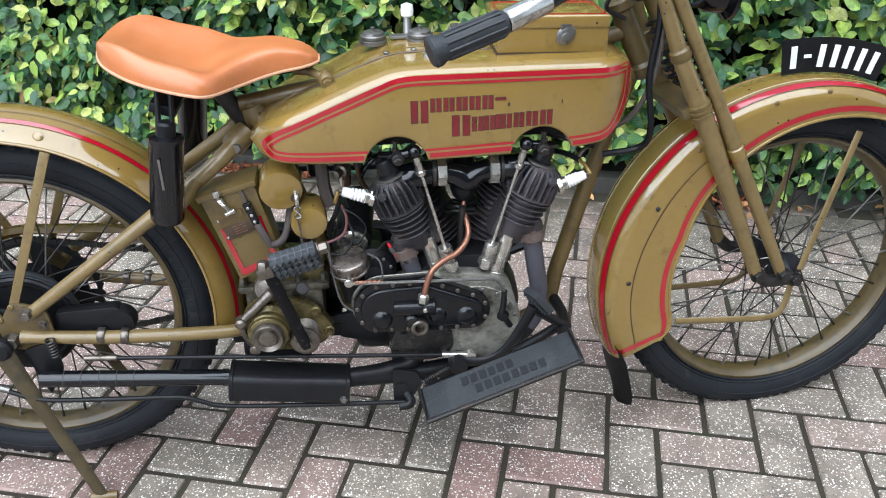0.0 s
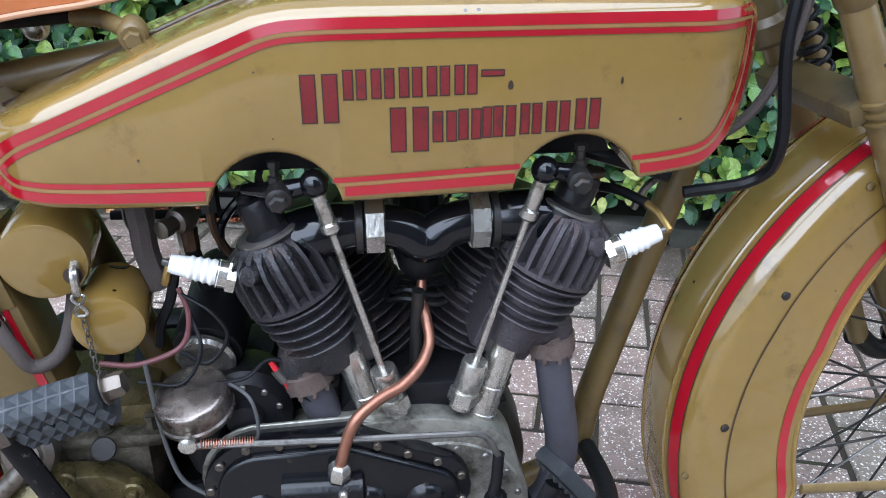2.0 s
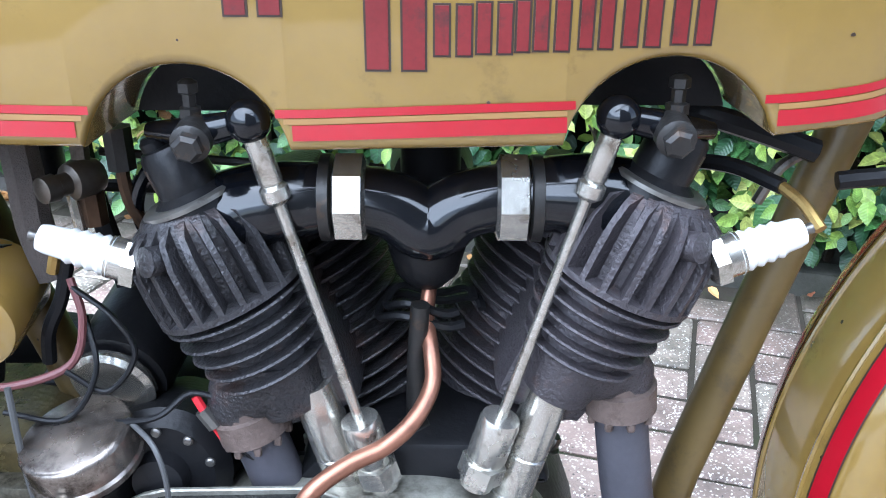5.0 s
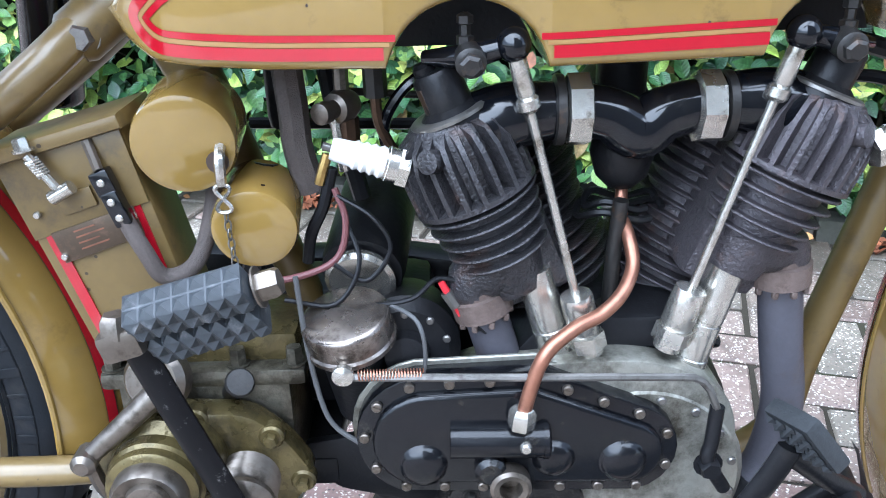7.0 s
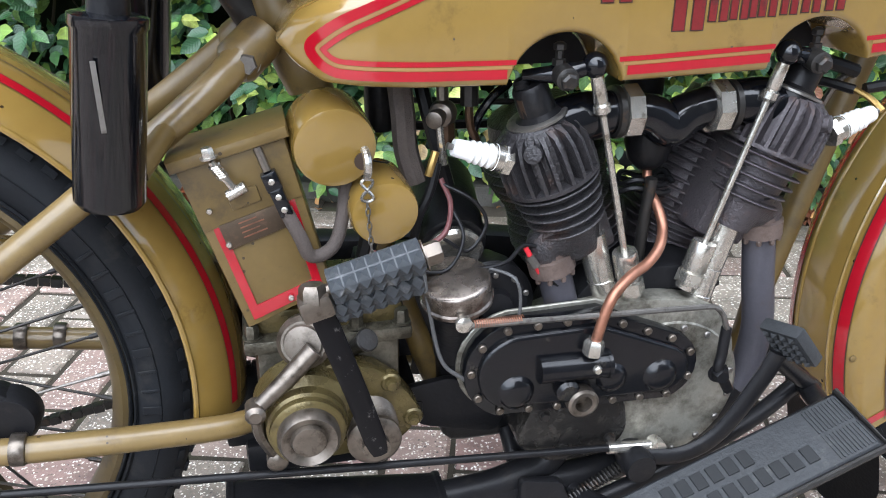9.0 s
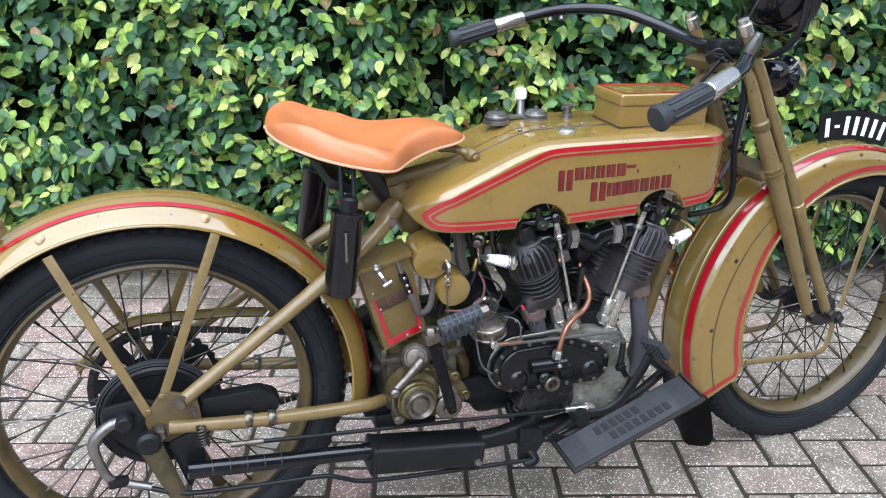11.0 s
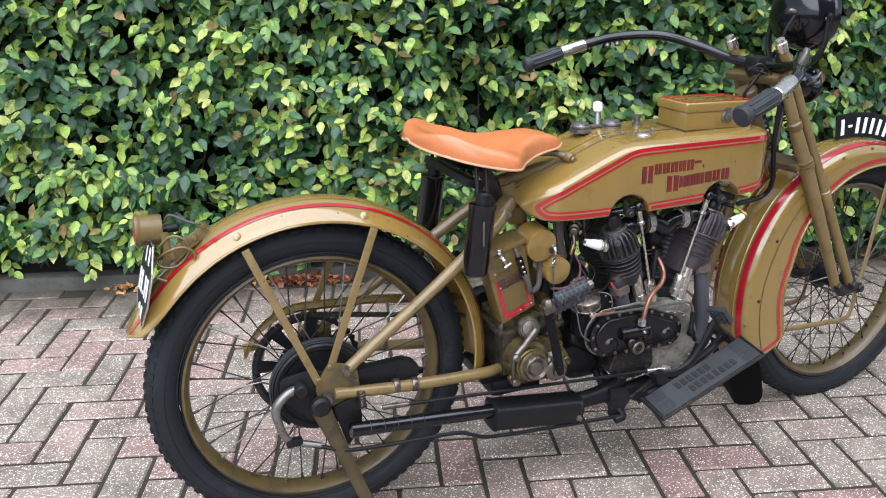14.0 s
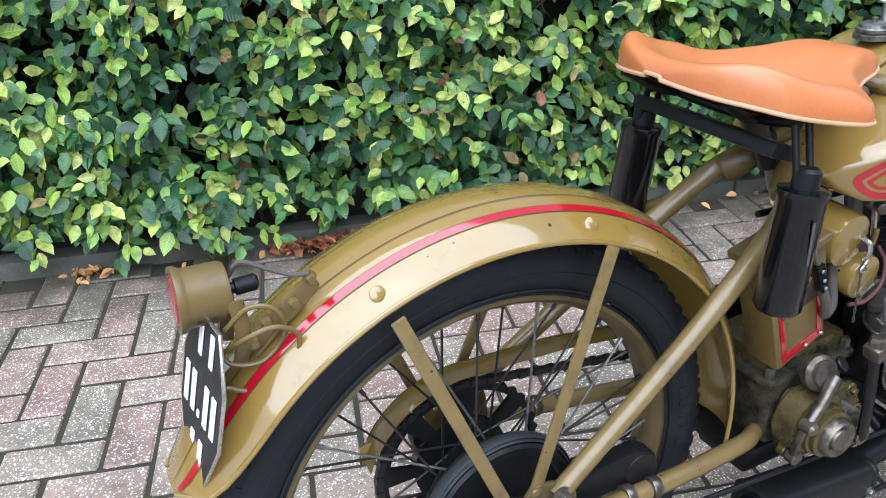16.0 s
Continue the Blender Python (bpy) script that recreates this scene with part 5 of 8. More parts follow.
bm = bmesh.new()
prism(bm, timing_outline(), -0.142, -0.120, 0.002, 2)
gasket = bmesh.new()
prism(gasket, timing_outline(0.0045), -0.1235, -0.1195, 0.001, 1)
part("joint_plate", gasket, ALLOY, case_side, "pale joint plate behind the timing cover")
cover = part("timing_cover", bm, ENGINE_BLACK, bike, "glossy black enamelled timing cover")
bm = bmesh.new()
prism(bm, inset(timing_outline(), 0.013), -0.150, -0.140, 0.005, 3)
part("raised_face", bm, ENGINE_BLACK, cover)
ring = inset(timing_outline(), 0.0065)
total = [Vector(p) for p in ring]
lens_ = [0.0]
for k in range(len(total)):
    lens_.append(lens_[-1] + (total[(k + 1) % len(total)] - total[k]).length)
for k in range(19):
    want = lens_[-1] * k / 19
    q = max(i for i in range(len(total)) if lens_[i] <= want)
    p = total[q].lerp(total[(q + 1) % len(total)], (want - lens_[q]) / max(1e-6, lens_[q + 1] - lens_[q]))
    bm = bmesh.new()
    lathe(bm, [(0.0045, 0), (0.0045, 0.0032), (0.0036, 0.0042), (0.0, 0.0042)], (p.x, -0.142, p.y), (0, -1, 0), 12)
    block(bm, (p.x, -0.1464, p.y), (0.0064, 0.001, 0.0012), Euler((0, k * 1.3, 0)).to_matrix(), 0)
    part("cover_screw", bm, TARNISH, cover, "slotted nickel screw")
for x, z, r in ((-0.084, 0.371, 0.018), (0.022, 0.374, 0.016), (0.079, 0.369, 0.018)):
    bm = bmesh.new()
    lathe(bm, [(r * 1.25, 0), (r * 1.08, 0.0012), (r * 0.98, 0.004), (r * 0.80, 0.0068), (r * 0.5, 0.0082), (0, 0.0087)], (x, -0.149, z), (0, -1, 0), 22)
    part("boss", bm, ENGINE_BLACK, cover)
bm = bmesh.new()
rod(bm, (-0.062, -0.153, 0.397), (0.012, -0.153, 0.395), 0.0145, 20)
lathe(bm, [(0.0155, 0), (0.0155, 0.004), (0.012, 0.006)], (0.012, -0.153, 0.395), (1, 0, 0), 18)
pump = part("oil_pump", bm, ENGINE_BLACK, cover, "black oil pump barrel")
bm = bmesh.new()
lathe(bm, [(0.013, 0), (0.013, 0.012), (0.009, 0.016), (0.0, 0.016)], (-0.030, -0.148, 0.370), (0, -1, 0), 16)
part("plug", bm, ENGINE_BLACK, cover)
bm = bmesh.new()
lathe(bm, [(0.0, 0.003), (0.0095, 0.003), (0.0095, 0.018), (0.014, 0.019), (0.0170, 0.017), (0.0170, 0.006), (0.015, 0.0), (0.0, 0.0)], (-0.014, -0.148, 0.356), (0, -1, 0), 24)
part("sight_ring", bm, TARNISH, cover, "nickel oil fitting ring")
bm = bmesh.new()
lathe(bm, [(0.010, 0), (0.011, 0.003), (0.011, 0.014), (0.008, 0.018)], (-0.0065, -0.159, 0.412), (0.1, 0, 1), 6)
screw(bm, (-0.003, -0.165, 0.398), (0, -1, 0), 0.005, 0.006)
part("union_nut", bm, NICKEL, cover)
bm = bmesh.new()
tube(bm, [(-0.006, -0.160, 0.420), (0.004, -0.158, 0.458), (0.015, -0.155, 0.479), (0.037, -0.142, 0.490), (0.059, -0.130, 0.495), (0.077, -0.118, 0.507), (0.088, -0.100, 0.522), (0.087, -0.085, 0.540), (0.084, -0.065, 0.556), (0.088, -0.050, 0.585), (0.092, -0.045, 0.600)], [0.0058, 0.0058, 0.0058, 0.0058, 0.0056, 0.0052, 0.005], 12)
part("oil_pipe", bm, COPPER, bike, "bent copper oil pipe")
bm = bmesh.new()
tube(bm, [(0.075, -0.075, 0.44), (0.077, -0.078, 0.52), (0.080, -0.08, 0.57)], 0.0065, 10)
hexbolt(bm, (0.075, -0.075, 0.462), (0, 0, 1), 0.013, 0.014)
lathe(bm, [(0.012, 0), (0.012, 0.02)], (0.075, -0.075, 0.442), (0, 0, 1), 6)
part("breather_pipe", bm, DARK_STEEL, bike, "blackened breather pipe")

# cylinders
LEAN_A = radians(22.5)


def cylinder(sgn):
    """One cylinder: sgn -1 leans to the rear, +1 to the front."""
    axis = Vector((sgn * math.sin(LEAN_A), 0, math.cos(LEAN_A)))
    across = Vector((math.cos(LEAN_A), 0, -sgn * math.sin(LEAN_A)))
    base = CRANK + axis * 0.105 + Vector((-0.010, 0, 0))
    mat = IRON if sgn < 0 else IRON_WARM
    bm = bmesh.new()
    lathe(bm, [(0.058, 0.0), (0.058, 0.012), (0.050, 0.016), (0.050, 0.20), (0.046, 0.215), (0.0, 0.222)], base, axis, 36)
    barrel = part("cylinder", bm, mat, bike, "finned black cast-iron cylinder")
    for k in range(13):
        h = 0.045 + 0.0112 * k
        r = 0.066 + 0.004 * math.sin(k * 0.8)
        bm = bmesh.new()
        lathe(bm, [(0.049, h - 0.0024), (r - 0.001, h - 0.0012), (r, h), (r - 0.001, h + 0.0012), (0.049, h + 0.0024)], base + Vector((0, 0.004, 0)), axis, 40)
        part("fin", bm, mat, barrel)
    for s2 in (-1, 1):
        bm = bmesh.new()
        hexbolt(bm, base + axis * 0.012 + across * 0.048 * s2 + Vector((0, -0.034, 0)), axis, 0.007, 0.012)
        part("base_nut", bm, STEEL, barrel)
    # side valve pocket, outboard and towards the near side
    pc = base + across * sgn * 0.020 + axis * 0.082 + (Vector((0.000, -0.093, 0.004)) if sgn < 0 else Vector((-0.008, -0.093, 0.015)))
    bm = bmesh.new()
    lathe(bm, [(0.023, 0.0), (0.026, 0.012), (0.030, 0.03), (0.034, 0.06), (0.037, 0.10), (0.0375, 0.13), (0.034, 0.146), (0.028, 0.153), (0.0, 0.154)], pc, axis, 30)
    # web between pocket and barrel
    block(bm, (pc + base + axis * 0.14) / 2 + axis * 0.03, (0.066, 0.100, 0.15), Matrix.Rotation(LEAN_A * sgn, 3, "Y"), 0.012, 2)
    pocket = part("valve_pocket", bm, mat, bike, "rough cast-iron valve chest")
    for k in range(5):
        h = 0.036 + 0.0118 * k
        r = 0.0480 - 0.0022 * (4 - k)
        bm = bmesh.new()
        prof = [(0.030, h - 0.0026), (r - 0.001, h - 0.0012), (r, h), (r - 0.001, h + 0.0012), (0.030, h + 0.0026)]
        lathe(bm, prof, pc, axis, 36, 1.0)
        part("fin", bm, mat, pocket)
    # upright ribs of the head
    n = 22
    for k in range(n):
        a = 2 * math.pi * k / n
        x_, y_ = across, Vector((0, 1, 0))
        d = x_ * math.cos(a) + y_ * math.sin(a)
        if d.y > 0.45:
            continue
        t_ = axis.cross(d).normalized()
        bm = bmesh.new()
        prof = [(0.032, 0.090), (0.0490, 0.092), (0.0492, 0.110), (0.0482, 0.128), (0.0430, 0.142), (0.032, 0.149)]
        va = [bm.verts.new(pc + d * r + axis * h + t_ * 0.0026 * (0.75 if r > 0.04 else 1.3)) for r, h in prof]
        vb = [bm.verts.new(pc + d * r + axis * h - t_ * 0.0026 * (0.75 if r > 0.04 else 1.3)) for r, h in prof]
        m_ = len(prof)
        bm.faces.new(va)
        bm.faces.new(vb[::-1])
        for q in range(m_):
            bm.faces.new((va[q], vb[q], vb[(q + 1) % m_], va[(q + 1) % m_]))
        part("rib", bm, mat, pocket)
    bm = bmesh.new()
    lathe(bm, [(0.034, 0.0875), (0.0492, 0.0885), (0.0492, 0.0925), (0.034, 0.0945)], pc, axis, 36)
    part("head_flange", bm, mat, pocket)
    bm = bmesh.new()
    lathe(bm, [(0.0255, 0.1515), (0.0315, 0.1520), (0.0315, 0.1545), (0.0290, 0.1560), (0.0255, 0.1560)], pc + across * -sgn * 0.006, axis, 30)
    part("dome_ring", bm, STEEL, pocket, "scraped bare steel ring")
    # rocker tower
    tw = pc + axis * 0.154 + across * -sgn * 0.008 + Vector((0, -0.002, 0))
    bm = bmesh.new()
    lathe(bm, [(0.0275, -0.008), (0.0265, 0.000), (0.0225, 0.003), (0.0185, 0.006), (0.0178, 0.030), (0.0155, 0.034), (0.0, 0.035)], tw, axis, 26)
    lathe(bm, [(0.0085, 0.032), (0.0085, 0.039), (0.006, 0.042)], tw + across * sgn * 0.006, axis, 12)
    tower = part("rocker_tower", bm, BLACK_DULL, bike, "oily black rocker housing")
    bm = bmesh.new()
    q = tw + axis * 0.016 + (across * sgn * 0.86 + Vector((0, -0.5, 0))).normalized() * 0.0172
    prism(bm, [(-0.0035, -0.010), (0.0035, -0.010), (0.0035, 0.010), (-0.0035, 0.010)], -0.001, 0.002, 0.0005, 1, Matrix.Translation(q) @ Matrix.Rotation(LEAN_A * sgn, 4, "Y") @ Matrix.Rotation(sgn * radians(58), 4, "Z"))
    part("slot", bm, DARK_LINE, tower)
    # rocker arm: outer end over the valve, ball end over the pushrod
    ball = Vector((-0.012, -0.121, 0.702)) if sgn < 0 else Vector((0.190, -0.119, 0.705))
    pivot = Vector((-0.042, -0.114, 0.694)) if sgn < 0 else Vector((0.220, -0.113, 0.698))
    tip = Vector((-0.074, -0.098, 0.690)) if sgn < 0 else Vector((0.248, -0.098, 0.692))
    bm = bmesh.new()
    tube(bm, [tip, pivot, ball], [0.0055, 0.0095, 0.0070], 12, 5)
    rocker = part("rocker_arm", bm, BLACK, bike, "glossy black rocker arm")
    bm = bmesh.new()
    bmesh.ops.create_uvsphere(bm, u_segments=18, v_segments=12, radius=0.0125, matrix=Matrix.Translation(ball))
    part("ball_end", bm, BLACK, rocker)
    bm = bmesh.new()
    lathe(bm, [(0.011, 0.0), (0.011, 0.016), (0.008, 0.018)], pivot + Vector((0, -0.002, 0)), (0, -1, -0.15), 16)
    lathe(bm, [(0.0085, 0.017), (0.0085, 0.023), (0.006, 0.025)], pivot + Vector((0, -0.002, 0)), (0, -1, -0.15), 6)
    part("pivot_nut", bm, DARK_STEEL, rocker)
    bm = bmesh.new()
    lathe(bm, [(0.0065, 0), (0.0065, 0.006), (0.004, 0.007), (0.004, 0.014), (0.006, 0.015), (0.006, 0.020), (0.003, 0.022)], pivot + axis * 0.008, (0, 0, 1), 6)
    part("oil_cup", bm, DARK_STEEL, rocker)
    # pushrod and its tappet guide
    foot = Vector((0.041, -0.112, 0.503)) if sgn < 0 else Vector((0.133, -0.113, 0.506))
    d = (foot - ball).normalized()
    bm = bmesh.new()
    lathe(bm, [(0.0065, 0.010), (0.0072, 0.036), (0.006, 0.038), (0.0085, 0.040), (0.0085, 0.047), (0.0055, 0.050)], ball, d, 14)
    lathe(bm, [(0.0038, 0.049), (0.0036, 0.075), (0.0036, (foot - ball).length)], ball, d, 12)
    push = part("pushrod", bm, NICKEL, bike, "dull nickel pushrod")
    bm = bmesh.new()
    lathe(bm, [(0.004, -0.001), (0.0125, 0.0), (0.0135, 0.003), (0.0135, 0.032), (0.0115, 0.036), (0.0115, 0.056)], foot, d, 18)
    lathe(bm, [(0.0155, 0.036), (0.0155, 0.050)], foot, d, 6)
    part("tappet_guide", bm, NICKEL, push, "nickel tappet guide")
    # exhaust tappet cover
    top = Vector((0.008, -0.096, 0.520)) if sgn < 0 else Vector((0.167, -0.096, 0.522))
    foot2 = Vector((0.034, -0.098, 0.430)) if sgn < 0 else Vector((0.141, -0.098, 0.430))
    d2 = (foot2 - top).normalized()
    ll = (foot2 - top).length
    bm = bmesh.new()
    lathe(bm, [(0.0150, 0.0), (0.0150, ll * 0.55), (0.0138, ll * 0.56), (0.0138, ll * 0.58), (0.0150, ll * 0.59), (0.0150, ll * 0.92), (0.0158, ll * 0.93), (0.0158, ll)], top, d2, 20)
    part("spring_cover", bm, NICKEL, bike, "worn nickel valve spring cover")
    # exhaust port collar
    port = Vector((-0.039, -0.094, 0.510)) if sgn < 0 else Vector((0.212, -0.086, 0.527))
    down = Vector((0.10, 0, -1)) if sgn > 0 else Vector((0.30, 0, -1))
    bm = bmesh.new()
    tube(bm, [pc + axis * 0.045, pc + axis * 0.022 + (port - pc) * 0.3, port, port + down.normalized() * 0.012], [0.034, 0.029, 0.0225, 0.021], 20, 4)
    part("port_neck", bm, mat, pocket)
    bm = bmesh.new()
    lathe(bm, [(0.0215, 0.0), (0.0215, 0.010), (0.0250, 0.011), (0.0250, 0.029), (0.020, 0.030)], port, down, 28)
    for k in range(9):
        a = 2 * math.pi * k / 9
        dn = down.normalized()
        e1 = dn.cross(Vector((0, 1, 0))).normalized()
        block(bm, port + dn * 0.033 + (e1 * math.cos(a) + Vector((0, 1, 0)) * math.sin(a)) * 0.0212, (0.005, 0.005, 0.007), None, 0.001, 1)
    part("exhaust_collar", bm, COLLAR_RUST, bike, "rust-brown notched exhaust nut")
    # spark plug
    p0, p1 = (Vector((-0.088, -0.108, 0.610)), Vector((-0.150, -0.110, 0.630))) if sgn < 0 else (Vector((0.250, -0.122, 0.620)), Vector((0.308, -0.117, 0.640)))
    d = (p1 - p0).normalized()
    ll = (p1 - p0).length
    bm = bmesh.new()
    lathe(bm, [(0.0155, 0.0), (0.0155, 0.008)], p0, d, 6)
    lathe(bm, [(0.0130, 0.008), (0.0130, 0.018)], p0, d, 16)
    plug = part("spark_plug", bm, NICKEL, bike, "spark plug with a white insulator")
    bm = bmesh.new()
    lathe(bm, [(0.0135, 0.016)] + [(0.0128 - 0.0002 * k if k % 2 else 0.0112 - 0.0002 * k, 0.018 + 0.0032 * k) for k in range(9)] + [(0.0090, ll - 0.010), (0.0080, ll - 0.006)], p0, d, 18)
    part("insulator", bm, PORCELAIN, plug)
    bm = bmesh.new()
    lathe(bm, [(0.003, ll - 0.006), (0.0035, ll), (0.0, ll + 0.001)], p0, d, 10)
    part("terminal", bm, STEEL, plug)
    # cap screw on the ribs
    bm = bmesh.new()
    q = pc + axis * 0.136 + across * sgn * 0.018 + Vector((0, -0.040, 0))
    lathe(bm, [(0.009, -0.006), (0.009, 0.004), (0.0, 0.006)], q, across * sgn * 0.5 + Vector((0, -0.8, 0)) + axis * 0.4, 14)
    part("boss_screw", bm, mat, pocket)
    return port, down


port_r, down_r = cylinder(-1)
port_f, down_f = cylinder(1)

# inlet manifold and carburettor
bm = bmesh.new()
tube(bm, [(-0.040, -0.092, 0.634), (-0.010, -0.092, 0.644), (0.034, -0.092, 0.648), (0.064, -0.092, 0.643), (0.086, -0.092, 0.631), (0.106, -0.092, 0.643), (0.137, -0.092, 0.650), (0.178, -0.092, 0.650), (0.214, -0.092, 0.644)],
     [0.028, 0.026, 0.020, 0.021, 0.023, 0.021, 0.020, 0.026, 0.028], 20)
manifold = part("inlet_manifold", bm, BLACK, bike, "black enamelled inlet manifold")
for x, s2 in ((0.039, -1), (0.136, 1)):
    bm = bmesh.new()
    lathe(bm, [(0.022, -0.010), (0.0275, -0.008), (0.0275, 0.008), (0.022, 0.010)], (x, -0.092, 0.648), (1, 0, 0), 8)
    part("manifold_nut", bm, NICKEL, manifold, "bright nickel union nut")
    bm = bmesh.new()
    lathe(bm, [(0.022, -0.004), (0.0265, -0.003), (0.0265, 0.003), (0.022, 0.004)], (x + s2 * 0.014, -0.092, 0.648), (1, 0, 0), 24)
    part("manifold_ring", bm, DARK_STEEL, manifold)
bm = bmesh.new()
lathe(bm, [(0.0, -0.031), (0.012, -0.029), (0.021, -0.020), (0.0265, 0.0), (0.022, 0.02), (0.0, 0.03)], (0.084, -0.056, 0.604), (0, 0, 1), 26)
lathe(bm, [(0.026, -0.02), (0.030, 0.01), (0.026, 0.03), (0.0, 0.035)], (0.086, 0.0, 0.637), (0, 1, 0), 24)
lathe(bm, [(0.020, 0.0), (0.021, 0.04), (0.012, 0.05)], (0.086, -0.028, 0.632), (0, 0, 1), 20)
carb = part("carburettor", bm, BLACK_DULL, bike, "black carburettor behind the manifold")
for r_, z_ in ((0.030, 0.56), (0.036, 0.552)):
    bm = bmesh.new()
    tube(bm, [(0.086 + r_ * math.cos(a * 0.3), -0.05 + 0.6 * r_ * math.sin(a * 0.3), z_ + 0.004 * math.sin(a)) for a in range(0, 19)], 0.0032, 6, 2)
    part("fuel_loop", bm, BLACK_DULL, carb)

# exhaust pipes, muffler, tailpipe
bm = bmesh.new()
tube(bm, [port_r + down_r.normalized() * 0.02, port_r + down_r.normalized() * 0.06, (-0.008, -0.094, 0.40), (0.008, -0.088, 0.34)], 0.0182, 20)
part("exhaust_pipe", bm, EXHAUST, bike, "grey heat-stained exhaust pipe")
bm = bmesh.new()
tube(bm, [port_f + down_f.normalized() * 0.02, (0.224, -0.086, 0.44), (0.234, -0.086, 0.375), (0.226, -0.086, 0.315), (0.204, -0.086, 0.282)], 0.0182, 20)
part("exhaust_pipe", bm, EXHAUST, bike, "grey heat-stained exhaust pipe")
bm = bmesh.new()
tube(bm, [(0.001, -0.086, 0.36), (0.006, -0.088, 0.32), (-0.02, -0.10, 0.245), (-0.08, -0.112, 0.224), (-0.160, -0.122, 0.222)], 0.0185, 20)
part("exhaust_branch", bm, BLACK_DULL, bike, "sooty black lower exhaust branch")
bm = bmesh.new()
tube(bm, [(0.215, -0.086, 0.296), (0.200, -0.087, 0.278), (0.157, -0.090, 0.243), (0.105, -0.094, 0.222), (0.0, -0.106, 0.212), (-0.160, -0.122, 0.220)], 0.0188, 20)
part("exhaust_branch", bm, BLACK_DULL, bike, "sooty black lower exhaust branch")
bm = bmesh.new()
out_ = []
for k in range(24):
    a = 2 * math.pi * k / 24
    c_, s_ = math.cos(a), math.sin(a)
    out_.append((math.copysign(abs(c_) ** 0.45, c_) * 0.036, math.copysign(abs(s_) ** 0.45, s_) * 0.0315))
MUF = pose(-0.274, -0.124, 0.223, 0, 7.5, 0)
rings = []
for x, g in ((-0.119, 0.96), (-0.117, 1.05), (-0.112, 1.05), (-0.110, 1.0), (0.108, 1.0), (0.110, 1.05), (0.116, 1.05), (0.118, 0.9)):
    rings.append([bm.verts.new((x, a * g, b * g)) for a, b in out_])
for a, b in zip(rings, rings[1:]):
    for k in range(24):
        bm.faces.new((a[k], a[(k + 1) % 24], b[(k + 1) % 24], b[k]))
bm.faces.new(rings[0])
bm.faces.new(rings[-1])
muffler = part("muffler", bm, BLACK_DULL, bike, "dull black box muffler", m=MUF)
bm = bmesh.new()
hexbolt(bm, (-0.170, -0.160, 0.197), (0, -1, 0), 0.006, 0.008)
part("bolt", bm, STEEL, muffler)
bm = bmesh.new()
rod(bm, (-0.385, -0.130, 0.250), (-0.735, -0.148, 0.292), 0.0160, 20)
lathe(bm, [(0.0175, 0), (0.0175, 0.012)], (-0.392, -0.1303, 0.2508), (-1, -0.05, 0.12), 20)
tail = part("tailpipe", bm, BLACK, bike, "long black tailpipe")
for k in range(5):
    bm = bmesh.new()
    q = Vector((-0.735, -0.148, 0.292)).lerp(Vector((-0.385, -0.130, 0.250)), 0.12 + 0.09 * k)
    lathe(bm, [(0.0162, -0.001), (0.0165, 0), (0.0162, 0.001)], q, (-1, -0.05, 0.12), 20)
    part("ring", bm, DARK_STEEL, tail)

# ---- generator, oil filler and wiring behind the gearbox ----
bm = bmesh.new()
lathe(bm, [(0.0, -0.095), (0.034, -0.092), (0.036, -0.08), (0.036, 0.02), (0.034, 0.03), (0.0, 0.032)], (-0.122, 0.024, 0.529), (0.10, 0.95, 0.25), 30)
gen = part("generator", bm, BLACK_DULL, bike, "dull black generator drum")
bm = bmesh.new()
lathe(bm, [(0.029, 0.0), (0.030, 0.006), (0.026, 0.009), (0.010, 0.006), (0.0, 0.006)], (-0.1318, -0.069, 0.5045), (-0.10, -0.95, -0.25), 28)
part("end_cap", bm, NICKEL, gen, "bright metal end cap")
bm = bmesh.new()
lathe(bm, [(0.024, -0.075), (0.026, -0.01), (0.030, -0.002)], (-0.141, -0.108, 0.463), (-0.10, -0.30, 0.95), 28)
part("timer_body", bm, BLACK_DULL, bike, "oily black timer housing")
bm = bmesh.new()
lathe(bm, [(0.033, -0.002), (0.036, 0.0), (0.038, 0.002), (0.038, 0.006), (0.0362, 0.008), (0.0362, 0.025), (0.0350, 0.0275), (0.0320, 0.0290), (0.0, 0.0300)], (-0.139, -0.112, 0.468), (-0.14, -0.22, 0.96), 34)
part("distributor_cap", bm, CAP_STEEL, bike, "round worn steel timer cap")
bm = bmesh.new()
lathe(bm, [(0.040, -0.03), (0.046, 0.0), (0.046, 0.03), (0.036, 0.04), (0.0, 0.042)], (-0.096, -0.062, 0.446), (0, -1, 0.1), 30)
lathe(bm, [(0.020, 0.04), (0.017, 0.052), (0.0, 0.054)], (-0.096, -0.062, 0.446), (0, -1, 0.1), 24)
mag = part("generator_drive", bm, BLACK_DULL, bike, "black generator drive housing")
for k in range(5):
    bm = bmesh.new()
    a = radians(20 + 35 * k)
    screw(bm, (-0.096 + 0.036 * math.cos(a), -0.102, 0.449 + 0.036 * math.sin(a)), (0, -1, 0), 0.0035, 0.003)
    part("screw", bm, STEEL, mag)
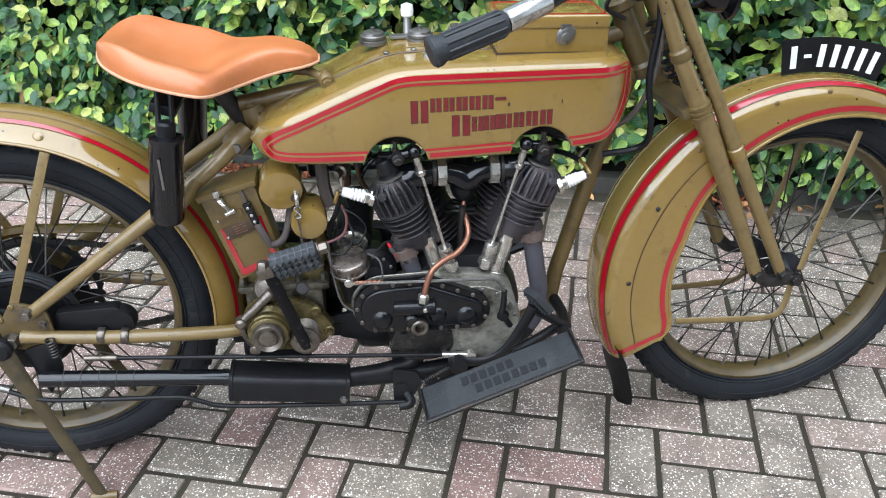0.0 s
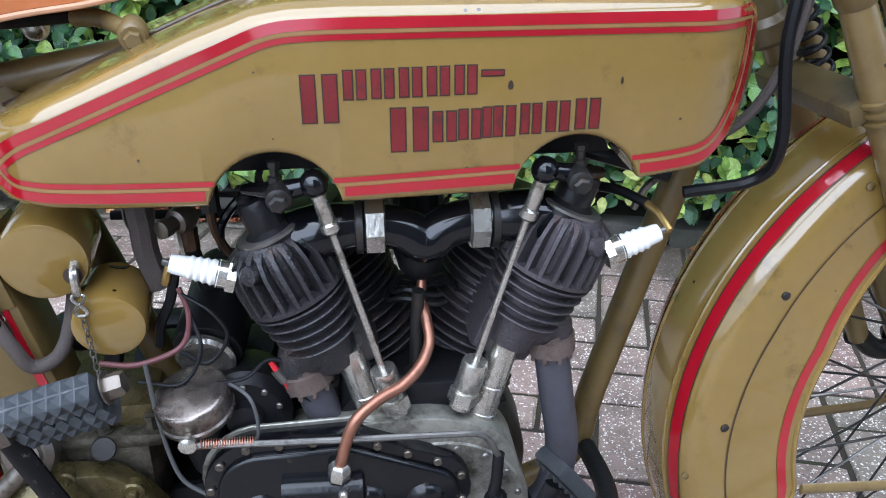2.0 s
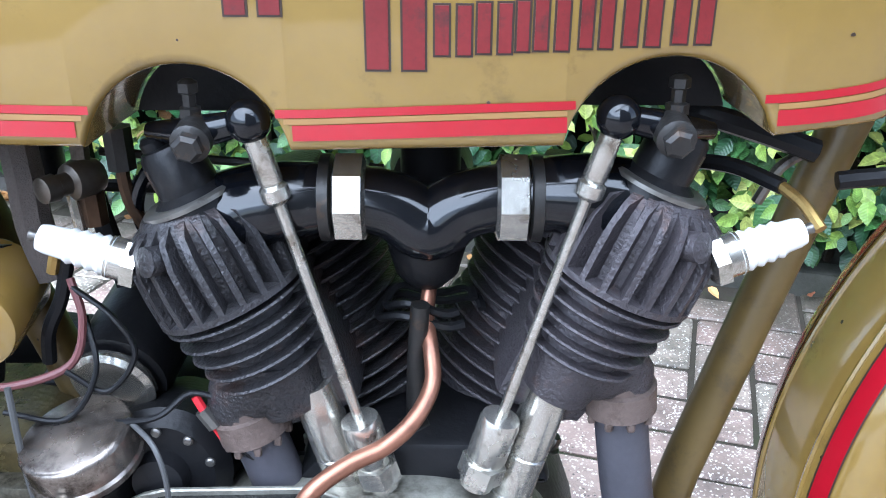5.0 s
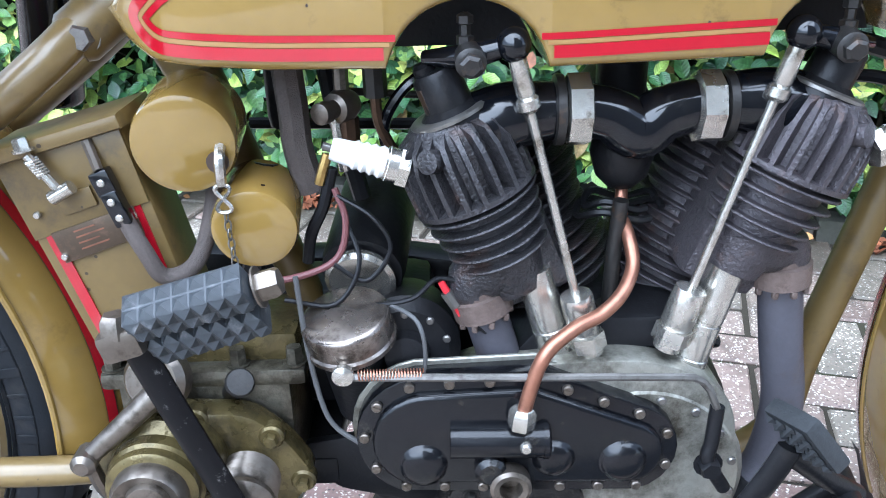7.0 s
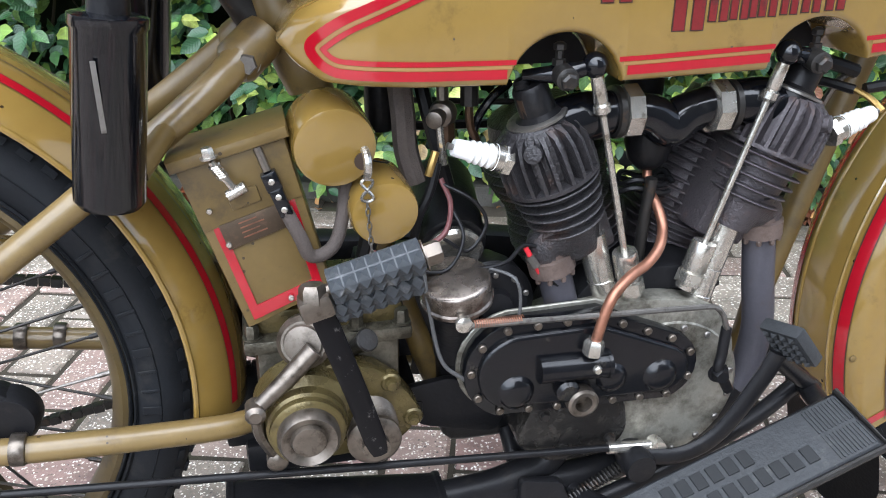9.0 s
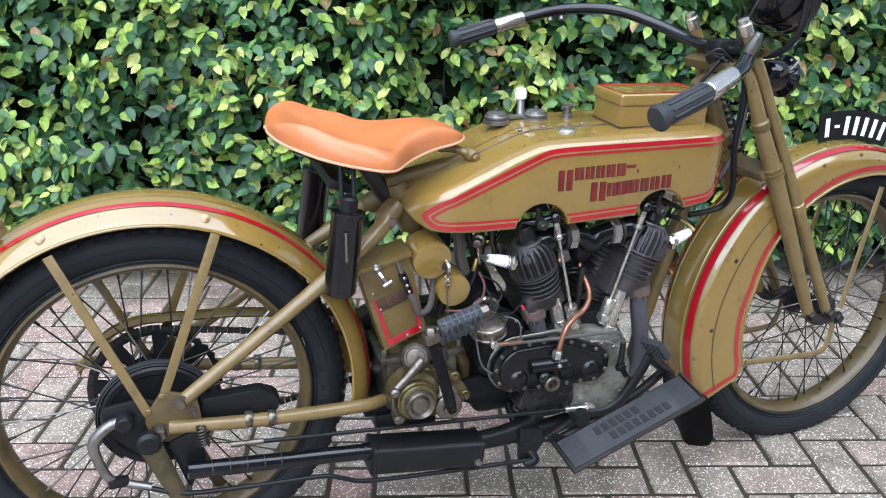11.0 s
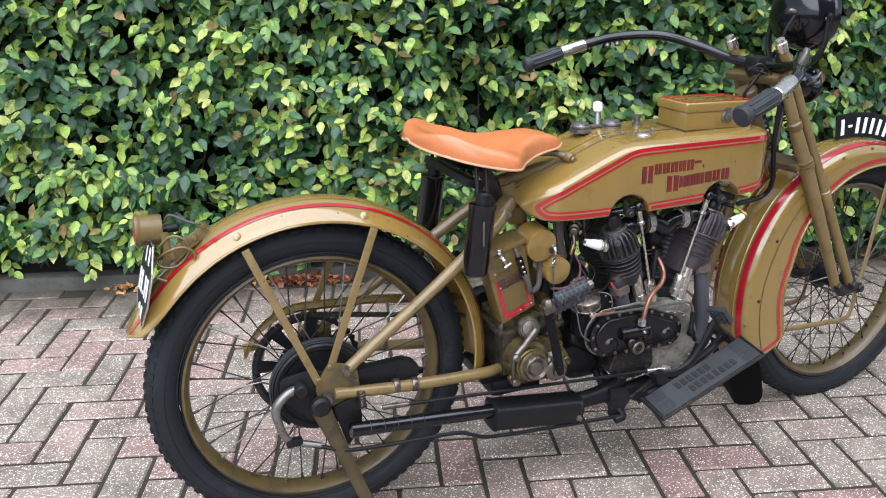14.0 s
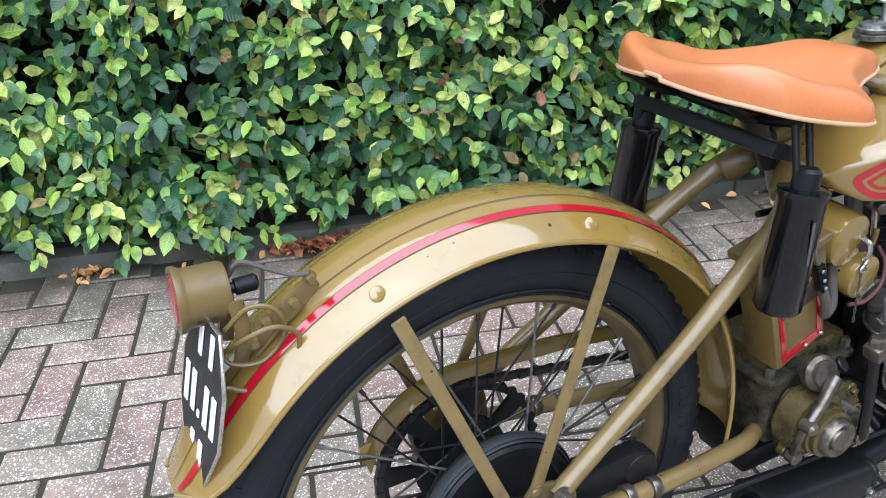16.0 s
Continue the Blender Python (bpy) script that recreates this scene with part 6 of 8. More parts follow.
# timing control rod
bm = bmesh.new()
tube(bm, [(-0.142, -0.152, 0.458), (-0.02, -0.156, 0.456), (0.10, -0.156, 0.452), (0.135, -0.154, 0.446), (0.152, -0.150, 0.415)], 0.0032, 8, steps=3)
ctrl = part("control_rod", bm, STEEL, bike, "thin steel timing control rod")
bm = bmesh.new()
lathe(bm, [(0.0065, 0), (0.0065, 0.004), (0.0085, 0.005), (0.0085, 0.010), (0.005, 0.012), (0.0, 0.012)], (-0.143, -0.148, 0.462), (0, -1, 0), 16)
part("rod_end", bm, NICKEL, ctrl, "bright nickel rod end")
bm = bmesh.new()
pts = [(-0.132 + 0.00034 * k, -0.152 + 0.0042 * math.cos(k * 0.9), 0.459 + 0.0042 * math.sin(k * 0.9)) for k in range(150)]
tube(bm, pts, 0.0007, 5, smooth=False)
part("return_spring", bm, COPPER, ctrl, "fine rusty return spring")
bm = bmesh.new()
tube(bm, [(0.152, -0.148, 0.418), (0.150, -0.150, 0.385), (0.148, -0.152, 0.368), (0.165, -0.15, 0.338)], 0.006, 10)
hexbolt(bm, (0.150, -0.148, 0.362), (0, -1, 0), 0.009, 0.012)
part("control_lever", bm, BLACK_DULL, ctrl)

# far-side primary chaincase, dark behind engine and gearbox
bm = bmesh.new()
prism(bm, arc(0.097, 0.345, 0.085, -90, 90, 10) + [(-0.10, 0.462), (-0.22, 0.462)] + arc(-0.300, 0.385, 0.085, 90, 270, 10) + [(-0.10, 0.285)], 0.072, 0.118, 0.010, 2)
part("primary_case", bm, BLACK_DULL, bike, "oily black primary chain case")
bm = bmesh.new()
block(bm, (-0.150, 0.03, 0.400), (0.16, 0.075, 0.13), None, 0.02, 2)
part("magneto_bracket", bm, BLACK_DULL, bike, "black bracket behind the generator")

# ---- gearbox ----
bm = bmesh.new()
block(bm, (-0.270, -0.028, 0.370), (0.150, 0.13, 0.120), None, 0.012, 2)
block(bm, (-0.269, -0.028, 0.424), (0.174, 0.135, 0.016), None, 0.005, 2)
gearbox = part("gearbox", bm, GEAR_ALLOY, bike, "greasy cast alloy gearbox")
bm = bmesh.new()
block(bm, (-0.267, -0.022, 0.444), (0.156, 0.115, 0.028), None, 0.008, 2)
part("gearbox_lid", bm, OLIVE_METAL, gearbox)
bm = bmesh.new()
prism(bm, round_poly([(-0.347, 0.362), (-0.325, 0.412), (-0.27, 0.408), (-0.228, 0.406), (-0.198, 0.378), (-0.176, 0.340), (-0.200, 0.308), (-0.26, 0.298), (-0.328, 0.300)], 0.016), -0.122, -0.095, 0.005, 2)
part("kick_cover", bm, OLIVE_METAL, gearbox, "olive-stained gearbox side cover")
for x, z in ((-0.211, 0.383), (-0.188, 0.337), (-0.338, 0.356), (-0.272, 0.402), (-0.331, 0.318), (-0.24, 0.310)):
    bm = bmesh.new()
    lathe(bm, [(0.011, 0), (0.011, 0.010), (0.009, 0.012)], (x, -0.112, z), (0, -1, 0), 16)
    hexbolt(bm, (x, -0.123, z), (0, -1, 0), 0.0062, 0.008, False)
    part("cover_bolt", bm, OLIVE_METAL, gearbox)
for x in (-0.346, -0.302, -0.24, -0.192):
    bm = bmesh.new()
    hexbolt(bm, (x, -0.084, 0.432), (0, 0, 1), 0.0075, 0.016)
    part("lid_bolt", bm, GEAR_ALLOY, gearbox)
bm = bmesh.new()
lathe(bm, [(0.052, -0.030), (0.050, 0.004), (0.041, 0.010), (0.040, 0.020), (0.037, 0.022), (0.037, 0.030), (0.034, 0.032)], (-0.300, -0.136, 0.366), (0, -1, 0), 36)
part("clutch_hub", bm, OLIVE_METAL, gearbox, "stepped olive clutch release hub")
bm = bmesh.new()
lathe(bm, [(0.0305, 0.030), (0.0305, 0.040), (0.027, 0.046), (0.018, 0.041), (0.016, 0.046), (0.010, 0.047), (0.0, 0.044)], (-0.300, -0.136, 0.366), (0, -1, 0), 28)
part("hub_nut", bm, TARNISH, gearbox)
bm = bmesh.new()
lathe(bm, [(0.027, 0.0), (0.027, 0.012), (0.022, 0.018), (0.0195, 0.018), (0.018, 0.022), (0.0, 0.024)], (-0.294, -0.118, 0.443), (-0.2, -0.95, 0.3), 22)
part("lever_boss", bm, TARNISH, gearbox)
bm = bmesh.new()
tube(bm, [(-0.288, -0.146, 0.447), (-0.317, -0.154, 0.422), (-0.348, -0.160, 0.396)], [0.0105, 0.009, 0.0075], 12)
lathe(bm, [(0.010, -0.008), (0.010, 0.010), (0.006, 0.014)], (-0.348, -0.160, 0.396), (0, -1, 0), 12)
tube(bm, [(-0.348, -0.158, 0.394), (-0.346, -0.148, 0.358), (-0.333, -0.135, 0.320)], 0.006, 8)
lathe(bm, [(0.011, 0), (0.011, 0.014), (0.007, 0.017)], (-0.332, -0.128, 0.317), (0, -1, 0), 12)
part("clutch_lever", bm, TARNISH, gearbox, "cast steel clutch lever")
bm = bmesh.new()
rod(bm, (-0.250, -0.085, 0.405), (-0.234, -0.113, 0.431), 0.0085, 12)
lathe(bm, [(0.012, 0), (0.0125, 0.003), (0.011, 0.005), (0.0, 0.0055)], (-0.234, -0.113, 0.431), (0.4, -0.72, 0.7), 16)
part("filler_plug", bm, DARK_STEEL, gearbox)
bm = bmesh.new()
lathe(bm, [(0.0275 if k % 2 else 0.0245, 0.0026 * k) for k in range(13)] + [(0.020, 0.034)], (-0.234, -0.114, 0.343), (0, -1, 0), 26)
part("kick_spring", bm, TARNISH, gearbox, "coiled kick return spring")
# kick starter
bm = bmesh.new()
lathe(bm, [(0.028, 0), (0.028, 0.005), (0.024, 0.008), (0.014, 0.010), (0.014, 0.020), (0.0, 0.021)], (-0.234, -0.150, 0.338), (0, -1, 0), 28)
kick = part("kick_starter", bm, TARNISH, bike, "kick starter with a rubber block pedal")
bm = bmesh.new()
tube(bm, [(-0.231, -0.166, 0.332), (-0.249, -0.176, 0.400), (-0.268, -0.184, 0.465), (-0.284, -0.188, 0.518)], 0.0115, 14, steps=4, flat=(0.5, 1))
part("kick_arm", bm, CHIPPED, kick, "chipped black kick arm")
P0, P1 = Vector((-0.288, -0.195, 0.531)), Vector((-0.194, -0.195, 0.557))
dp = (P1 - P0).normalized()
bm = bmesh.new()
lathe(bm, [(0.013, -0.012), (0.013, 0.0), (0.010, 0.004)], P0 + Vector((0, 0, 0.006)), (0, 0.15, 1), 6)
block(bm, P0 + Vector((0.002, 0, -0.010)), (0.030, 0.026, 0.022), Matrix.Rotation(radians(-16), 3, "Y"), 0.005)
rod(bm, P0, P1 + dp * 0.012, 0.006, 10)
hexbolt(bm, P1 + dp * 0.004, dp, 0.011, 0.016)
part("pedal_frame", bm, TARNISH, kick)
for off in (Vector((0, -0.012, 0.008)), Vector((0.004, 0.013, -0.024))):
    bm = bmesh.new()
    turn = Matrix.Rotation(radians(-15.5), 3, "Y") @ Matrix.Rotation(radians(35), 3, "X")
    mid = (P0 + P1) / 2 + off + dp * 0.007
    block(bm, mid, (0.084, 0.024, 0.024), turn, 0.003)
    studs = []
    for k in range(7):
        for face in ((0, -1, 0), (0, 0, 1)):
            for row in (-0.006, 0.006):
                fn = turn @ Vector(face)
                al = turn @ Vector((1, 0, 0))
                sd = fn.cross(al)
                q = mid + al * (-0.0355 + 0.0118 * k) + fn * 0.0115 + sd * row
                stud = bmesh.new()
                lathe(stud, [(0.0082, 0.0), (0.0, 0.0048)], q, fn, 4)
                studs.append(stud)
    rubber = part("pedal_rubber", bm, PEDAL, kick, "dark rubber block with diamond studs", sharp=15)
    for stud in studs:
        part("stud", stud, PEDAL, rubber, sharp=15)

# ---- toolbox ----
BOX = [(-0.400, 0.624), (-0.300, 0.651), (-0.263, 0.486), (-0.348, 0.450)]
BOX_SHIFT = -0.002


def on_box(s, t, y=-0.096):
    """A place on the toolbox's face: s across, t down, both 0 to 1."""
    a = Vector(BOX[0]).lerp(Vector(BOX[1]), s)
    b = Vector(BOX[3]).lerp(Vector(BOX[2]), s)
    p = a.lerp(b, t)
    return (p.x, y + BOX_SHIFT, p.y)


def box_patch(s0, s1, t0, t1, y0, y1, bevel=0.0):
    bm = bmesh.new()
    c = [on_box(s, t) for s, t in ((s0, t0), (s1, t0), (s1, t1), (s0, t1))]
    return prism(bm, [(p[0], p[2]) for p in c], y0 + BOX_SHIFT, y1 + BOX_SHIFT, bevel)


toolbox = part("toolbox", box_patch(0.0, 1.0, 0.0, 1.0, -0.096, -0.036, 0.004), OLIVE_DULL, bike, "olive steel toolbox with a red border")
part("toolbox_lid", box_patch(-0.04, 1.04, -0.035, 0.035, -0.106, -0.028, 0.004), OLIVE_DULL, toolbox)
part("lid_flap", box_patch(0.01, 0.99, 0.035, 0.385, -0.0985, -0.094, 0.001), OLIVE_DULL, toolbox)
for s0, s1, t0, t1 in ((0.10, 0.19, 0.385, 0.96), (0.82, 0.91, 0.385, 0.96), (0.19, 0.82, 0.885, 0.96)):
    part("red_border", box_patch(s0, s1, t0, t1, -0.0975, -0.0962), RED, toolbox)
plate = part("maker_plate", box_patch(0.16, 0.86, 0.375, 0.52, -0.1000, -0.0975, 0.0004), PLATE_METAL, toolbox, "tarnished riveted maker's plate")
for k in range(4):
    part("plate_bar", box_patch(0.34, 0.52 + 0.06 * (k % 2), 0.395 + 0.028 * k, 0.402 + 0.028 * k, -0.1006, -0.0998), COPPER, plate)
for s, t in ((0.18, 0.49), (0.84, 0.42), (0.55, 0.925), (0.86, 0.92), (0.14, 0.28)):
    bm = bmesh.new()
    screw(bm, on_box(s, t, -0.0995), (0, -1, 0), 0.0032, 0.003)
    part("rivet", bm, NICKEL, toolbox)
bm = bmesh.new()
rod(bm, on_box(0.34, 0.02, -0.110), on_box(0.44, 0.20, -0.110), 0.0035, 8)
rod(bm, Vector(on_box(0.36, 0.22, -0.110)), Vector(on_box(0.54, 0.20, -0.110)), 0.0055, 10)
pts = []
a_, b_ = Vector(on_box(0.35, 0.04, -0.110)), Vector(on_box(0.39, 0.12, -0.110))
for k in range(41):
    q = a_.lerp(b_, k / 40)
    pts.append(q + 0.0048 * Vector((math.cos(k * 1.05), math.sin(k * 1.05), 0.3 * math.cos(k * 1.05))))
tube(bm, pts, 0.0011, 5, smooth=False)
hexbolt(bm, on_box(0.335, 0.0, -0.110), (-0.15, 0, 1), 0.006, 0.010)
part("latch", bm, NICKEL, toolbox, "sprung nickel lid latch")
part("latch_plate", box_patch(0.34, 0.62, 0.23, 0.32, -0.1015, -0.0985, 0.001), OLIVE_DULL, toolbox)
# lead with a black plug
bm = bmesh.new()
c0, c1 = Vector(on_box(0.76, 0.17, -0.106)), Vector(on_box(0.80, 0.40, -0.108))
dd = (c1 - c0).normalized()
turn = Matrix((dd, Vector((0, 1, 0)), dd.cross(Vector((0, 1, 0))))).transposed()
block(bm, c0.lerp(c1, 0.25), (0.019, 0.012, 0.015), turn, 0.002)
block(bm, c0.lerp(c1, 0.78), (0.028, 0.013, 0.013), turn, 0.002)
lead = part("battery_lead", bm, BLACK, bike, "black plug connector on a braided lead")
bm = bmesh.new()
for u in (0.22, 0.62, 0.95):
    screw(bm, c0.lerp(c1, u) + Vector((0, -0.0065, 0)), (0, -1, 0), 0.003, 0.002)
part("contact", bm, NICKEL, lead)
bm = bmesh.new()
tube(bm, [on_box(0.74, 0.04, -0.100), c0], 0.004, 8)
part("upper_lead", bm, TARNISH, lead)
bm = bmesh.new()
tube(bm, [c1, c1 + dd * 0.03 + Vector((0.002, 0, 0)), c1 + Vector((0.022, 0.004, -0.052)), c1 + Vector((0.045, 0.012, -0.045)), c1 + Vector((0.058, 0.03, -0.01)), c1 + Vector((0.066, 0.05, 0.05))], 0.0068, 10)
part("braided_lead", bm, CLOTH, lead)

# ---- two olive caps below the tank ----
cans = []
for (x, z, r) in ((-0.260, 0.642, 0.0395), (-0.215, 0.573, 0.0340)):
    bm = bmesh.new()
    lathe(bm, [(0.0, -0.105), (r - 0.006, -0.105), (r - 0.0015, -0.1035), (r, -0.099), (r, -0.045), (0.0, -0.042)], (x, 0, z), (-0.06, 1, 0.10), 40)
    c = part("pump_cap", bm, OLIVE, bike, "round olive pump cap")
    cans.append(c)
bm = bmesh.new()
lathe(bm, [(0.0085, 0), (0.0085, 0.0015), (0.0, 0.0015)], (-0.229, -0.106, 0.619), (0, -1, 0), 16)
part("keyhole", bm, DARK_LINE, cans[0])
bm = bmesh.new()
tube(bm, [(-0.227, -0.102, 0.629), (-0.226, -0.113, 0.624), (-0.226, -0.115, 0.612), (-0.227, -0.112, 0.604)], 0.0042, 8)
pts = [(-0.227 + 0.0055 * math.sin(2 * a), -0.112, 0.603 - 0.011 + 0.011 * math.cos(a)) for a in [2 * math.pi * k / 24 for k in range(24)]]
tube(bm, pts, 0.0017, 6, smooth=False, closed=True)
padlock = part("chain_hook", bm, NICKEL, bike, "nickel hook with a fine chain")
for k in range(11):
    bm = bmesh.new()
    z = 0.577 - 0.0075 * k
    pts = [(-0.227 + 0.0004 * k + (0.0022 if k % 2 else 0.0008) * math.cos(a), -0.110 + (0.0008 if k % 2 else 0.0022) * math.cos(a), z + 0.0048 * math.sin(a)) for a in [2 * math.pi * q / 10 for q in range(10)]]
    tube(bm, pts, 0.0008, 5, smooth=False, closed=True)
    part("chain_link", bm, STEEL, padlock)


# ---- saddle springs and post ----
for sgn in (-1, 1):
    top, low = Vector((-0.425, sgn * 0.142 - 0.010, 0.766)), Vector((-0.446, sgn * 0.147 - 0.010, 0.614))
    d = (top - low).normalized()
    ll = (top - low).length
    bm = bmesh.new()
    lathe(bm, [(0.0, -0.004), (0.024, -0.002), (0.0285, 0.004), (0.0285, ll - 0.012), (0.030, ll - 0.010), (0.030, ll - 0.002), (0.024, ll), (0.0, ll)], low, d, 28)
    can = part("spring_housing", bm, BLACK, bike, "black enamelled saddle spring housing")
    bm = bmesh.new()
    for off in (-0.011, 0.011):
        rod(bm, top + Vector((off, 0, -0.004)), top + Vector((off + 0.004, -sgn * 0.02, 0.072)), 0.0045, 10)
    part("plunger_rod", bm, BLACK_DULL, can)
    bm = bmesh.new()
    lathe(bm, [(0.016, 0), (0.016, 0.022), (0.012, 0.026)], top - d * 0.002, d, 18)
    part("collar", bm, BLACK_DULL, can)
    if sgn < 0:
        bm = bmesh.new()
        block(bm, low + d * ll * 0.62 + Vector((-0.004, -0.029, 0)), (0.004, 0.001, 0.055), None, 0)
        part("scratch", bm, STEEL, can, "scraped bare metal mark")
    bm = bmesh.new()
    tube(bm, [low + d * 0.02 + Vector((0.02, -sgn * 0.01, 0)), (-0.40, sgn * 0.09, 0.655), (-0.385, sgn * 0.082, 0.665)], 0.010, 10)
    part("spring_bracket", bm, OLIVE_DULL, bike)
bm = bmesh.new()
tube(bm, [(-0.415, -0.125, 0.835), (-0.42, -0.06, 0.825), (-0.42, 0.06, 0.825), (-0.415, 0.125, 0.835)], 0.007, 10)
tube(bm, [(-0.50, -0.09, 0.862), (-0.43, -0.07, 0.828), (-0.33, -0.03, 0.822), (-0.20, 0.0, 0.826)], 0.006, 8)
tube(bm, [(-0.50, 0.09, 0.862), (-0.43, 0.07, 0.828), (-0.33, 0.03, 0.822), (-0.20, 0.0, 0.826)], 0.006, 8)
block(bm, (-0.43, 0.0, 0.80), (0.045, 0.25, 0.018), Matrix.Rotation(radians(20), 3, "Y"), 0.004)
part("saddle_frame", bm, BLACK_DULL, bike, "black steel saddle frame")
bm = bmesh.new()
rod(bm, (-0.372, 0, 0.825), (-0.312, 0, 0.725), 0.0165, 16)
block(bm, (-0.372, 0, 0.828), (0.035, 0.045, 0.022), None, 0.004)
part("saddle_post", bm, DARK_STEEL, bike, "grey steel saddle post")
bm = bmesh.new()
bmesh.ops.create_uvsphere(bm, u_segments=16, v_segments=10, radius=0.013, matrix=Matrix.Translation((-0.272, 0.055, 0.806)))
part("tank_bolt_cap", bm, NICKEL, bike)
bm = bmesh.new()
tube(bm, [(-0.215, -0.012, 0.826), (-0.188, -0.024, 0.826), (-0.162, -0.044, 0.818)], 0.008, 10)
lathe(bm, [(0.012, -0.016), (0.013, -0.01), (0.013, 0.012), (0.010, 0.016)], (-0.160, -0.042, 0.817), (0.2, -1, -0.1), 14)
hexbolt(bm, (-0.157, -0.058, 0.815), (0.2, -1, -0.1), 0.008, 0.008)
part("saddle_hinge", bm, OLIVE_DULL, bike, "olive saddle nose hinge")
for sgn in (-1, 1):
    bm = bmesh.new()
    hexbolt(bm, (-0.327, sgn * 0.064, 0.706), (0, sgn, 0), 0.010, 0.012)
    part("frame_bolt", bm, STEEL, bike)
    bm = bmesh.new()
    lathe(bm, [(0.020, -0.022), (0.022, -0.015), (0.022, 0.02), (0.018, 0.026)], (-0.322, sgn * 0.046, 0.715), (-0.55, sgn * 0.35, -0.45), 16)
    part("frame_lug", bm, OLIVE_DULL, bike)
bm = bmesh.new()
lathe(bm, [(0.024, -0.05), (0.026, -0.03), (0.026, 0.03), (0.022, 0.05)], (-0.283, 0, 0.715), (-0.34, 0, 0.94), 20)
part("seat_lug", bm, OLIVE_DULL, bike)

# ---- tank top fittings ----
for (x, y, r) in ((-0.070, 0.056, 0.024), (0.018, 0.056, 0.024)):
    bm = bmesh.new()
    lathe(bm, [(r + 0.002, -0.004), (r + 0.002, 0.003), (r - 0.002, 0.005), (r, 0.007), (r, 0.011), (r - 0.003, 0.013), (r - 0.004, 0.017), (r - 0.008, 0.019), (0, 0.019)], (x, y, 0.855), (0, 0, 1), 30)
    c = part("filler_cap", bm, STEEL, bike, "ribbed grey metal filler cap")
    bm = bmesh.new()
    lathe(bm, [(0.004, 0.018), (0.003, 0.022), (0.0045, 0.026), (0, 0.028)], (x, y, 0.855), (0, 0, 1), 10)
    part("vent", bm, STEEL, c)
bm = bmesh.new()
lathe(bm, [(0.018, -0.004), (0.018, 0.004), (0.013, 0.008), (0.0, 0.009)], (0.030, -0.062, 0.8535), (0, 0, 1), 26)
part("oil_filler", bm, NICKEL, bike, "bright nickel oil filler cap")
bm = bmesh.new()
lathe(bm, [(0.012, 0), (0.008, 0.006), (0.0075, 0.034), (0.006, 0.037), (0.0, 0.037)], (-0.004, 0.084, 0.855), (0.02, 0.1, 1), 14)
block(bm, (-0.004, 0.070, 0.859), (0.07, 0.02, 0.006), None, 0.002)
gl = part("shift_gauge", bm, STEEL, bike, "upright oil pump plunger with a pale knob")
bm = bmesh.new()
lathe(bm, [(0.008, 0.035), (0.0115, 0.038), (0.0125, 0.048), (0.011, 0.058), (0.0, 0.062)], (-0.004, 0.084, 0.855), (0.02, 0.1, 1), 16)
part("knob", bm, PORCELAIN, gl, "pale round knob")
bm = bmesh.new()
lathe(bm, [(0.011, -0.003), (0.011, 0.008), (0.008, 0.010), (0.008, 0.020), (0.011, 0.022), (0.011, 0.028), (0.0, 0.030)], (0.084, 0.045, 0.855), (0, 0, 1), 14)
tube(bm, [(0.07, 0.045, 0.877), (0.10, 0.045, 0.881)], 0.004, 8)
part("fuel_valve", bm, STEEL, bike, "small knurled fuel valve")
for x, z in ((-0.050, 0.8515), (0.0, 0.8555), (0.085, 0.8565)):
    bm = bmesh.new()
    screw(bm, (x, -0.02, z), (0, 0, 1), 0.005, 0.004)
    part("tank_screw", bm, STEEL, tank)
bm = bmesh.new()
tube(bm, [(-0.285, -0.028, 0.754), (-0.20, -0.032, 0.7915), (-0.105, -0.034, 0.832), (-0.055, -0.034, 0.850), (-0.02, -0.034, 0.8555), (0.04, -0.034, 0.8565), (0.14, -0.034, 0.8565)], 0.0018, 6)
part("tank_seam", bm, DARK_LINE, tank)
# metal box on the tank
bm = bmesh.new()
block(bm, (0.241, -0.016, 0.876), (0.198, 0.112, 0.044), Matrix.Rotation(radians(1.5), 3, "Y"), 0.004)
tin = part("tank_box", bm, OLIVE, bike, "olive steel box on the tank")
bm = bmesh.new()
block(bm, (0.240, -0.016, 0.909), (0.204, 0.118, 0.024), Matrix.Rotation(radians(1.5), 3, "Y"), 0.006, 3)
part("box_lid", bm, OLIVE, tin)
bm = bmesh.new()
block(bm, (0.241, -0.016, 0.8535), (0.204, 0.116, 0.005), Matrix.Rotation(radians(1.5), 3, "Y"), 0)
part("box_gasket", bm, DARK_LINE, tin)
bm = bmesh.new()
lathe(bm, [(0.0, 0.0), (0.019, 0.0), (0.019, 0.003), (0.015, 0.0055), (0.0, 0.006)], (0.262, -0.072, 0.886), (0, -1, 0), 26, squash=0.8)
latch_ = part("box_latch", bm, STEEL, tin, "oval steel lock plate")
bm = bmesh.new()
lathe(bm, [(0.010, 0.005), (0.010, 0.009), (0.008, 0.010), (0.0, 0.010)], (0.262, -0.072, 0.881), (0, -1, 0), 18)
block(bm, (0.262, -0.074, 0.900), (0.020, 0.006, 0.010), None, 0.002)
part("keyhole_boss", bm, STEEL, latch_)
bm = bmesh.new()
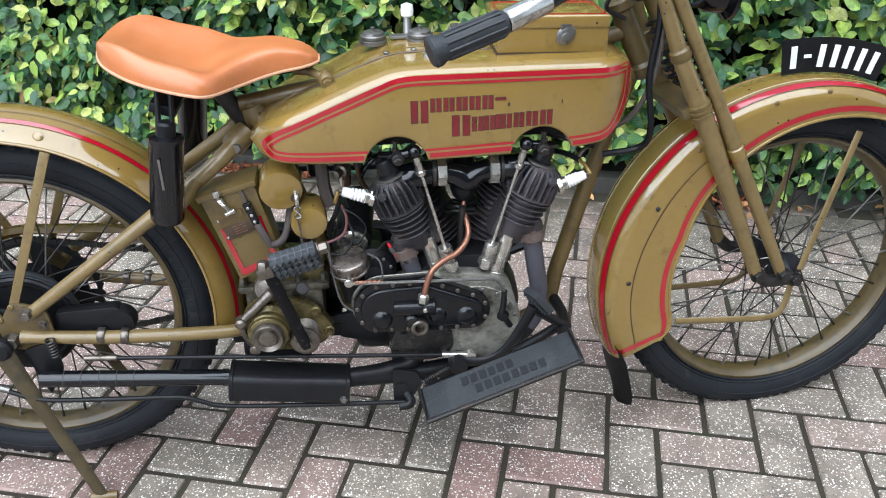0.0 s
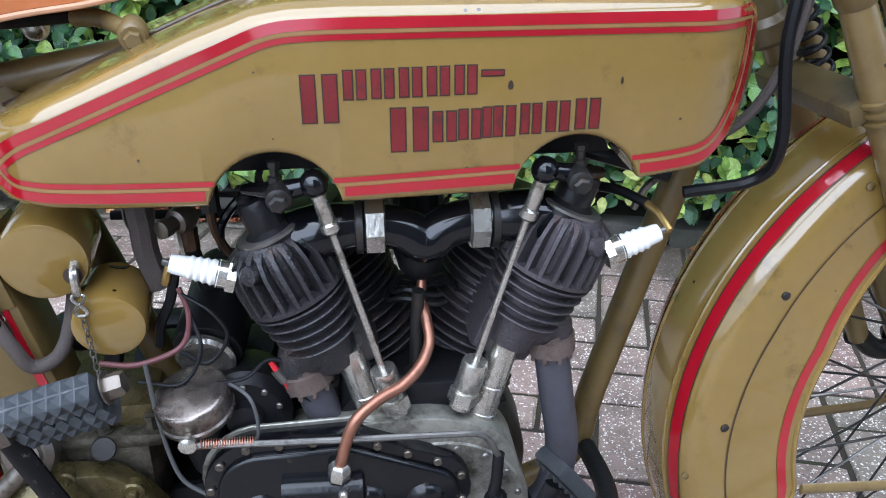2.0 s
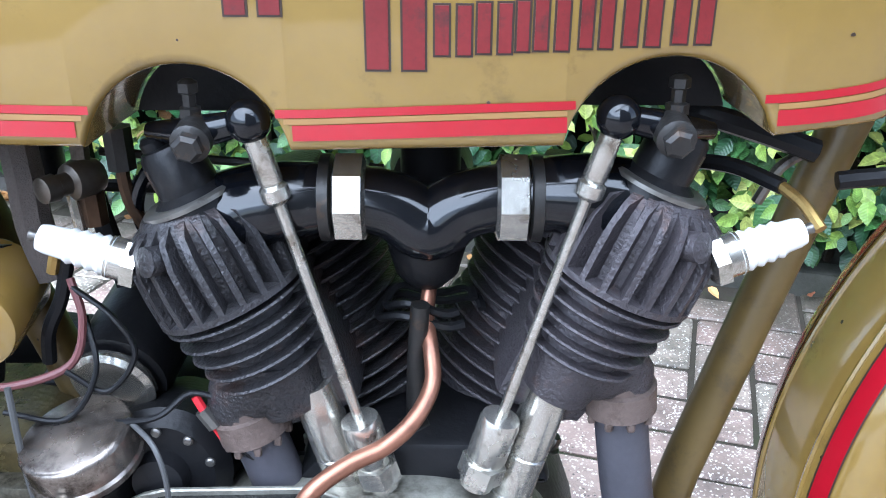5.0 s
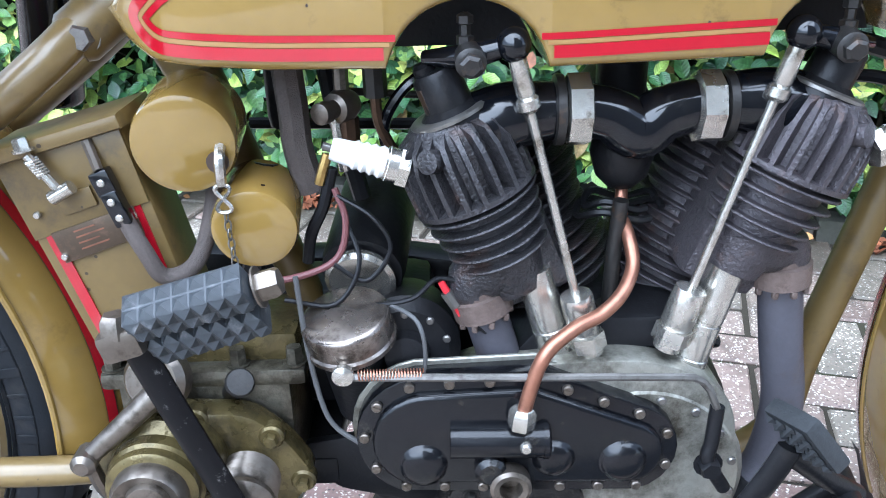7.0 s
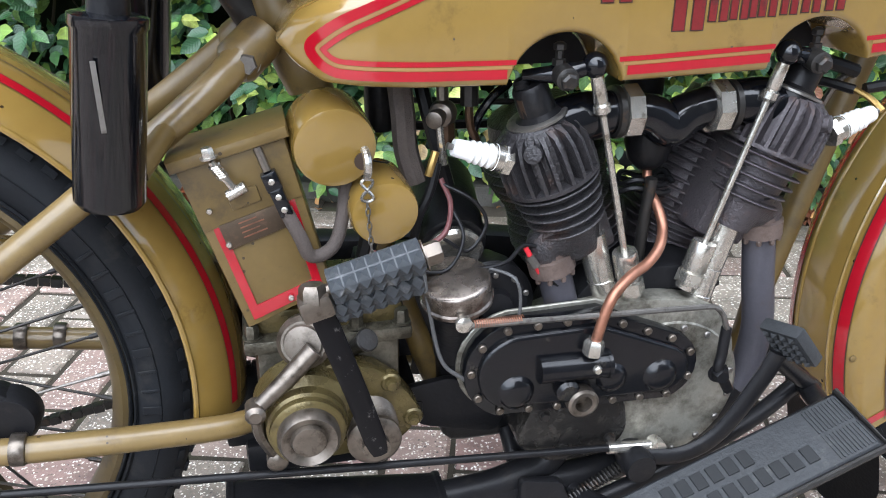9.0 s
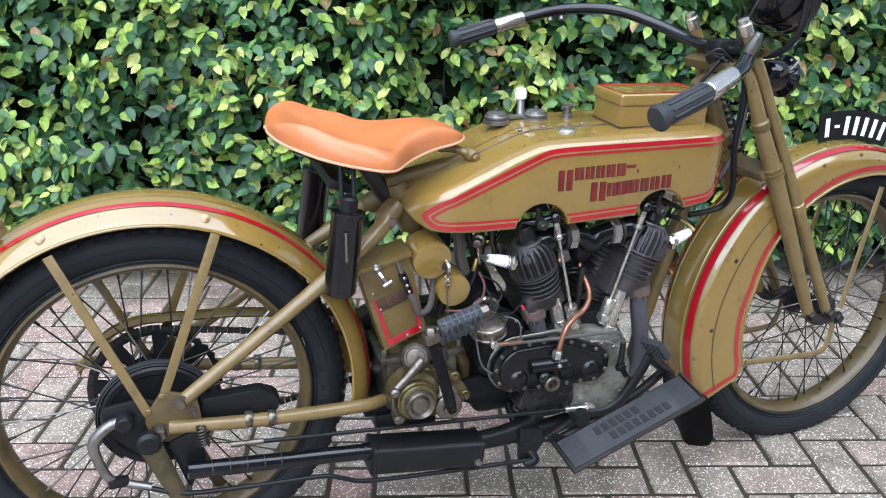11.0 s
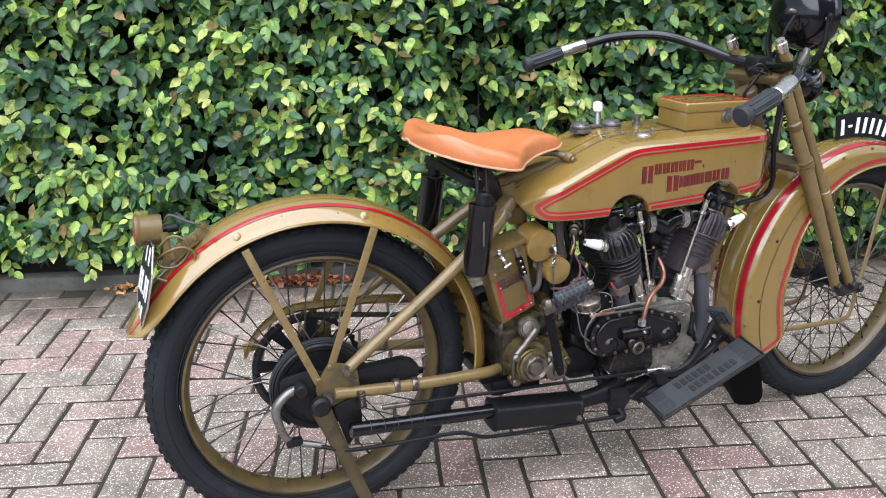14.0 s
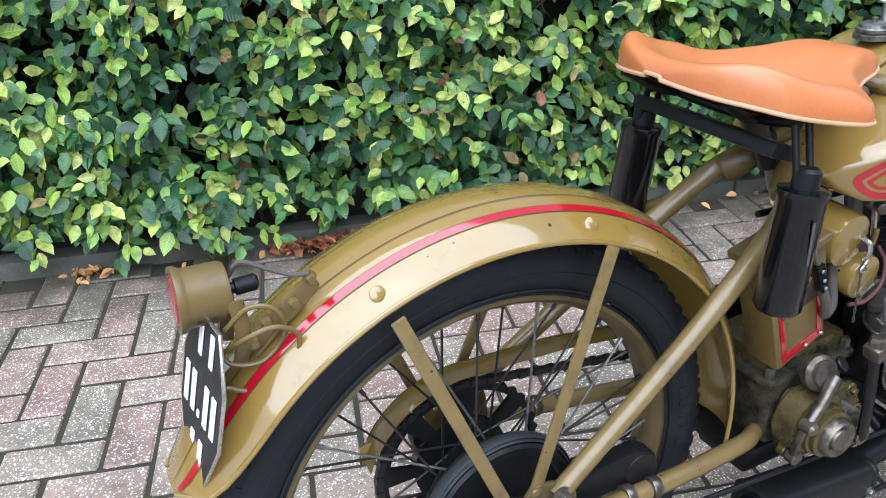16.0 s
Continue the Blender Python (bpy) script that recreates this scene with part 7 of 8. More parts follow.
for y0, y1, x0, x1 in ((-0.069, -0.066, 0.146, 0.334), (0.034, 0.037, 0.146, 0.334), (-0.066, 0.034, 0.146, 0.149), (-0.066, 0.034, 0.331, 0.334)):
    block(bm, ((x0 + x1) / 2, (y0 + y1) / 2, 0.9216 - ((x0 + x1) / 2 - 0.240) * 0.026), (x1 - x0, y1 - y0, 0.0012), Matrix.Rotation(radians(1.5), 3, "Y"), 0)
part("lid_line", bm, RED, tin)

# ---- footboard ----
FO = [Vector((-0.008, -0.276, 0.222)), Vector((0.292, -0.262, 0.328)), Vector((0.268, -0.190, 0.337)), Vector((-0.026, -0.198, 0.236))]
mid = sum(FO, Vector()) / 4
ex = (FO[1] - FO[0]).normalized()
ey = (FO[3] - FO[0])
ey = (ey - ex * ey.dot(ex)).normalized()
ez = ex.cross(ey) if ex.cross(ey).z > 0 else -ex.cross(ey)
FT = Matrix((ex, ey, ez)).transposed()
LX, LY = 0.318, 0.082


def on_board(u, v, h=0.0):
    return mid + ex * u * LX / 2 + ey * v * LY / 2 + ez * h


bm = bmesh.new()
block(bm, mid - ez * 0.004, (LX, LY, 0.010), FT, 0.004, 2)
board = part("footboard", bm, BLACK_DULL, bike, "worn black rubber-topped footboard")
bm = bmesh.new()
block(bm, on_board(0, 0, 0.0025), (LX * 0.955, LY * 0.90, 0.005), FT, 0.002, 1)
mat_b = part("rubber_mat", bm, GREY_RUBBER, board)
for k in range(22):
    for s_ in (-1, 1):
        bm = bmesh.new()
        block(bm, on_board(s_ * (0.68 + 0.26 * (k % 11) / 10), -0.42 if k < 11 else 0.42, 0.0054), (0.0016, LY * 0.36, 0.0014), FT, 0)
        part("tread_rib", bm, GREY_RUBBER, mat_b)
for u0, n_, v, w in ((-0.42, 6, 0.34, 0.013), (-0.28, 8, -0.32, 0.013)):
    for k in range(n_):
        bm = bmesh.new()
        block(bm, on_board(u0 + 0.115 * k, v, 0.0056), (w, LY * 0.24, 0.0018), FT, 0.0005, 1)
        part("letter_bar", bm, BOARD_MARK, mat_b)
bm = bmesh.new()
tube(bm, [on_board(-0.99, 1, 0.002), on_board(-0.99, -1, 0.002), on_board(0.99, -1, 0.002), on_board(0.99, 1, 0.002)], 0.004, 8, smooth=False)
part("steel_rim", bm, DARK_STEEL, board)
bm = bmesh.new()
tube(bm, [(-0.05, -0.06, 0.245), (0.0, -0.12, 0.205), (0.03, -0.20, 0.225)], 0.012, 10)
tube(bm, [(0.285, -0.02, 0.31), (0.285, -0.10, 0.315), (0.26, -0.195, 0.325)], 0.012, 10)
tube(bm, [(0.01, -0.14, 0.195), (0.10, -0.145, 0.235), (0.20, -0.145, 0.285), (0.285, -0.12, 0.318)], 0.010, 10)
part("board_bracket", bm, BLACK_DULL, bike, "black forged footboard bracket")
# far footboard
bm = bmesh.new()
block(bm, (mid.x, -mid.y, mid.z), (LX, LY, 0.012), FT, 0.004, 2)
part("footboard", bm, BLACK_DULL, bike, "worn black rubber-topped footboard")

# brake pedal and linkage
bm = bmesh.new()
tube(bm, [(0.065, -0.150, 0.262), (0.115, -0.156, 0.262), (0.155, -0.162, 0.29), (0.19, -0.168, 0.355), (0.205, -0.17, 0.392)], 0.0105, 12, flat=(0.6, 1))
lathe(bm, [(0.017, -0.02), (0.019, -0.012), (0.019, 0.012), (0.015, 0.02)], (0.062, -0.148, 0.258), (0, 1, 0), 16)
pedal = part("brake_pedal", bm, BLACK_DULL, bike, "black brake pedal with a chequered pad")
bm = bmesh.new()
turn = Matrix.Rotation(radians(-38), 3, "Y") @ Matrix.Rotation(radians(20), 3, "Z")
pm = Vector((0.213, -0.176, 0.408))
block(bm, pm, (0.016, 0.050, 0.052), turn, 0.004)
for a in range(5):
    for b in range(4):
        q = pm + turn @ Vector((-0.009, -0.0165 + 0.011 * b, -0.020 + 0.010 * a))
        lathe(bm, [(0.0052, 0.0), (0.0, 0.004)], q, turn @ Vector((-1, 0, 0)), 4)
part("pedal_pad", bm, GREY_RUBBER, pedal, sharp=20)
bm = bmesh.new()
tube(bm, [(0.205, -0.165, 0.385), (0.25, -0.15, 0.345), (0.285, -0.14, 0.318)], 0.0095, 10)
part("pedal_stay", bm, BLACK_DULL, pedal)
bm = bmesh.new()
rod(bm, (-0.62, -0.128, 0.316), (0.04, -0.142, 0.2735), 0.0042, 10)
rr = part("brake_rod", bm, BLACK_DULL, bike, "long thin black brake rod")
bm = bmesh.new()
rod(bm, (0.03, -0.142, 0.274), (0.082, -0.144, 0.271), 0.0068, 12)
lathe(bm, [(0.010, -0.008), (0.010, 0.008)], (0.088, -0.144, 0.270), (0, 1, 0), 12)
part("clevis", bm, NICKEL, rr, "nickel rod clevis")
bm = bmesh.new()
rod(bm, (-0.655, -0.127, 0.318), (-0.595, -0.128, 0.3145), 0.0058, 12)
part("rod_end", bm, TARNISH, rr)
bm = bmesh.new()
tube(bm, [(-0.865, -0.128, 0.283), (-0.80, -0.140, 0.262), (-0.74, -0.150, 0.245), (-0.62, -0.152, 0.236), (-0.49, -0.152, 0.228), (-0.45, -0.152, 0.214), (-0.40, -0.152, 0.197), (-0.23, -0.15, 0.181), (-0.03, -0.148, 0.167)], 0.0048, 10)
part("brake_rod", bm, BLACK_DULL, bike, "bent black lower brake rod")
bm = bmesh.new()
pts = []
a_, b_ = Vector((-0.005, -0.135, 0.205)), Vector((0.060, -0.140, 0.250))
x_, y_, z_ = frame_of(b_ - a_)
for k in range(121):
    q = a_.lerp(b_, k / 120)
    pts.append(q + 0.0065 * (math.cos(k * 0.9) * x_ + math.sin(k * 0.9) * y_))
tube(bm, pts, 0.0014, 5, smooth=False)
tube(bm, [(-0.04, -0.132, 0.185), (-0.005, -0.135, 0.205)], 0.002, 6)
part("pedal_spring", bm, DARK_STEEL, bike, "coil return spring")
bm = bmesh.new()
tube(bm, [(-0.06, -0.05, 0.25), (-0.055, -0.12, 0.20), (-0.035, -0.148, 0.168), (-0.06, -0.15, 0.16)], 0.010, 10)
lathe(bm, [(0.014, -0.03), (0.014, 0.03)], (-0.055, -0.115, 0.20), (0, 1, 0), 14)
prism(bm, round_poly([(-0.07, 0.245), (-0.02, 0.235), (-0.01, 0.205), (-0.045, 0.155), (-0.07, 0.165)], 0.008), -0.142, -0.130, 0.002)
part("brake_crank", bm, BLACK_DULL, bike, "black brake cross-shaft crank")

# engine plates and lower cradle
bm = bmesh.new()
block(bm, (-0.275, 0.0, 0.300), (0.22, 0.13, 0.030), None, 0.006)
block(bm, (-0.30, -0.03, 0.275), (0.13, 0.10, 0.04), None, 0.008)
part("gearbox_bracket", bm, BLACK_DULL, bike, "black gearbox bracket")
bm = bmesh.new()
prism(bm, round_poly([(-0.20, 0.33), (-0.13, 0.34), (-0.06, 0.29), (-0.08, 0.255), (-0.17, 0.28)], 0.012), -0.062, -0.052, 0.002)
part("engine_plate", bm, BLACK_DULL, bike)
bm = bmesh.new()
prism(bm, round_poly([(-0.20, 0.33), (-0.13, 0.34), (-0.06, 0.29), (-0.08, 0.255), (-0.17, 0.28)], 0.012), 0.052, 0.062, 0.002)
part("engine_plate", bm, BLACK_DULL, bike)

# ---- rear hub: brake drum, lever, sprocket, chain ----
H = REAR_HUB
bm = bmesh.new()
lathe(bm, [(0.0, -0.062), (0.085, -0.062), (0.090, -0.066), (0.099, -0.066), (0.103, -0.062), (0.103, -0.034), (0.098, -0.030), (0.0, -0.028)], H, (0, 1, 0), 48)
drum = part("brake_drum", bm, BLACK_DULL, rear_wheel, "black brake drum")
bm = bmesh.new()
for r_, w_ in ((0.106, 0.004), (0.110, 0.003)):
    pts = [(H.x + r_ * math.cos(radians(a)), -0.052, H.z + r_ * math.sin(radians(a))) for a in range(-20, 232, 8)]
    tube(bm, pts, w_, 8, smooth=False, flat=(2.6, 0.6))
part("brake_band", bm, GREY_RUBBER, bike, "flat brake band round the drum")
bm = bmesh.new()
prism(bm, round_poly([(-0.70, 0.405), (-0.585, 0.410), (-0.565, 0.385), (-0.575, 0.360), (-0.70, 0.355)], 0.010), -0.098, -0.070, 0.004)
lathe(bm, [(0.026, -0.016), (0.030, -0.008), (0.030, 0.010), (0.024, 0.016)], (-0.585, -0.084, 0.375), (0, 1, 0), 22)
part("brake_anchor", bm, BLACK_DULL, bike, "black brake actuating arm")
bm = bmesh.new()
tube(bm, [(-0.828, -0.115, 0.397), (-0.858, -0.122, 0.395), (-0.886, -0.125, 0.368), (-0.884, -0.126, 0.33), (-0.868, -0.127, 0.288), (-0.84, -0.130, 0.275), (-0.80, -0.138, 0.264)], [0.010, 0.010, 0.0105, 0.009, 0.008, 0.008, 0.007], 12)
lever = part("brake_lever", bm, STEEL, bike, "bare steel cranked brake lever")
bm = bmesh.new()
lathe(bm, [(0.015, -0.012), (0.016, -0.006), (0.016, 0.012), (0.012, 0.018)], (-0.832, -0.118, 0.397), (0, -1, 0), 14)
block(bm, (-0.855, -0.129, 0.281), (0.036, 0.018, 0.018), None, 0.005)
part("lever_boss", bm, BLACK_DULL, lever)
bm = bmesh.new()
prism(bm, round_poly([(-0.87, 0.42), (-0.80, 0.43), (-0.735, 0.40), (-0.72, 0.34), (-0.745, 0.29), (-0.80, 0.30), (-0.87, 0.37)], 0.016), -0.105, -0.096, 0.003)
part("brake_plate", bm, BLACK_DULL, bike, "black brake backing bracket")
# sprocket with round holes, chain and chain guard on the far side
bm = bmesh.new()
ro, vs = 0.120, []
for side_y in (0.052, 0.058):
    ring_o = [bm.verts.new((H.x + (ro + (0.006 if k % 2 else 0.0)) * math.cos(2 * math.pi * k / 72), side_y, H.z + (ro + (0.006 if k % 2 else 0.0)) * math.sin(2 * math.pi * k / 72))) for k in range(72)]
    ring_a = [bm.verts.new((H.x + 0.112 * math.cos(2 * math.pi * k / 72), side_y, H.z + 0.112 * math.sin(2 * math.pi * k / 72))) for k in range(72)]
    ring_b = [bm.verts.new((H.x + 0.070 * math.cos(2 * math.pi * k / 72), side_y, H.z + 0.070 * math.sin(2 * math.pi * k / 72))) for k in range(72)]
    ring_c = [bm.verts.new((H.x + 0.030 * math.cos(2 * math.pi * k / 72), side_y, H.z + 0.030 * math.sin(2 * math.pi * k / 72))) for k in range(72)]
    for k in range(72):
        q = (k + 1) % 72
        bm.faces.new((ring_o[k], ring_o[q], ring_a[q], ring_a[k]))
        if k % 9 > 5:
            bm.faces.new((ring_a[k], ring_a[q], ring_b[q], ring_b[k]))
        bm.faces.new((ring_b[k], ring_b[q], ring_c[q], ring_c[k]))
    vs.append(ring_o)
for k in range(72):
    bm.faces.new((vs[0][k], vs[0][(k + 1) % 72], vs[1][(k + 1) % 72], vs[1][k]))
part("sprocket", bm, BLACK_DULL, rear_wheel, "black rear sprocket with openings")
bm = bmesh.new()
path = [(H.x + 0.125 * math.cos(radians(a)), 0.055, H.z + 0.125 * math.sin(radians(a))) for a in range(85, 276, 5)]
path += [(-0.30, 0.055, 0.325), (-0.28, 0.055, 0.365), (-0.30, 0.055, 0.405)]
path = [Vector(p) for p in path]
lens2 = [0.0]
for k in range(len(path)):
    lens2.append(lens2[-1] + (path[(k + 1) % len(path)] - path[k]).length)
count = int(lens2[-1] / 0.0127)
for c_ in range(count):
    want = lens2[-1] * c_ / count
    q = max(i for i in range(len(path)) if lens2[i] <= want)
    p = path[q].lerp(path[(q + 1) % len(path)], (want - lens2[q]) / max(1e-6, lens2[q + 1] - lens2[q]))
    dd = (path[(q + 1) % len(path)] - path[q]).normalized()
    turn = Matrix((dd, Vector((0, 1, 0)), dd.cross(Vector((0, 1, 0))))).transposed()
    block(bm, p, (0.0115, 0.011 if c_ % 2 else 0.007, 0.010), turn, 0)
tagged(part("drive_chain", bm, DARK_STEEL, bike, "oily black drive chain"), kind="stuff")
bm = bmesh.new()
gp = [(H.x + 0.150 * math.cos(radians(a)), H.z + 0.150 * math.sin(radians(a))) for a in range(160, 89, -7)] + [(-0.62, 0.506), (-0.45, 0.482), (-0.36, 0.468)]
rows = []
for x, z in gp:
    rows.append([bm.verts.new((x, y, z + dz)) for y, dz in ((0.035, -0.002), (0.045, 0.003), (0.066, 0.003), (0.074, -0.002), (0.075, -0.024))])
for a, b in zip(rows, rows[1:]):
    for q in range(4):
        bm.faces.new((a[q], a[q + 1], b[q + 1], b[q]))
bmesh.ops.solidify(bm, geom=bm.faces[:], thickness=0.0016)
part("chain_guard", bm, OLIVE, bike, "olive chain guard")
bm = bmesh.new()
tube(bm, [(-0.875, 0.060, 0.435), (-0.92, 0.058, 0.43)], 0.012, 8, flat=(0.2, 1))
part("guard_stay", bm, OLIVE, bike)

# ---- rear stand ----
STAND_PAINT = shader("scraped_dark_olive", (0.05, 0.036, 0.014), 0.45, spread=0.3, dirt=(0.02, 0.017, 0.01), dirt_amount=0.4, dirt_scale=30)
for sgn in (-1, 1):
    bm = bmesh.new()
    a_, b_ = Vector((-0.795, sgn * 0.135, 0.352)), Vector((-0.672, sgn * 0.172, 0.012))
    tube(bm, [a_, a_.lerp(b_, 0.25), a_.lerp(b_, 0.5), b_], [0.021, 0.017, 0.0145, 0.013], 12, 4, flat=(0.45, 1))
    leg = part("stand_leg", bm, STAND_PAINT, bike, "scuffed olive rear stand leg")
    bm = bmesh.new()
    lathe(bm, [(0.020, -0.010), (0.022, -0.004), (0.022, 0.006), (0.016, 0.012)], (-0.795, sgn * 0.138, 0.358), (0, sgn, 0), 18)
    part("stand_pivot", bm, BLACK_DULL, leg)
    bm = bmesh.new()
    prism(bm, round_poly([(-0.765, 0.340), (-0.705, 0.360), (-0.700, 0.29), (-0.735, 0.235)], 0.012), sgn * 0.118 - 0.004, sgn * 0.118 + 0.004, 0.001)
    part("stand_lug", bm, BLACK_DULL, leg)
    bm = bmesh.new()
    tube(bm, [b_ + Vector((-0.02, 0, -0.003)), b_ + Vector((0.03, 0, -0.003))], 0.009, 10)
    part("stand_foot", bm, OLIVE_DULL, leg)
bm = bmesh.new()
x_, y_, z_ = frame_of((0.1, 0, -1))
pts = [Vector((-0.705, -0.135, 0.372)) + Vector((0.1, 0, -1)).normalized() * 0.042 * k / 60 + 0.0075 * (math.cos(k * 0.7) * x_ + math.sin(k * 0.7) * y_) for k in range(61)]
tube(bm, pts, 0.0022, 5, smooth=False)
part("stand_spring", bm, DARK_STEEL, bike, "short coil stand spring")

# ---- tail lamp and rear plate ----
TL = Vector((-1.084, -0.004, 0.750))
bm = bmesh.new()
lathe(bm, [(0.0, -0.022), (0.029, -0.022), (0.0305, -0.018), (0.0305, 0.018), (0.032, 0.021), (0.034, 0.024), (0.034, 0.029), (0.030, 0.030), (0.028, 0.027), (0.0, 0.027)], TL, (-1, 0, 0.05), 32)
tail_lamp = part("tail_lamp", bm, OLIVE_DULL, bike, "round olive tail lamp with a red lens")
bm = bmesh.new()
lathe(bm, [(0.0275, 0.0268), (0.024, 0.031), (0.0, 0.034)], TL, (-1, 0, 0.05), 28)
part("lens", bm, LENS_RED, tail_lamp)
bm = bmesh.new()
lathe(bm, [(0.006, 0), (0.006, 0.008), (0.009, 0.009), (0.009, 0.030), (0.006, 0.033)], TL + Vector((0.022, 0, -0.001)), (1, 0, 0.02), 14)
part("bulb_socket", bm, BLACK_DULL, tail_lamp, "black wire socket")
for k in range(3):
    bm = bmesh.new()
    lathe(bm, [(0.0028, 0), (0.0, 0.0005)], TL + Vector((-0.012 + 0.014 * k, -0.0270, -0.0142)), (0, -0.88, -0.46), 10)
    part("vent_hole", bm, DARK_LINE, tail_lamp)
bm = bmesh.new()
tube(bm, [TL + Vector((0.024, -0.030, 0.0)), TL + Vector((0.026, -0.030, -0.04)), TL + Vector((0.018, -0.028, -0.075))], 0.008, 8, flat=(0.25, 1))
part("lamp_bracket", bm, OLIVE_DULL, tail_lamp)
bm = bmesh.new()
tube(bm, [TL + Vector((0.024, 0.030, 0.0)), TL + Vector((0.026, 0.030, -0.04)), TL + Vector((0.018, 0.028, -0.075))], 0.008, 8, flat=(0.25, 1))
part("lamp_bracket", bm, OLIVE_DULL, tail_lamp)
bm = bmesh.new()
prism(bm, round_poly([(-1.015, 0.738), (-0.985, 0.758), (-0.972, 0.744), (-1.0, 0.718), (-1.05, 0.688), (-1.060, 0.700)], 0.008), -0.036, -0.032, 0.001)
block(bm, (-1.022, -0.022, 0.706), (0.07, 0.030, 0.004), Matrix.Rotation(radians(-40), 3, "Y"), 0.001)
carrier = part("plate_carrier", bm, OLIVE_DULL, bike, "olive bracket on the rear mudguard")
for x, z in ((-0.985, 0.757), (-1.005, 0.735), (-1.035, 0.722), (-1.05, 0.703)):
    bm = bmesh.new()
    hexbolt(bm, (x, -0.037, z), (0, -1, 0), 0.0055, 0.009)
    part("bolt", bm, OLIVE_DULL, carrier)
for k, (pts, r_) in enumerate((([(-1.058, 0.0, 0.760), (-1.045, -0.01, 0.778), (-1.02, -0.022, 0.768), (-1.0, -0.034, 0.762), (-0.985, -0.04, 0.763)], 0.0027),
                   ([(-1.075, -0.032, 0.72), (-1.05, -0.04, 0.742), (-1.025, -0.045, 0.735), (-1.02, -0.045, 0.705), (-1.045, -0.042, 0.68), (-1.075, -0.036, 0.683), (-1.082, -0.03, 0.70)], 0.0027),
                   ([(-1.09, -0.03, 0.690), (-1.06, -0.05, 0.715), (-1.03, -0.055, 0.722), (-1.008, -0.055, 0.705), (-1.02, -0.052, 0.672), (-1.06, -0.045, 0.652), (-1.085, -0.04, 0.66)], 0.0027))):
    bm = bmesh.new()
    tube(bm, pts, r_, 8)
    part("tail_cable", bm, OLIVE_DULL if k else CLOTH, bike, "looped tail lamp cable")
# rear number plate: a narrow six-sided black plate with plain pale bars
PL = Matrix.Translation((-1.088, -0.024, 0.732)) @ Matrix.Rotation(radians(14), 4, "Y") @ Matrix.Rotation(radians(5), 4, "Z")
out2 = [(y * 0.76, z) for y, z in [(-0.045, 0.0), (0.045, 0.0), (0.078, -0.055), (0.078, -0.115), (0.030, -0.190), (-0.030, -0.190), (-0.078, -0.115), (-0.078, -0.055)]]
bm = bmesh.new()
fv = [bm.verts.new((0.0, y, z)) for y, z in out2]
bv = [bm.verts.new((0.003, y, z)) for y, z in out2]
bm.faces.new(fv)
bm.faces.new(bv[::-1])
for k in range(len(out2)):
    bm.faces.new((fv[k], fv[(k + 1) % len(out2)], bv[(k + 1) % len(out2)], bv[k]))
rplate = part("rear_plate", bm, BLACK_DULL, bike, "black rear number plate with white marks", m=PL)
bm = bmesh.new()
tube(bm, [(0.0015, y, z) for y, z in out2], 0.0022, 6, smooth=False, closed=True)
part("plate_rim", bm, NICKEL, rplate, m=PL)
for y, z, w, h in ((-0.030, -0.024, 0.013, 0.036), (0.012, -0.024, 0.013, 0.036), (-0.054, -0.088, 0.015, 0.046), (-0.026, -0.088, 0.015, 0.046), (0.000, -0.106, 0.008, 0.008), (0.024, -0.088, 0.015, 0.046), (0.052, -0.088, 0.015, 0.046), (-0.018, -0.150, 0.014, 0.038), (0.014, -0.150, 0.014, 0.038)):
    bm = bmesh.new()
    block(bm, (-0.0012, y * 0.76, z), (0.0016, w * 0.75, h), None, 0.0004, 1)
    part("plate_bar", bm, WHITE, rplate, m=PL)

# front number plate, curved over the mudguard
bm = bmesh.new()
rows = []
for k in range(17):
    a = radians(97.5 - 29 * k / 16)
    rows.append([bm.verts.new(FRONT_HUB + Vector((r_ * math.cos(a), y, r_ * math.sin(a)))) for r_ in (0.418, 0.486) for y in (-0.0015, 0.0015)])
for a, b in zip(rows, rows[1:]):
    for q, w in ((0, 1), (1, 3), (3, 2), (2, 0)):
        bm.faces.new((a[q], a[w], b[w], b[q]))
bm.faces.new([rows[0][k] for k in (0, 1, 3, 2)])
bm.faces.new([rows[-1][k] for k in (0, 1, 3, 2)])
fplate = part("front_plate", bm, BLACK_DULL, bike, "curved black front number plate with white marks", m=STEER)
for k in range(7):
    for sgn in (-1, 1):
        a = radians(94.5 - 3.75 * k)
        d = Vector((math.cos(a), 0, math.sin(a)))
        turn = Matrix((d, Vector((0, 1, 0)), d.cross(Vector((0, 1, 0))))).transposed()
        bm = bmesh.new()
        block(bm, FRONT_HUB + d * 0.450 + Vector((0, sgn * 0.0022, 0)), (0.044 if k != 1 else 0.007, 0.0014, 0.013 if k != 1 else 0.016), turn, 0.0004, 1)
        part("plate_bar", bm, WHITE, fplate, m=STEER)

# ---- cables and hoses ----
COPPER_DARK = shader("oil_brown_copper", (0.085, 0.050, 0.030), 0.36, 0.7, spread=0.35, dirt=(0.03, 0.02, 0.014), dirt_amount=0.5, dirt_scale=60)


def cable(name, mat, pts, r, label="", m=None):
    bm = bmesh.new()
    tube(bm, pts, r, 8)
    return part(name, bm, mat, bike, label, m=m)


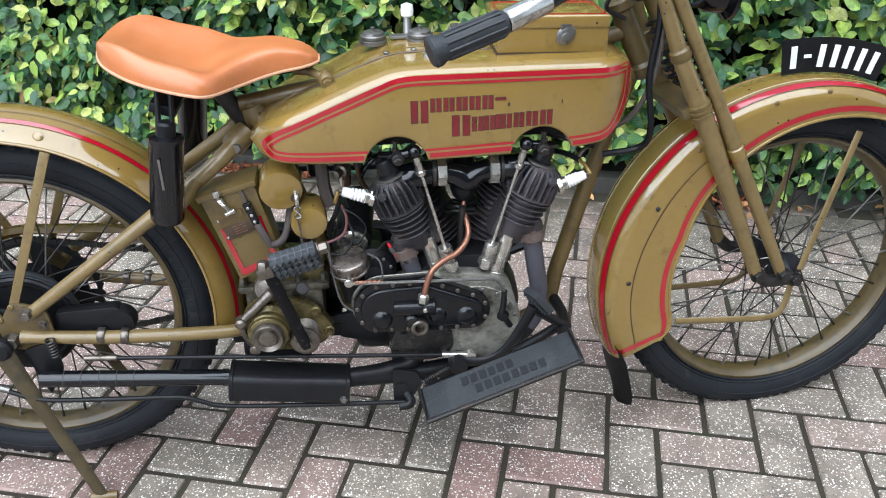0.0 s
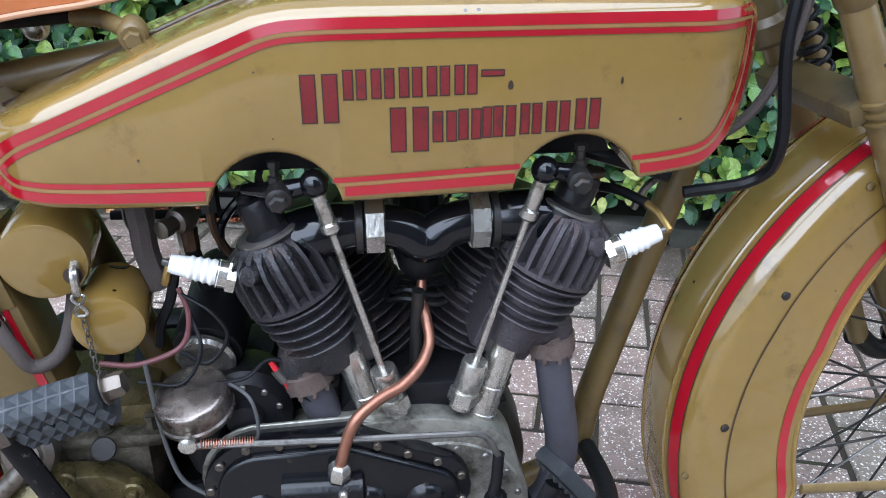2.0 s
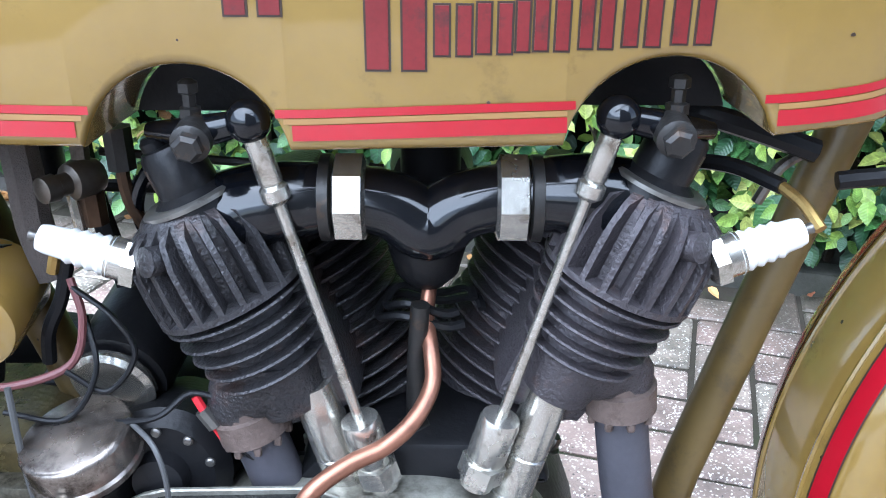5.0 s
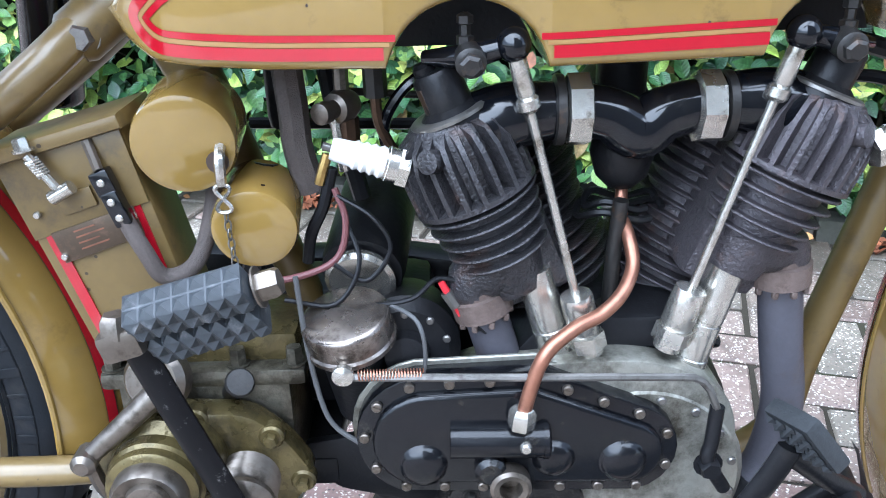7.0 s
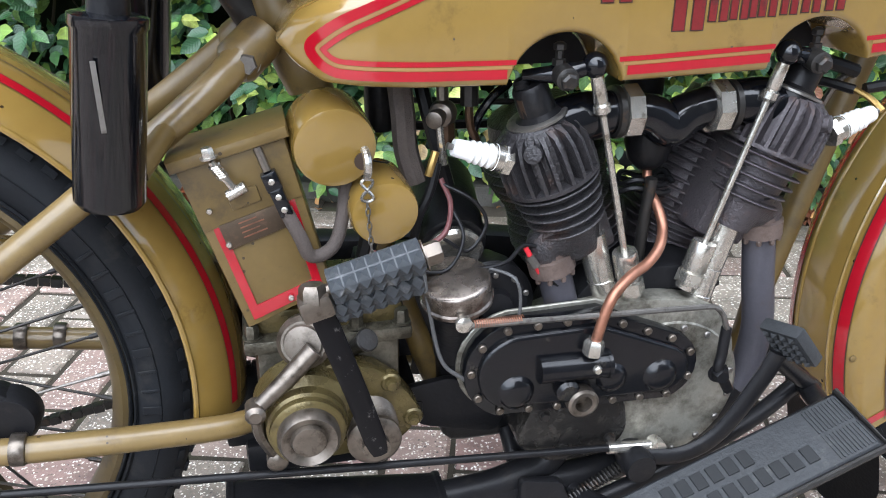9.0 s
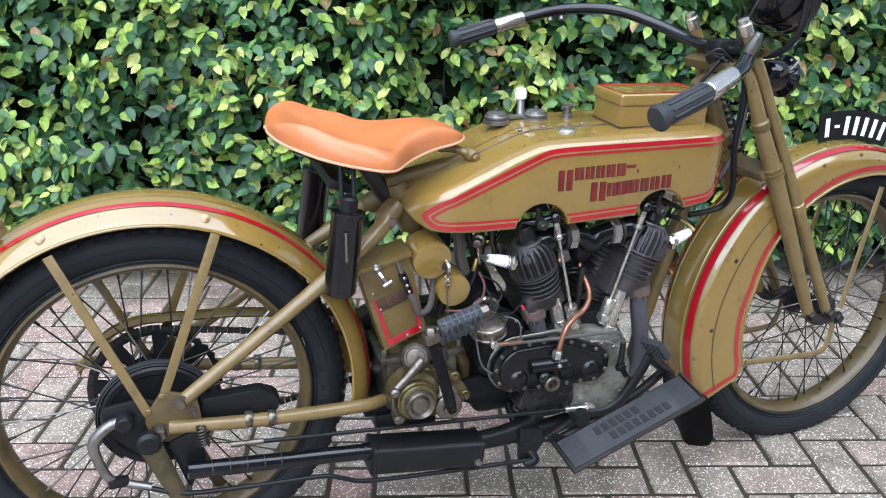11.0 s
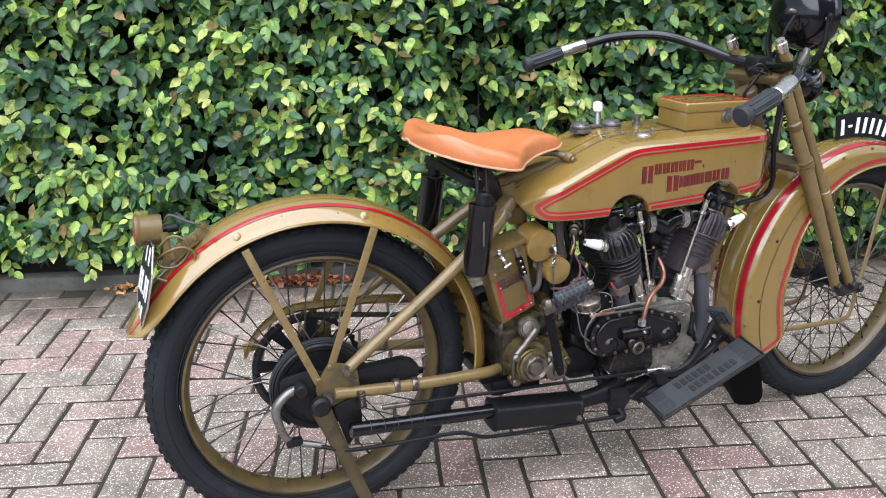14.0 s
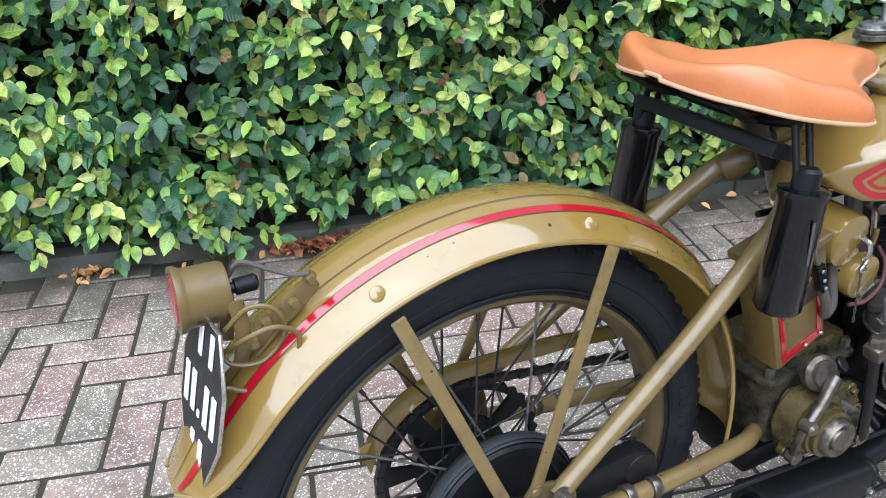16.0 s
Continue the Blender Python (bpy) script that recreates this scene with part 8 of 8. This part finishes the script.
cable("ribbed_hose", CLOTH, [(-0.185, -0.04, 0.70), (-0.180, -0.045, 0.645), (-0.178, -0.048, 0.61), (-0.169, -0.05, 0.575)], 0.0125, "braided cloth hose")
cable("black_hose", BLACK_DULL, [(-0.160, 0.0, 0.70), (-0.150, -0.02, 0.64), (-0.130, -0.03, 0.56)], 0.008)
cable("black_hose", BLACK_DULL, [(-0.205, -0.05, 0.60), (-0.215, -0.06, 0.545), (-0.225, -0.06, 0.50)], 0.010)
cable("plug_lead", BLACK_DULL, [(-0.150, -0.068, 0.600), (-0.158, -0.070, 0.57), (-0.170, -0.072, 0.545), (-0.175, -0.07, 0.52)], 0.005, "black plug lead")
cable("red_wire", WIRE_RED, [(-0.148, -0.075, 0.585), (-0.140, -0.085, 0.56), (-0.150, -0.092, 0.53), (-0.19, -0.10, 0.518), (-0.225, -0.10, 0.522)], 0.0028, "faded red wire")
cable("black_wire", BLACK_DULL, [(-0.146, -0.078, 0.58), (-0.118, -0.09, 0.565), (-0.105, -0.095, 0.54), (-0.125, -0.10, 0.515), (-0.15, -0.10, 0.53)], 0.0020)
cable("black_wire", BLACK_DULL, [(-0.14, -0.08, 0.56), (-0.13, -0.10, 0.53), (-0.15, -0.11, 0.50), (-0.19, -0.11, 0.505)], 0.0020)
cable("grey_wire", WIRE_GREY, [(-0.178, -0.12, 0.53), (-0.172, -0.13, 0.47), (-0.160, -0.135, 0.41), (-0.135, -0.138, 0.385)], 0.0022, "thin grey wire")
cable("grey_wire", WIRE_GREY, [(-0.11, -0.11, 0.50), (-0.085, -0.135, 0.495), (-0.08, -0.138, 0.46), (-0.09, -0.135, 0.43)], 0.0018)
cable("red_terminal", WIRE_BRIGHT, [(-0.066, -0.105, 0.515), (-0.061, -0.107, 0.506)], 0.0030, "bright red wire terminal")
cable("red_terminal", WIRE_BRIGHT, [(-0.054, -0.108, 0.494), (-0.050, -0.108, 0.486)], 0.0030, "bright red wire terminal")
cable("wire_tap", STEEL, [(-0.062, -0.107, 0.506), (-0.054, -0.108, 0.494)], 0.0052)
cable("black_wire", BLACK_DULL, [(-0.13, -0.11, 0.497), (-0.09, -0.115, 0.505), (-0.068, -0.106, 0.518), (-0.045, -0.107, 0.51), (-0.042, -0.108, 0.495), (-0.05, -0.108, 0.486), (-0.03, -0.11, 0.47)], 0.0022)
cable("plug_clip", BRASS, [(-0.152, -0.070, 0.612), (-0.157, -0.072, 0.598), (-0.160, -0.072, 0.588)], 0.0042)
cable("plug_lead", BLACK_DULL, [(0.24, -0.03, 0.655), (0.275, -0.06, 0.660), (0.298, -0.09, 0.656)], 0.0052, "black plug lead")
cable("plug_clip", BRASS, [(0.298, -0.09, 0.656), (0.306, -0.105, 0.650), (0.312, -0.12, 0.640)], 0.0036)
cable("black_hose", BLACK_DULL, [(0.245, -0.02, 0.69), (0.30, -0.03, 0.675), (0.34, -0.035, 0.662)], 0.008)
cable("link_rod", STEEL, [(0.335, -0.030, 0.660), (0.318, -0.034, 0.650), (0.308, -0.03, 0.625)], 0.004)
cable("fuel_pipe", BLACK, [(-0.070, -0.045, 0.672), (-0.090, -0.05, 0.658), (-0.104, -0.05, 0.638), (-0.108, -0.048, 0.618), (-0.100, -0.045, 0.602), (-0.075, -0.03, 0.592)], 0.0046)
cable("fuel_line", DARK_STEEL, [(-0.16, 0.03, 0.64), (-0.05, 0.03, 0.632), (0.05, 0.03, 0.628)], 0.0035)
cable("fuel_tap", TARNISH, [(-0.140, -0.045, 0.690), (-0.140, -0.048, 0.655), (-0.138, -0.05, 0.632)], 0.0062, "tarnished fuel tap")
cable("frame_rod", BLACK_DULL, [(-0.24, 0.07, 0.602), (-0.11, 0.07, 0.598), (0.06, 0.07, 0.594)], 0.0055, "thin black far-side rod")
cable("oil_feed", COPPER_DARK, [(-0.113, -0.05, 0.675), (-0.113, -0.05, 0.640), (-0.108, -0.05, 0.621), (-0.097, -0.048, 0.603), (-0.075, -0.04, 0.592)], 0.0046, "dark brown oil pipe")
cable("union_nut", DARK_STEEL, [(-0.1135, -0.05, 0.680), (-0.113, -0.05, 0.652)], 0.0095)
cable("brass_nut", COPPER_DARK, [(-0.137, -0.05, 0.636), (-0.1365, -0.05, 0.614)], 0.0095, "dark bronze union nut")
cable("drain_pipe", NICKEL, [(-0.146, -0.056, 0.640), (-0.143, -0.058, 0.612), (-0.141, -0.058, 0.594)], 0.0042)
bm = bmesh.new()
lathe(bm, [(0.0, -0.014), (0.011, -0.011), (0.0145, 0.0), (0.012, 0.010), (0.0075, 0.012), (0.0075, 0.020), (0.009, 0.021), (0.0085, 0.030), (0.0, 0.033)], (-0.140, -0.050, 0.645), (-0.5, -0.85, 0.0), 18)
part("tap_body", bm, TARNISH, bike)
bm = bmesh.new()
lathe(bm, [(0.014, 0), (0.016, 0.01), (0.016, 0.05), (0.010, 0.055)], (-0.195, 0.01, 0.615), (0, 0, 1), 16)
part("coil_body", bm, BLACK_DULL, bike, "black ignition coil")
cable("head_cable", BLACK_DULL, [(0.43, -0.05, 0.985), (0.435, -0.06, 0.90), (0.425, -0.065, 0.80), (0.44, -0.06, 0.70), (0.43, -0.04, 0.655), (0.36, -0.03, 0.64)], 0.0065, "black control cable at the head")
cable("head_cable", CLOTH, [(0.425, -0.045, 0.98), (0.442, -0.06, 0.88), (0.432, -0.06, 0.79), (0.405, -0.05, 0.725), (0.355, -0.04, 0.69)], 0.0055)
cable("head_cable", BLACK_DULL, [(0.415, 0.02, 0.98), (0.47, -0.02, 0.95), (0.50, -0.03, 0.92), (0.55, 0.0, 0.93)], 0.004)
cable("head_cable", BLACK_DULL, [(0.40, -0.03, 0.985), (0.36, -0.04, 0.955), (0.345, -0.03, 0.92), (0.38, -0.035, 0.90)], 0.004)
cable("lamp_wire", BLACK_DULL, [(0.475, -0.03, 1.11), (0.44, -0.04, 1.07), (0.435, -0.03, 1.01), (0.42, -0.03, 0.97)], 0.003)
for k in range(5):
    cable("tangle_wire", BLACK_DULL if k % 2 else DARK_STEEL, [(0.35 + 0.012 * k, -0.03 + 0.012 * k, 0.985), (0.37 + 0.01 * k, -0.05, 1.0 - 0.012 * k), (0.41, -0.055 + 0.02 * k, 0.965 + 0.006 * k), (0.44, -0.03, 0.955)], 0.0022)


# ---- litter along the kerb ----
def litter(name, u0, u1, v0, v1, count, mat, label, seed, size=(0.02, 0.045), z0=0.004):
    rng = np.random.default_rng(seed)
    base, faces = leaf_shape(1.0)
    verts, polys, n = [], [], 0
    for k in range(count):
        s = rng.uniform(*size)
        r = np.array(Euler((rng.normal(0, 0.5), rng.normal(0, 0.5), rng.uniform(0, 6.28))).to_matrix())
        shape = base.copy()
        shape[:, 2] += 0.5 * shape[:, 1] ** 2 * rng.uniform(-1, 2)
        p = np.array((rng.triangular(u0, (u0 + u1) / 2, u1), rng.uniform(v0, v1), z0 + rng.uniform(0.003, 0.02)))
        verts.append(shape * s @ r.T + p)
        polys += [tuple(i + n for i in fc) for fc in faces]
        n += len(base)
    me = bpy.data.meshes.new(name)
    me.from_pydata(np.concatenate(verts).tolist(), [], polys)
    me.materials.append(mat)
    ob = new(name, me)
    ob.matrix_world = LATTICE
    return tagged(ob, label, "leaf litter", kind="stuff")


KF = KERB_V - 0.04
litter("fallen_leaves", -1.12, -0.62, KF - 0.07, KF, 150, RUSSET, "heap of russet dry leaves against the kerb", 3)
litter("fallen_leaves", -1.66, -1.50, KF - 0.08, KF - 0.005, 34, BUFF_LEAF, "small heap of pale dry leaves by the kerb", 5)
litter("fallen_leaves", 0.55, 0.95, KF - 0.06, KF, 110, RUSSET, "heap of russet dry leaves against the kerb", 6)
litter("fallen_leaves", -2.0, 2.6, KF - 0.12, KF, 50, BUFF_LEAF, "scattered dry leaves by the kerb", 8)


def grass_tuft(u, v, seed, n=26):
    rng = np.random.default_rng(seed)
    bm = bmesh.new()
    for k in range(n):
        a, l = rng.uniform(0, 6.28), rng.uniform(0.03, 0.09)
        b = Vector((u + rng.normal(0, 0.012), v + rng.normal(0, 0.010), 0.0))
        d = Vector((math.cos(a), math.sin(a), 0))
        t_ = Vector((-d.y, d.x, 0)) * 0.0014
        v0, v1 = bm.verts.new(b - t_), bm.verts.new(b + t_)
        m1 = b + d * l * 0.3 + Vector((0, 0, l * 0.7))
        v2, v3 = bm.verts.new(m1 + t_ * 0.8), bm.verts.new(m1 - t_ * 0.8)
        v4 = bm.verts.new(b + d * l * 0.7 + Vector((0, 0, l * 0.95)))
        bm.faces.new((v0, v1, v2, v3))
        bm.faces.new((v3, v2, v4))
    return tagged(part("grass_tuft", bm, GRASS, None, m=LATTICE), "thin tuft of grass at the kerb", "grass", kind="stuff")


for k, (u, v) in enumerate(((-1.22, KF - 0.005), (1.35, KF - 0.01), (1.5, KF - 0.02), (1.75, KF - 0.01), (1.95, KF - 0.02), (1.62, KF - 0.03))):
    grass_tuft(u, v, 20 + k)


# ---- pavers, last ----
def paver_mesh(seed):
    rng = random.Random(seed)
    bm = bmesh.new()
    w, l = UNIT - 0.0100, 2 * UNIT - 0.0100
    block(bm, (0, 0, -0.02), (w, l, 0.04), None, 0.0045, 1)
    for v in bm.verts:
        v.co.x += rng.uniform(-0.0016, 0.0016)
        v.co.y += rng.uniform(-0.0016, 0.0016)
    me = bpy.data.meshes.new("paver")
    bm.to_mesh(me)
    bm.free()
    return me


def lay_pavers():
    rng = random.Random(7)
    kinds = [paver_mesh(k) for k in range(5)]
    for me in kinds:
        me.materials.append(PAVER)
    spots = []
    for u in range(-44, 48):
        for v in range(-40, 17):
            k = (u + v) % 4
            if k == 0:
                spots.append((u + 0.5, v + 1.0, 0))
            elif k == 2:
                spots.append((u + 1.0, v + 0.5, 90))
    inside = [s for s in spots if s[1] * UNIT < KERB_V - 0.04]
    near = sorted(inside, key=lambda s: (s[0] * UNIT - 0.0) ** 2 * 0.45 + (s[1] * UNIT - 0.25) ** 2 * 1.5)[:300]
    chosen = set(near)
    rest, polys, n = [], [], 0
    for s in inside:
        m = LATTICE @ pose(s[0] * UNIT, s[1] * UNIT, rng.uniform(-0.0022, 0.0022), rng.uniform(-0.5, 0.5), rng.uniform(-0.5, 0.5), s[2] + rng.uniform(-0.5, 0.5) + 180 * rng.randrange(2))
        me = rng.choice(kinds)
        if s in chosen:
            ob = new("paver", me)
            ob.parent, ob.matrix_local = pavement, m
        else:
            rest += [tuple(m @ v.co) for v in me.vertices]
            polys += [tuple(i + n for i in p.vertices) for p in me.polygons]
            n += len(me.vertices)
    me = bpy.data.meshes.new("paver_field")
    me.from_pydata(rest, [], polys)
    me.materials.append(PAVER_FAR)
    ob = new("paver_field", me)
    ob.parent = pavement
    tagged(ob, kind="stuff")


lay_pavers()
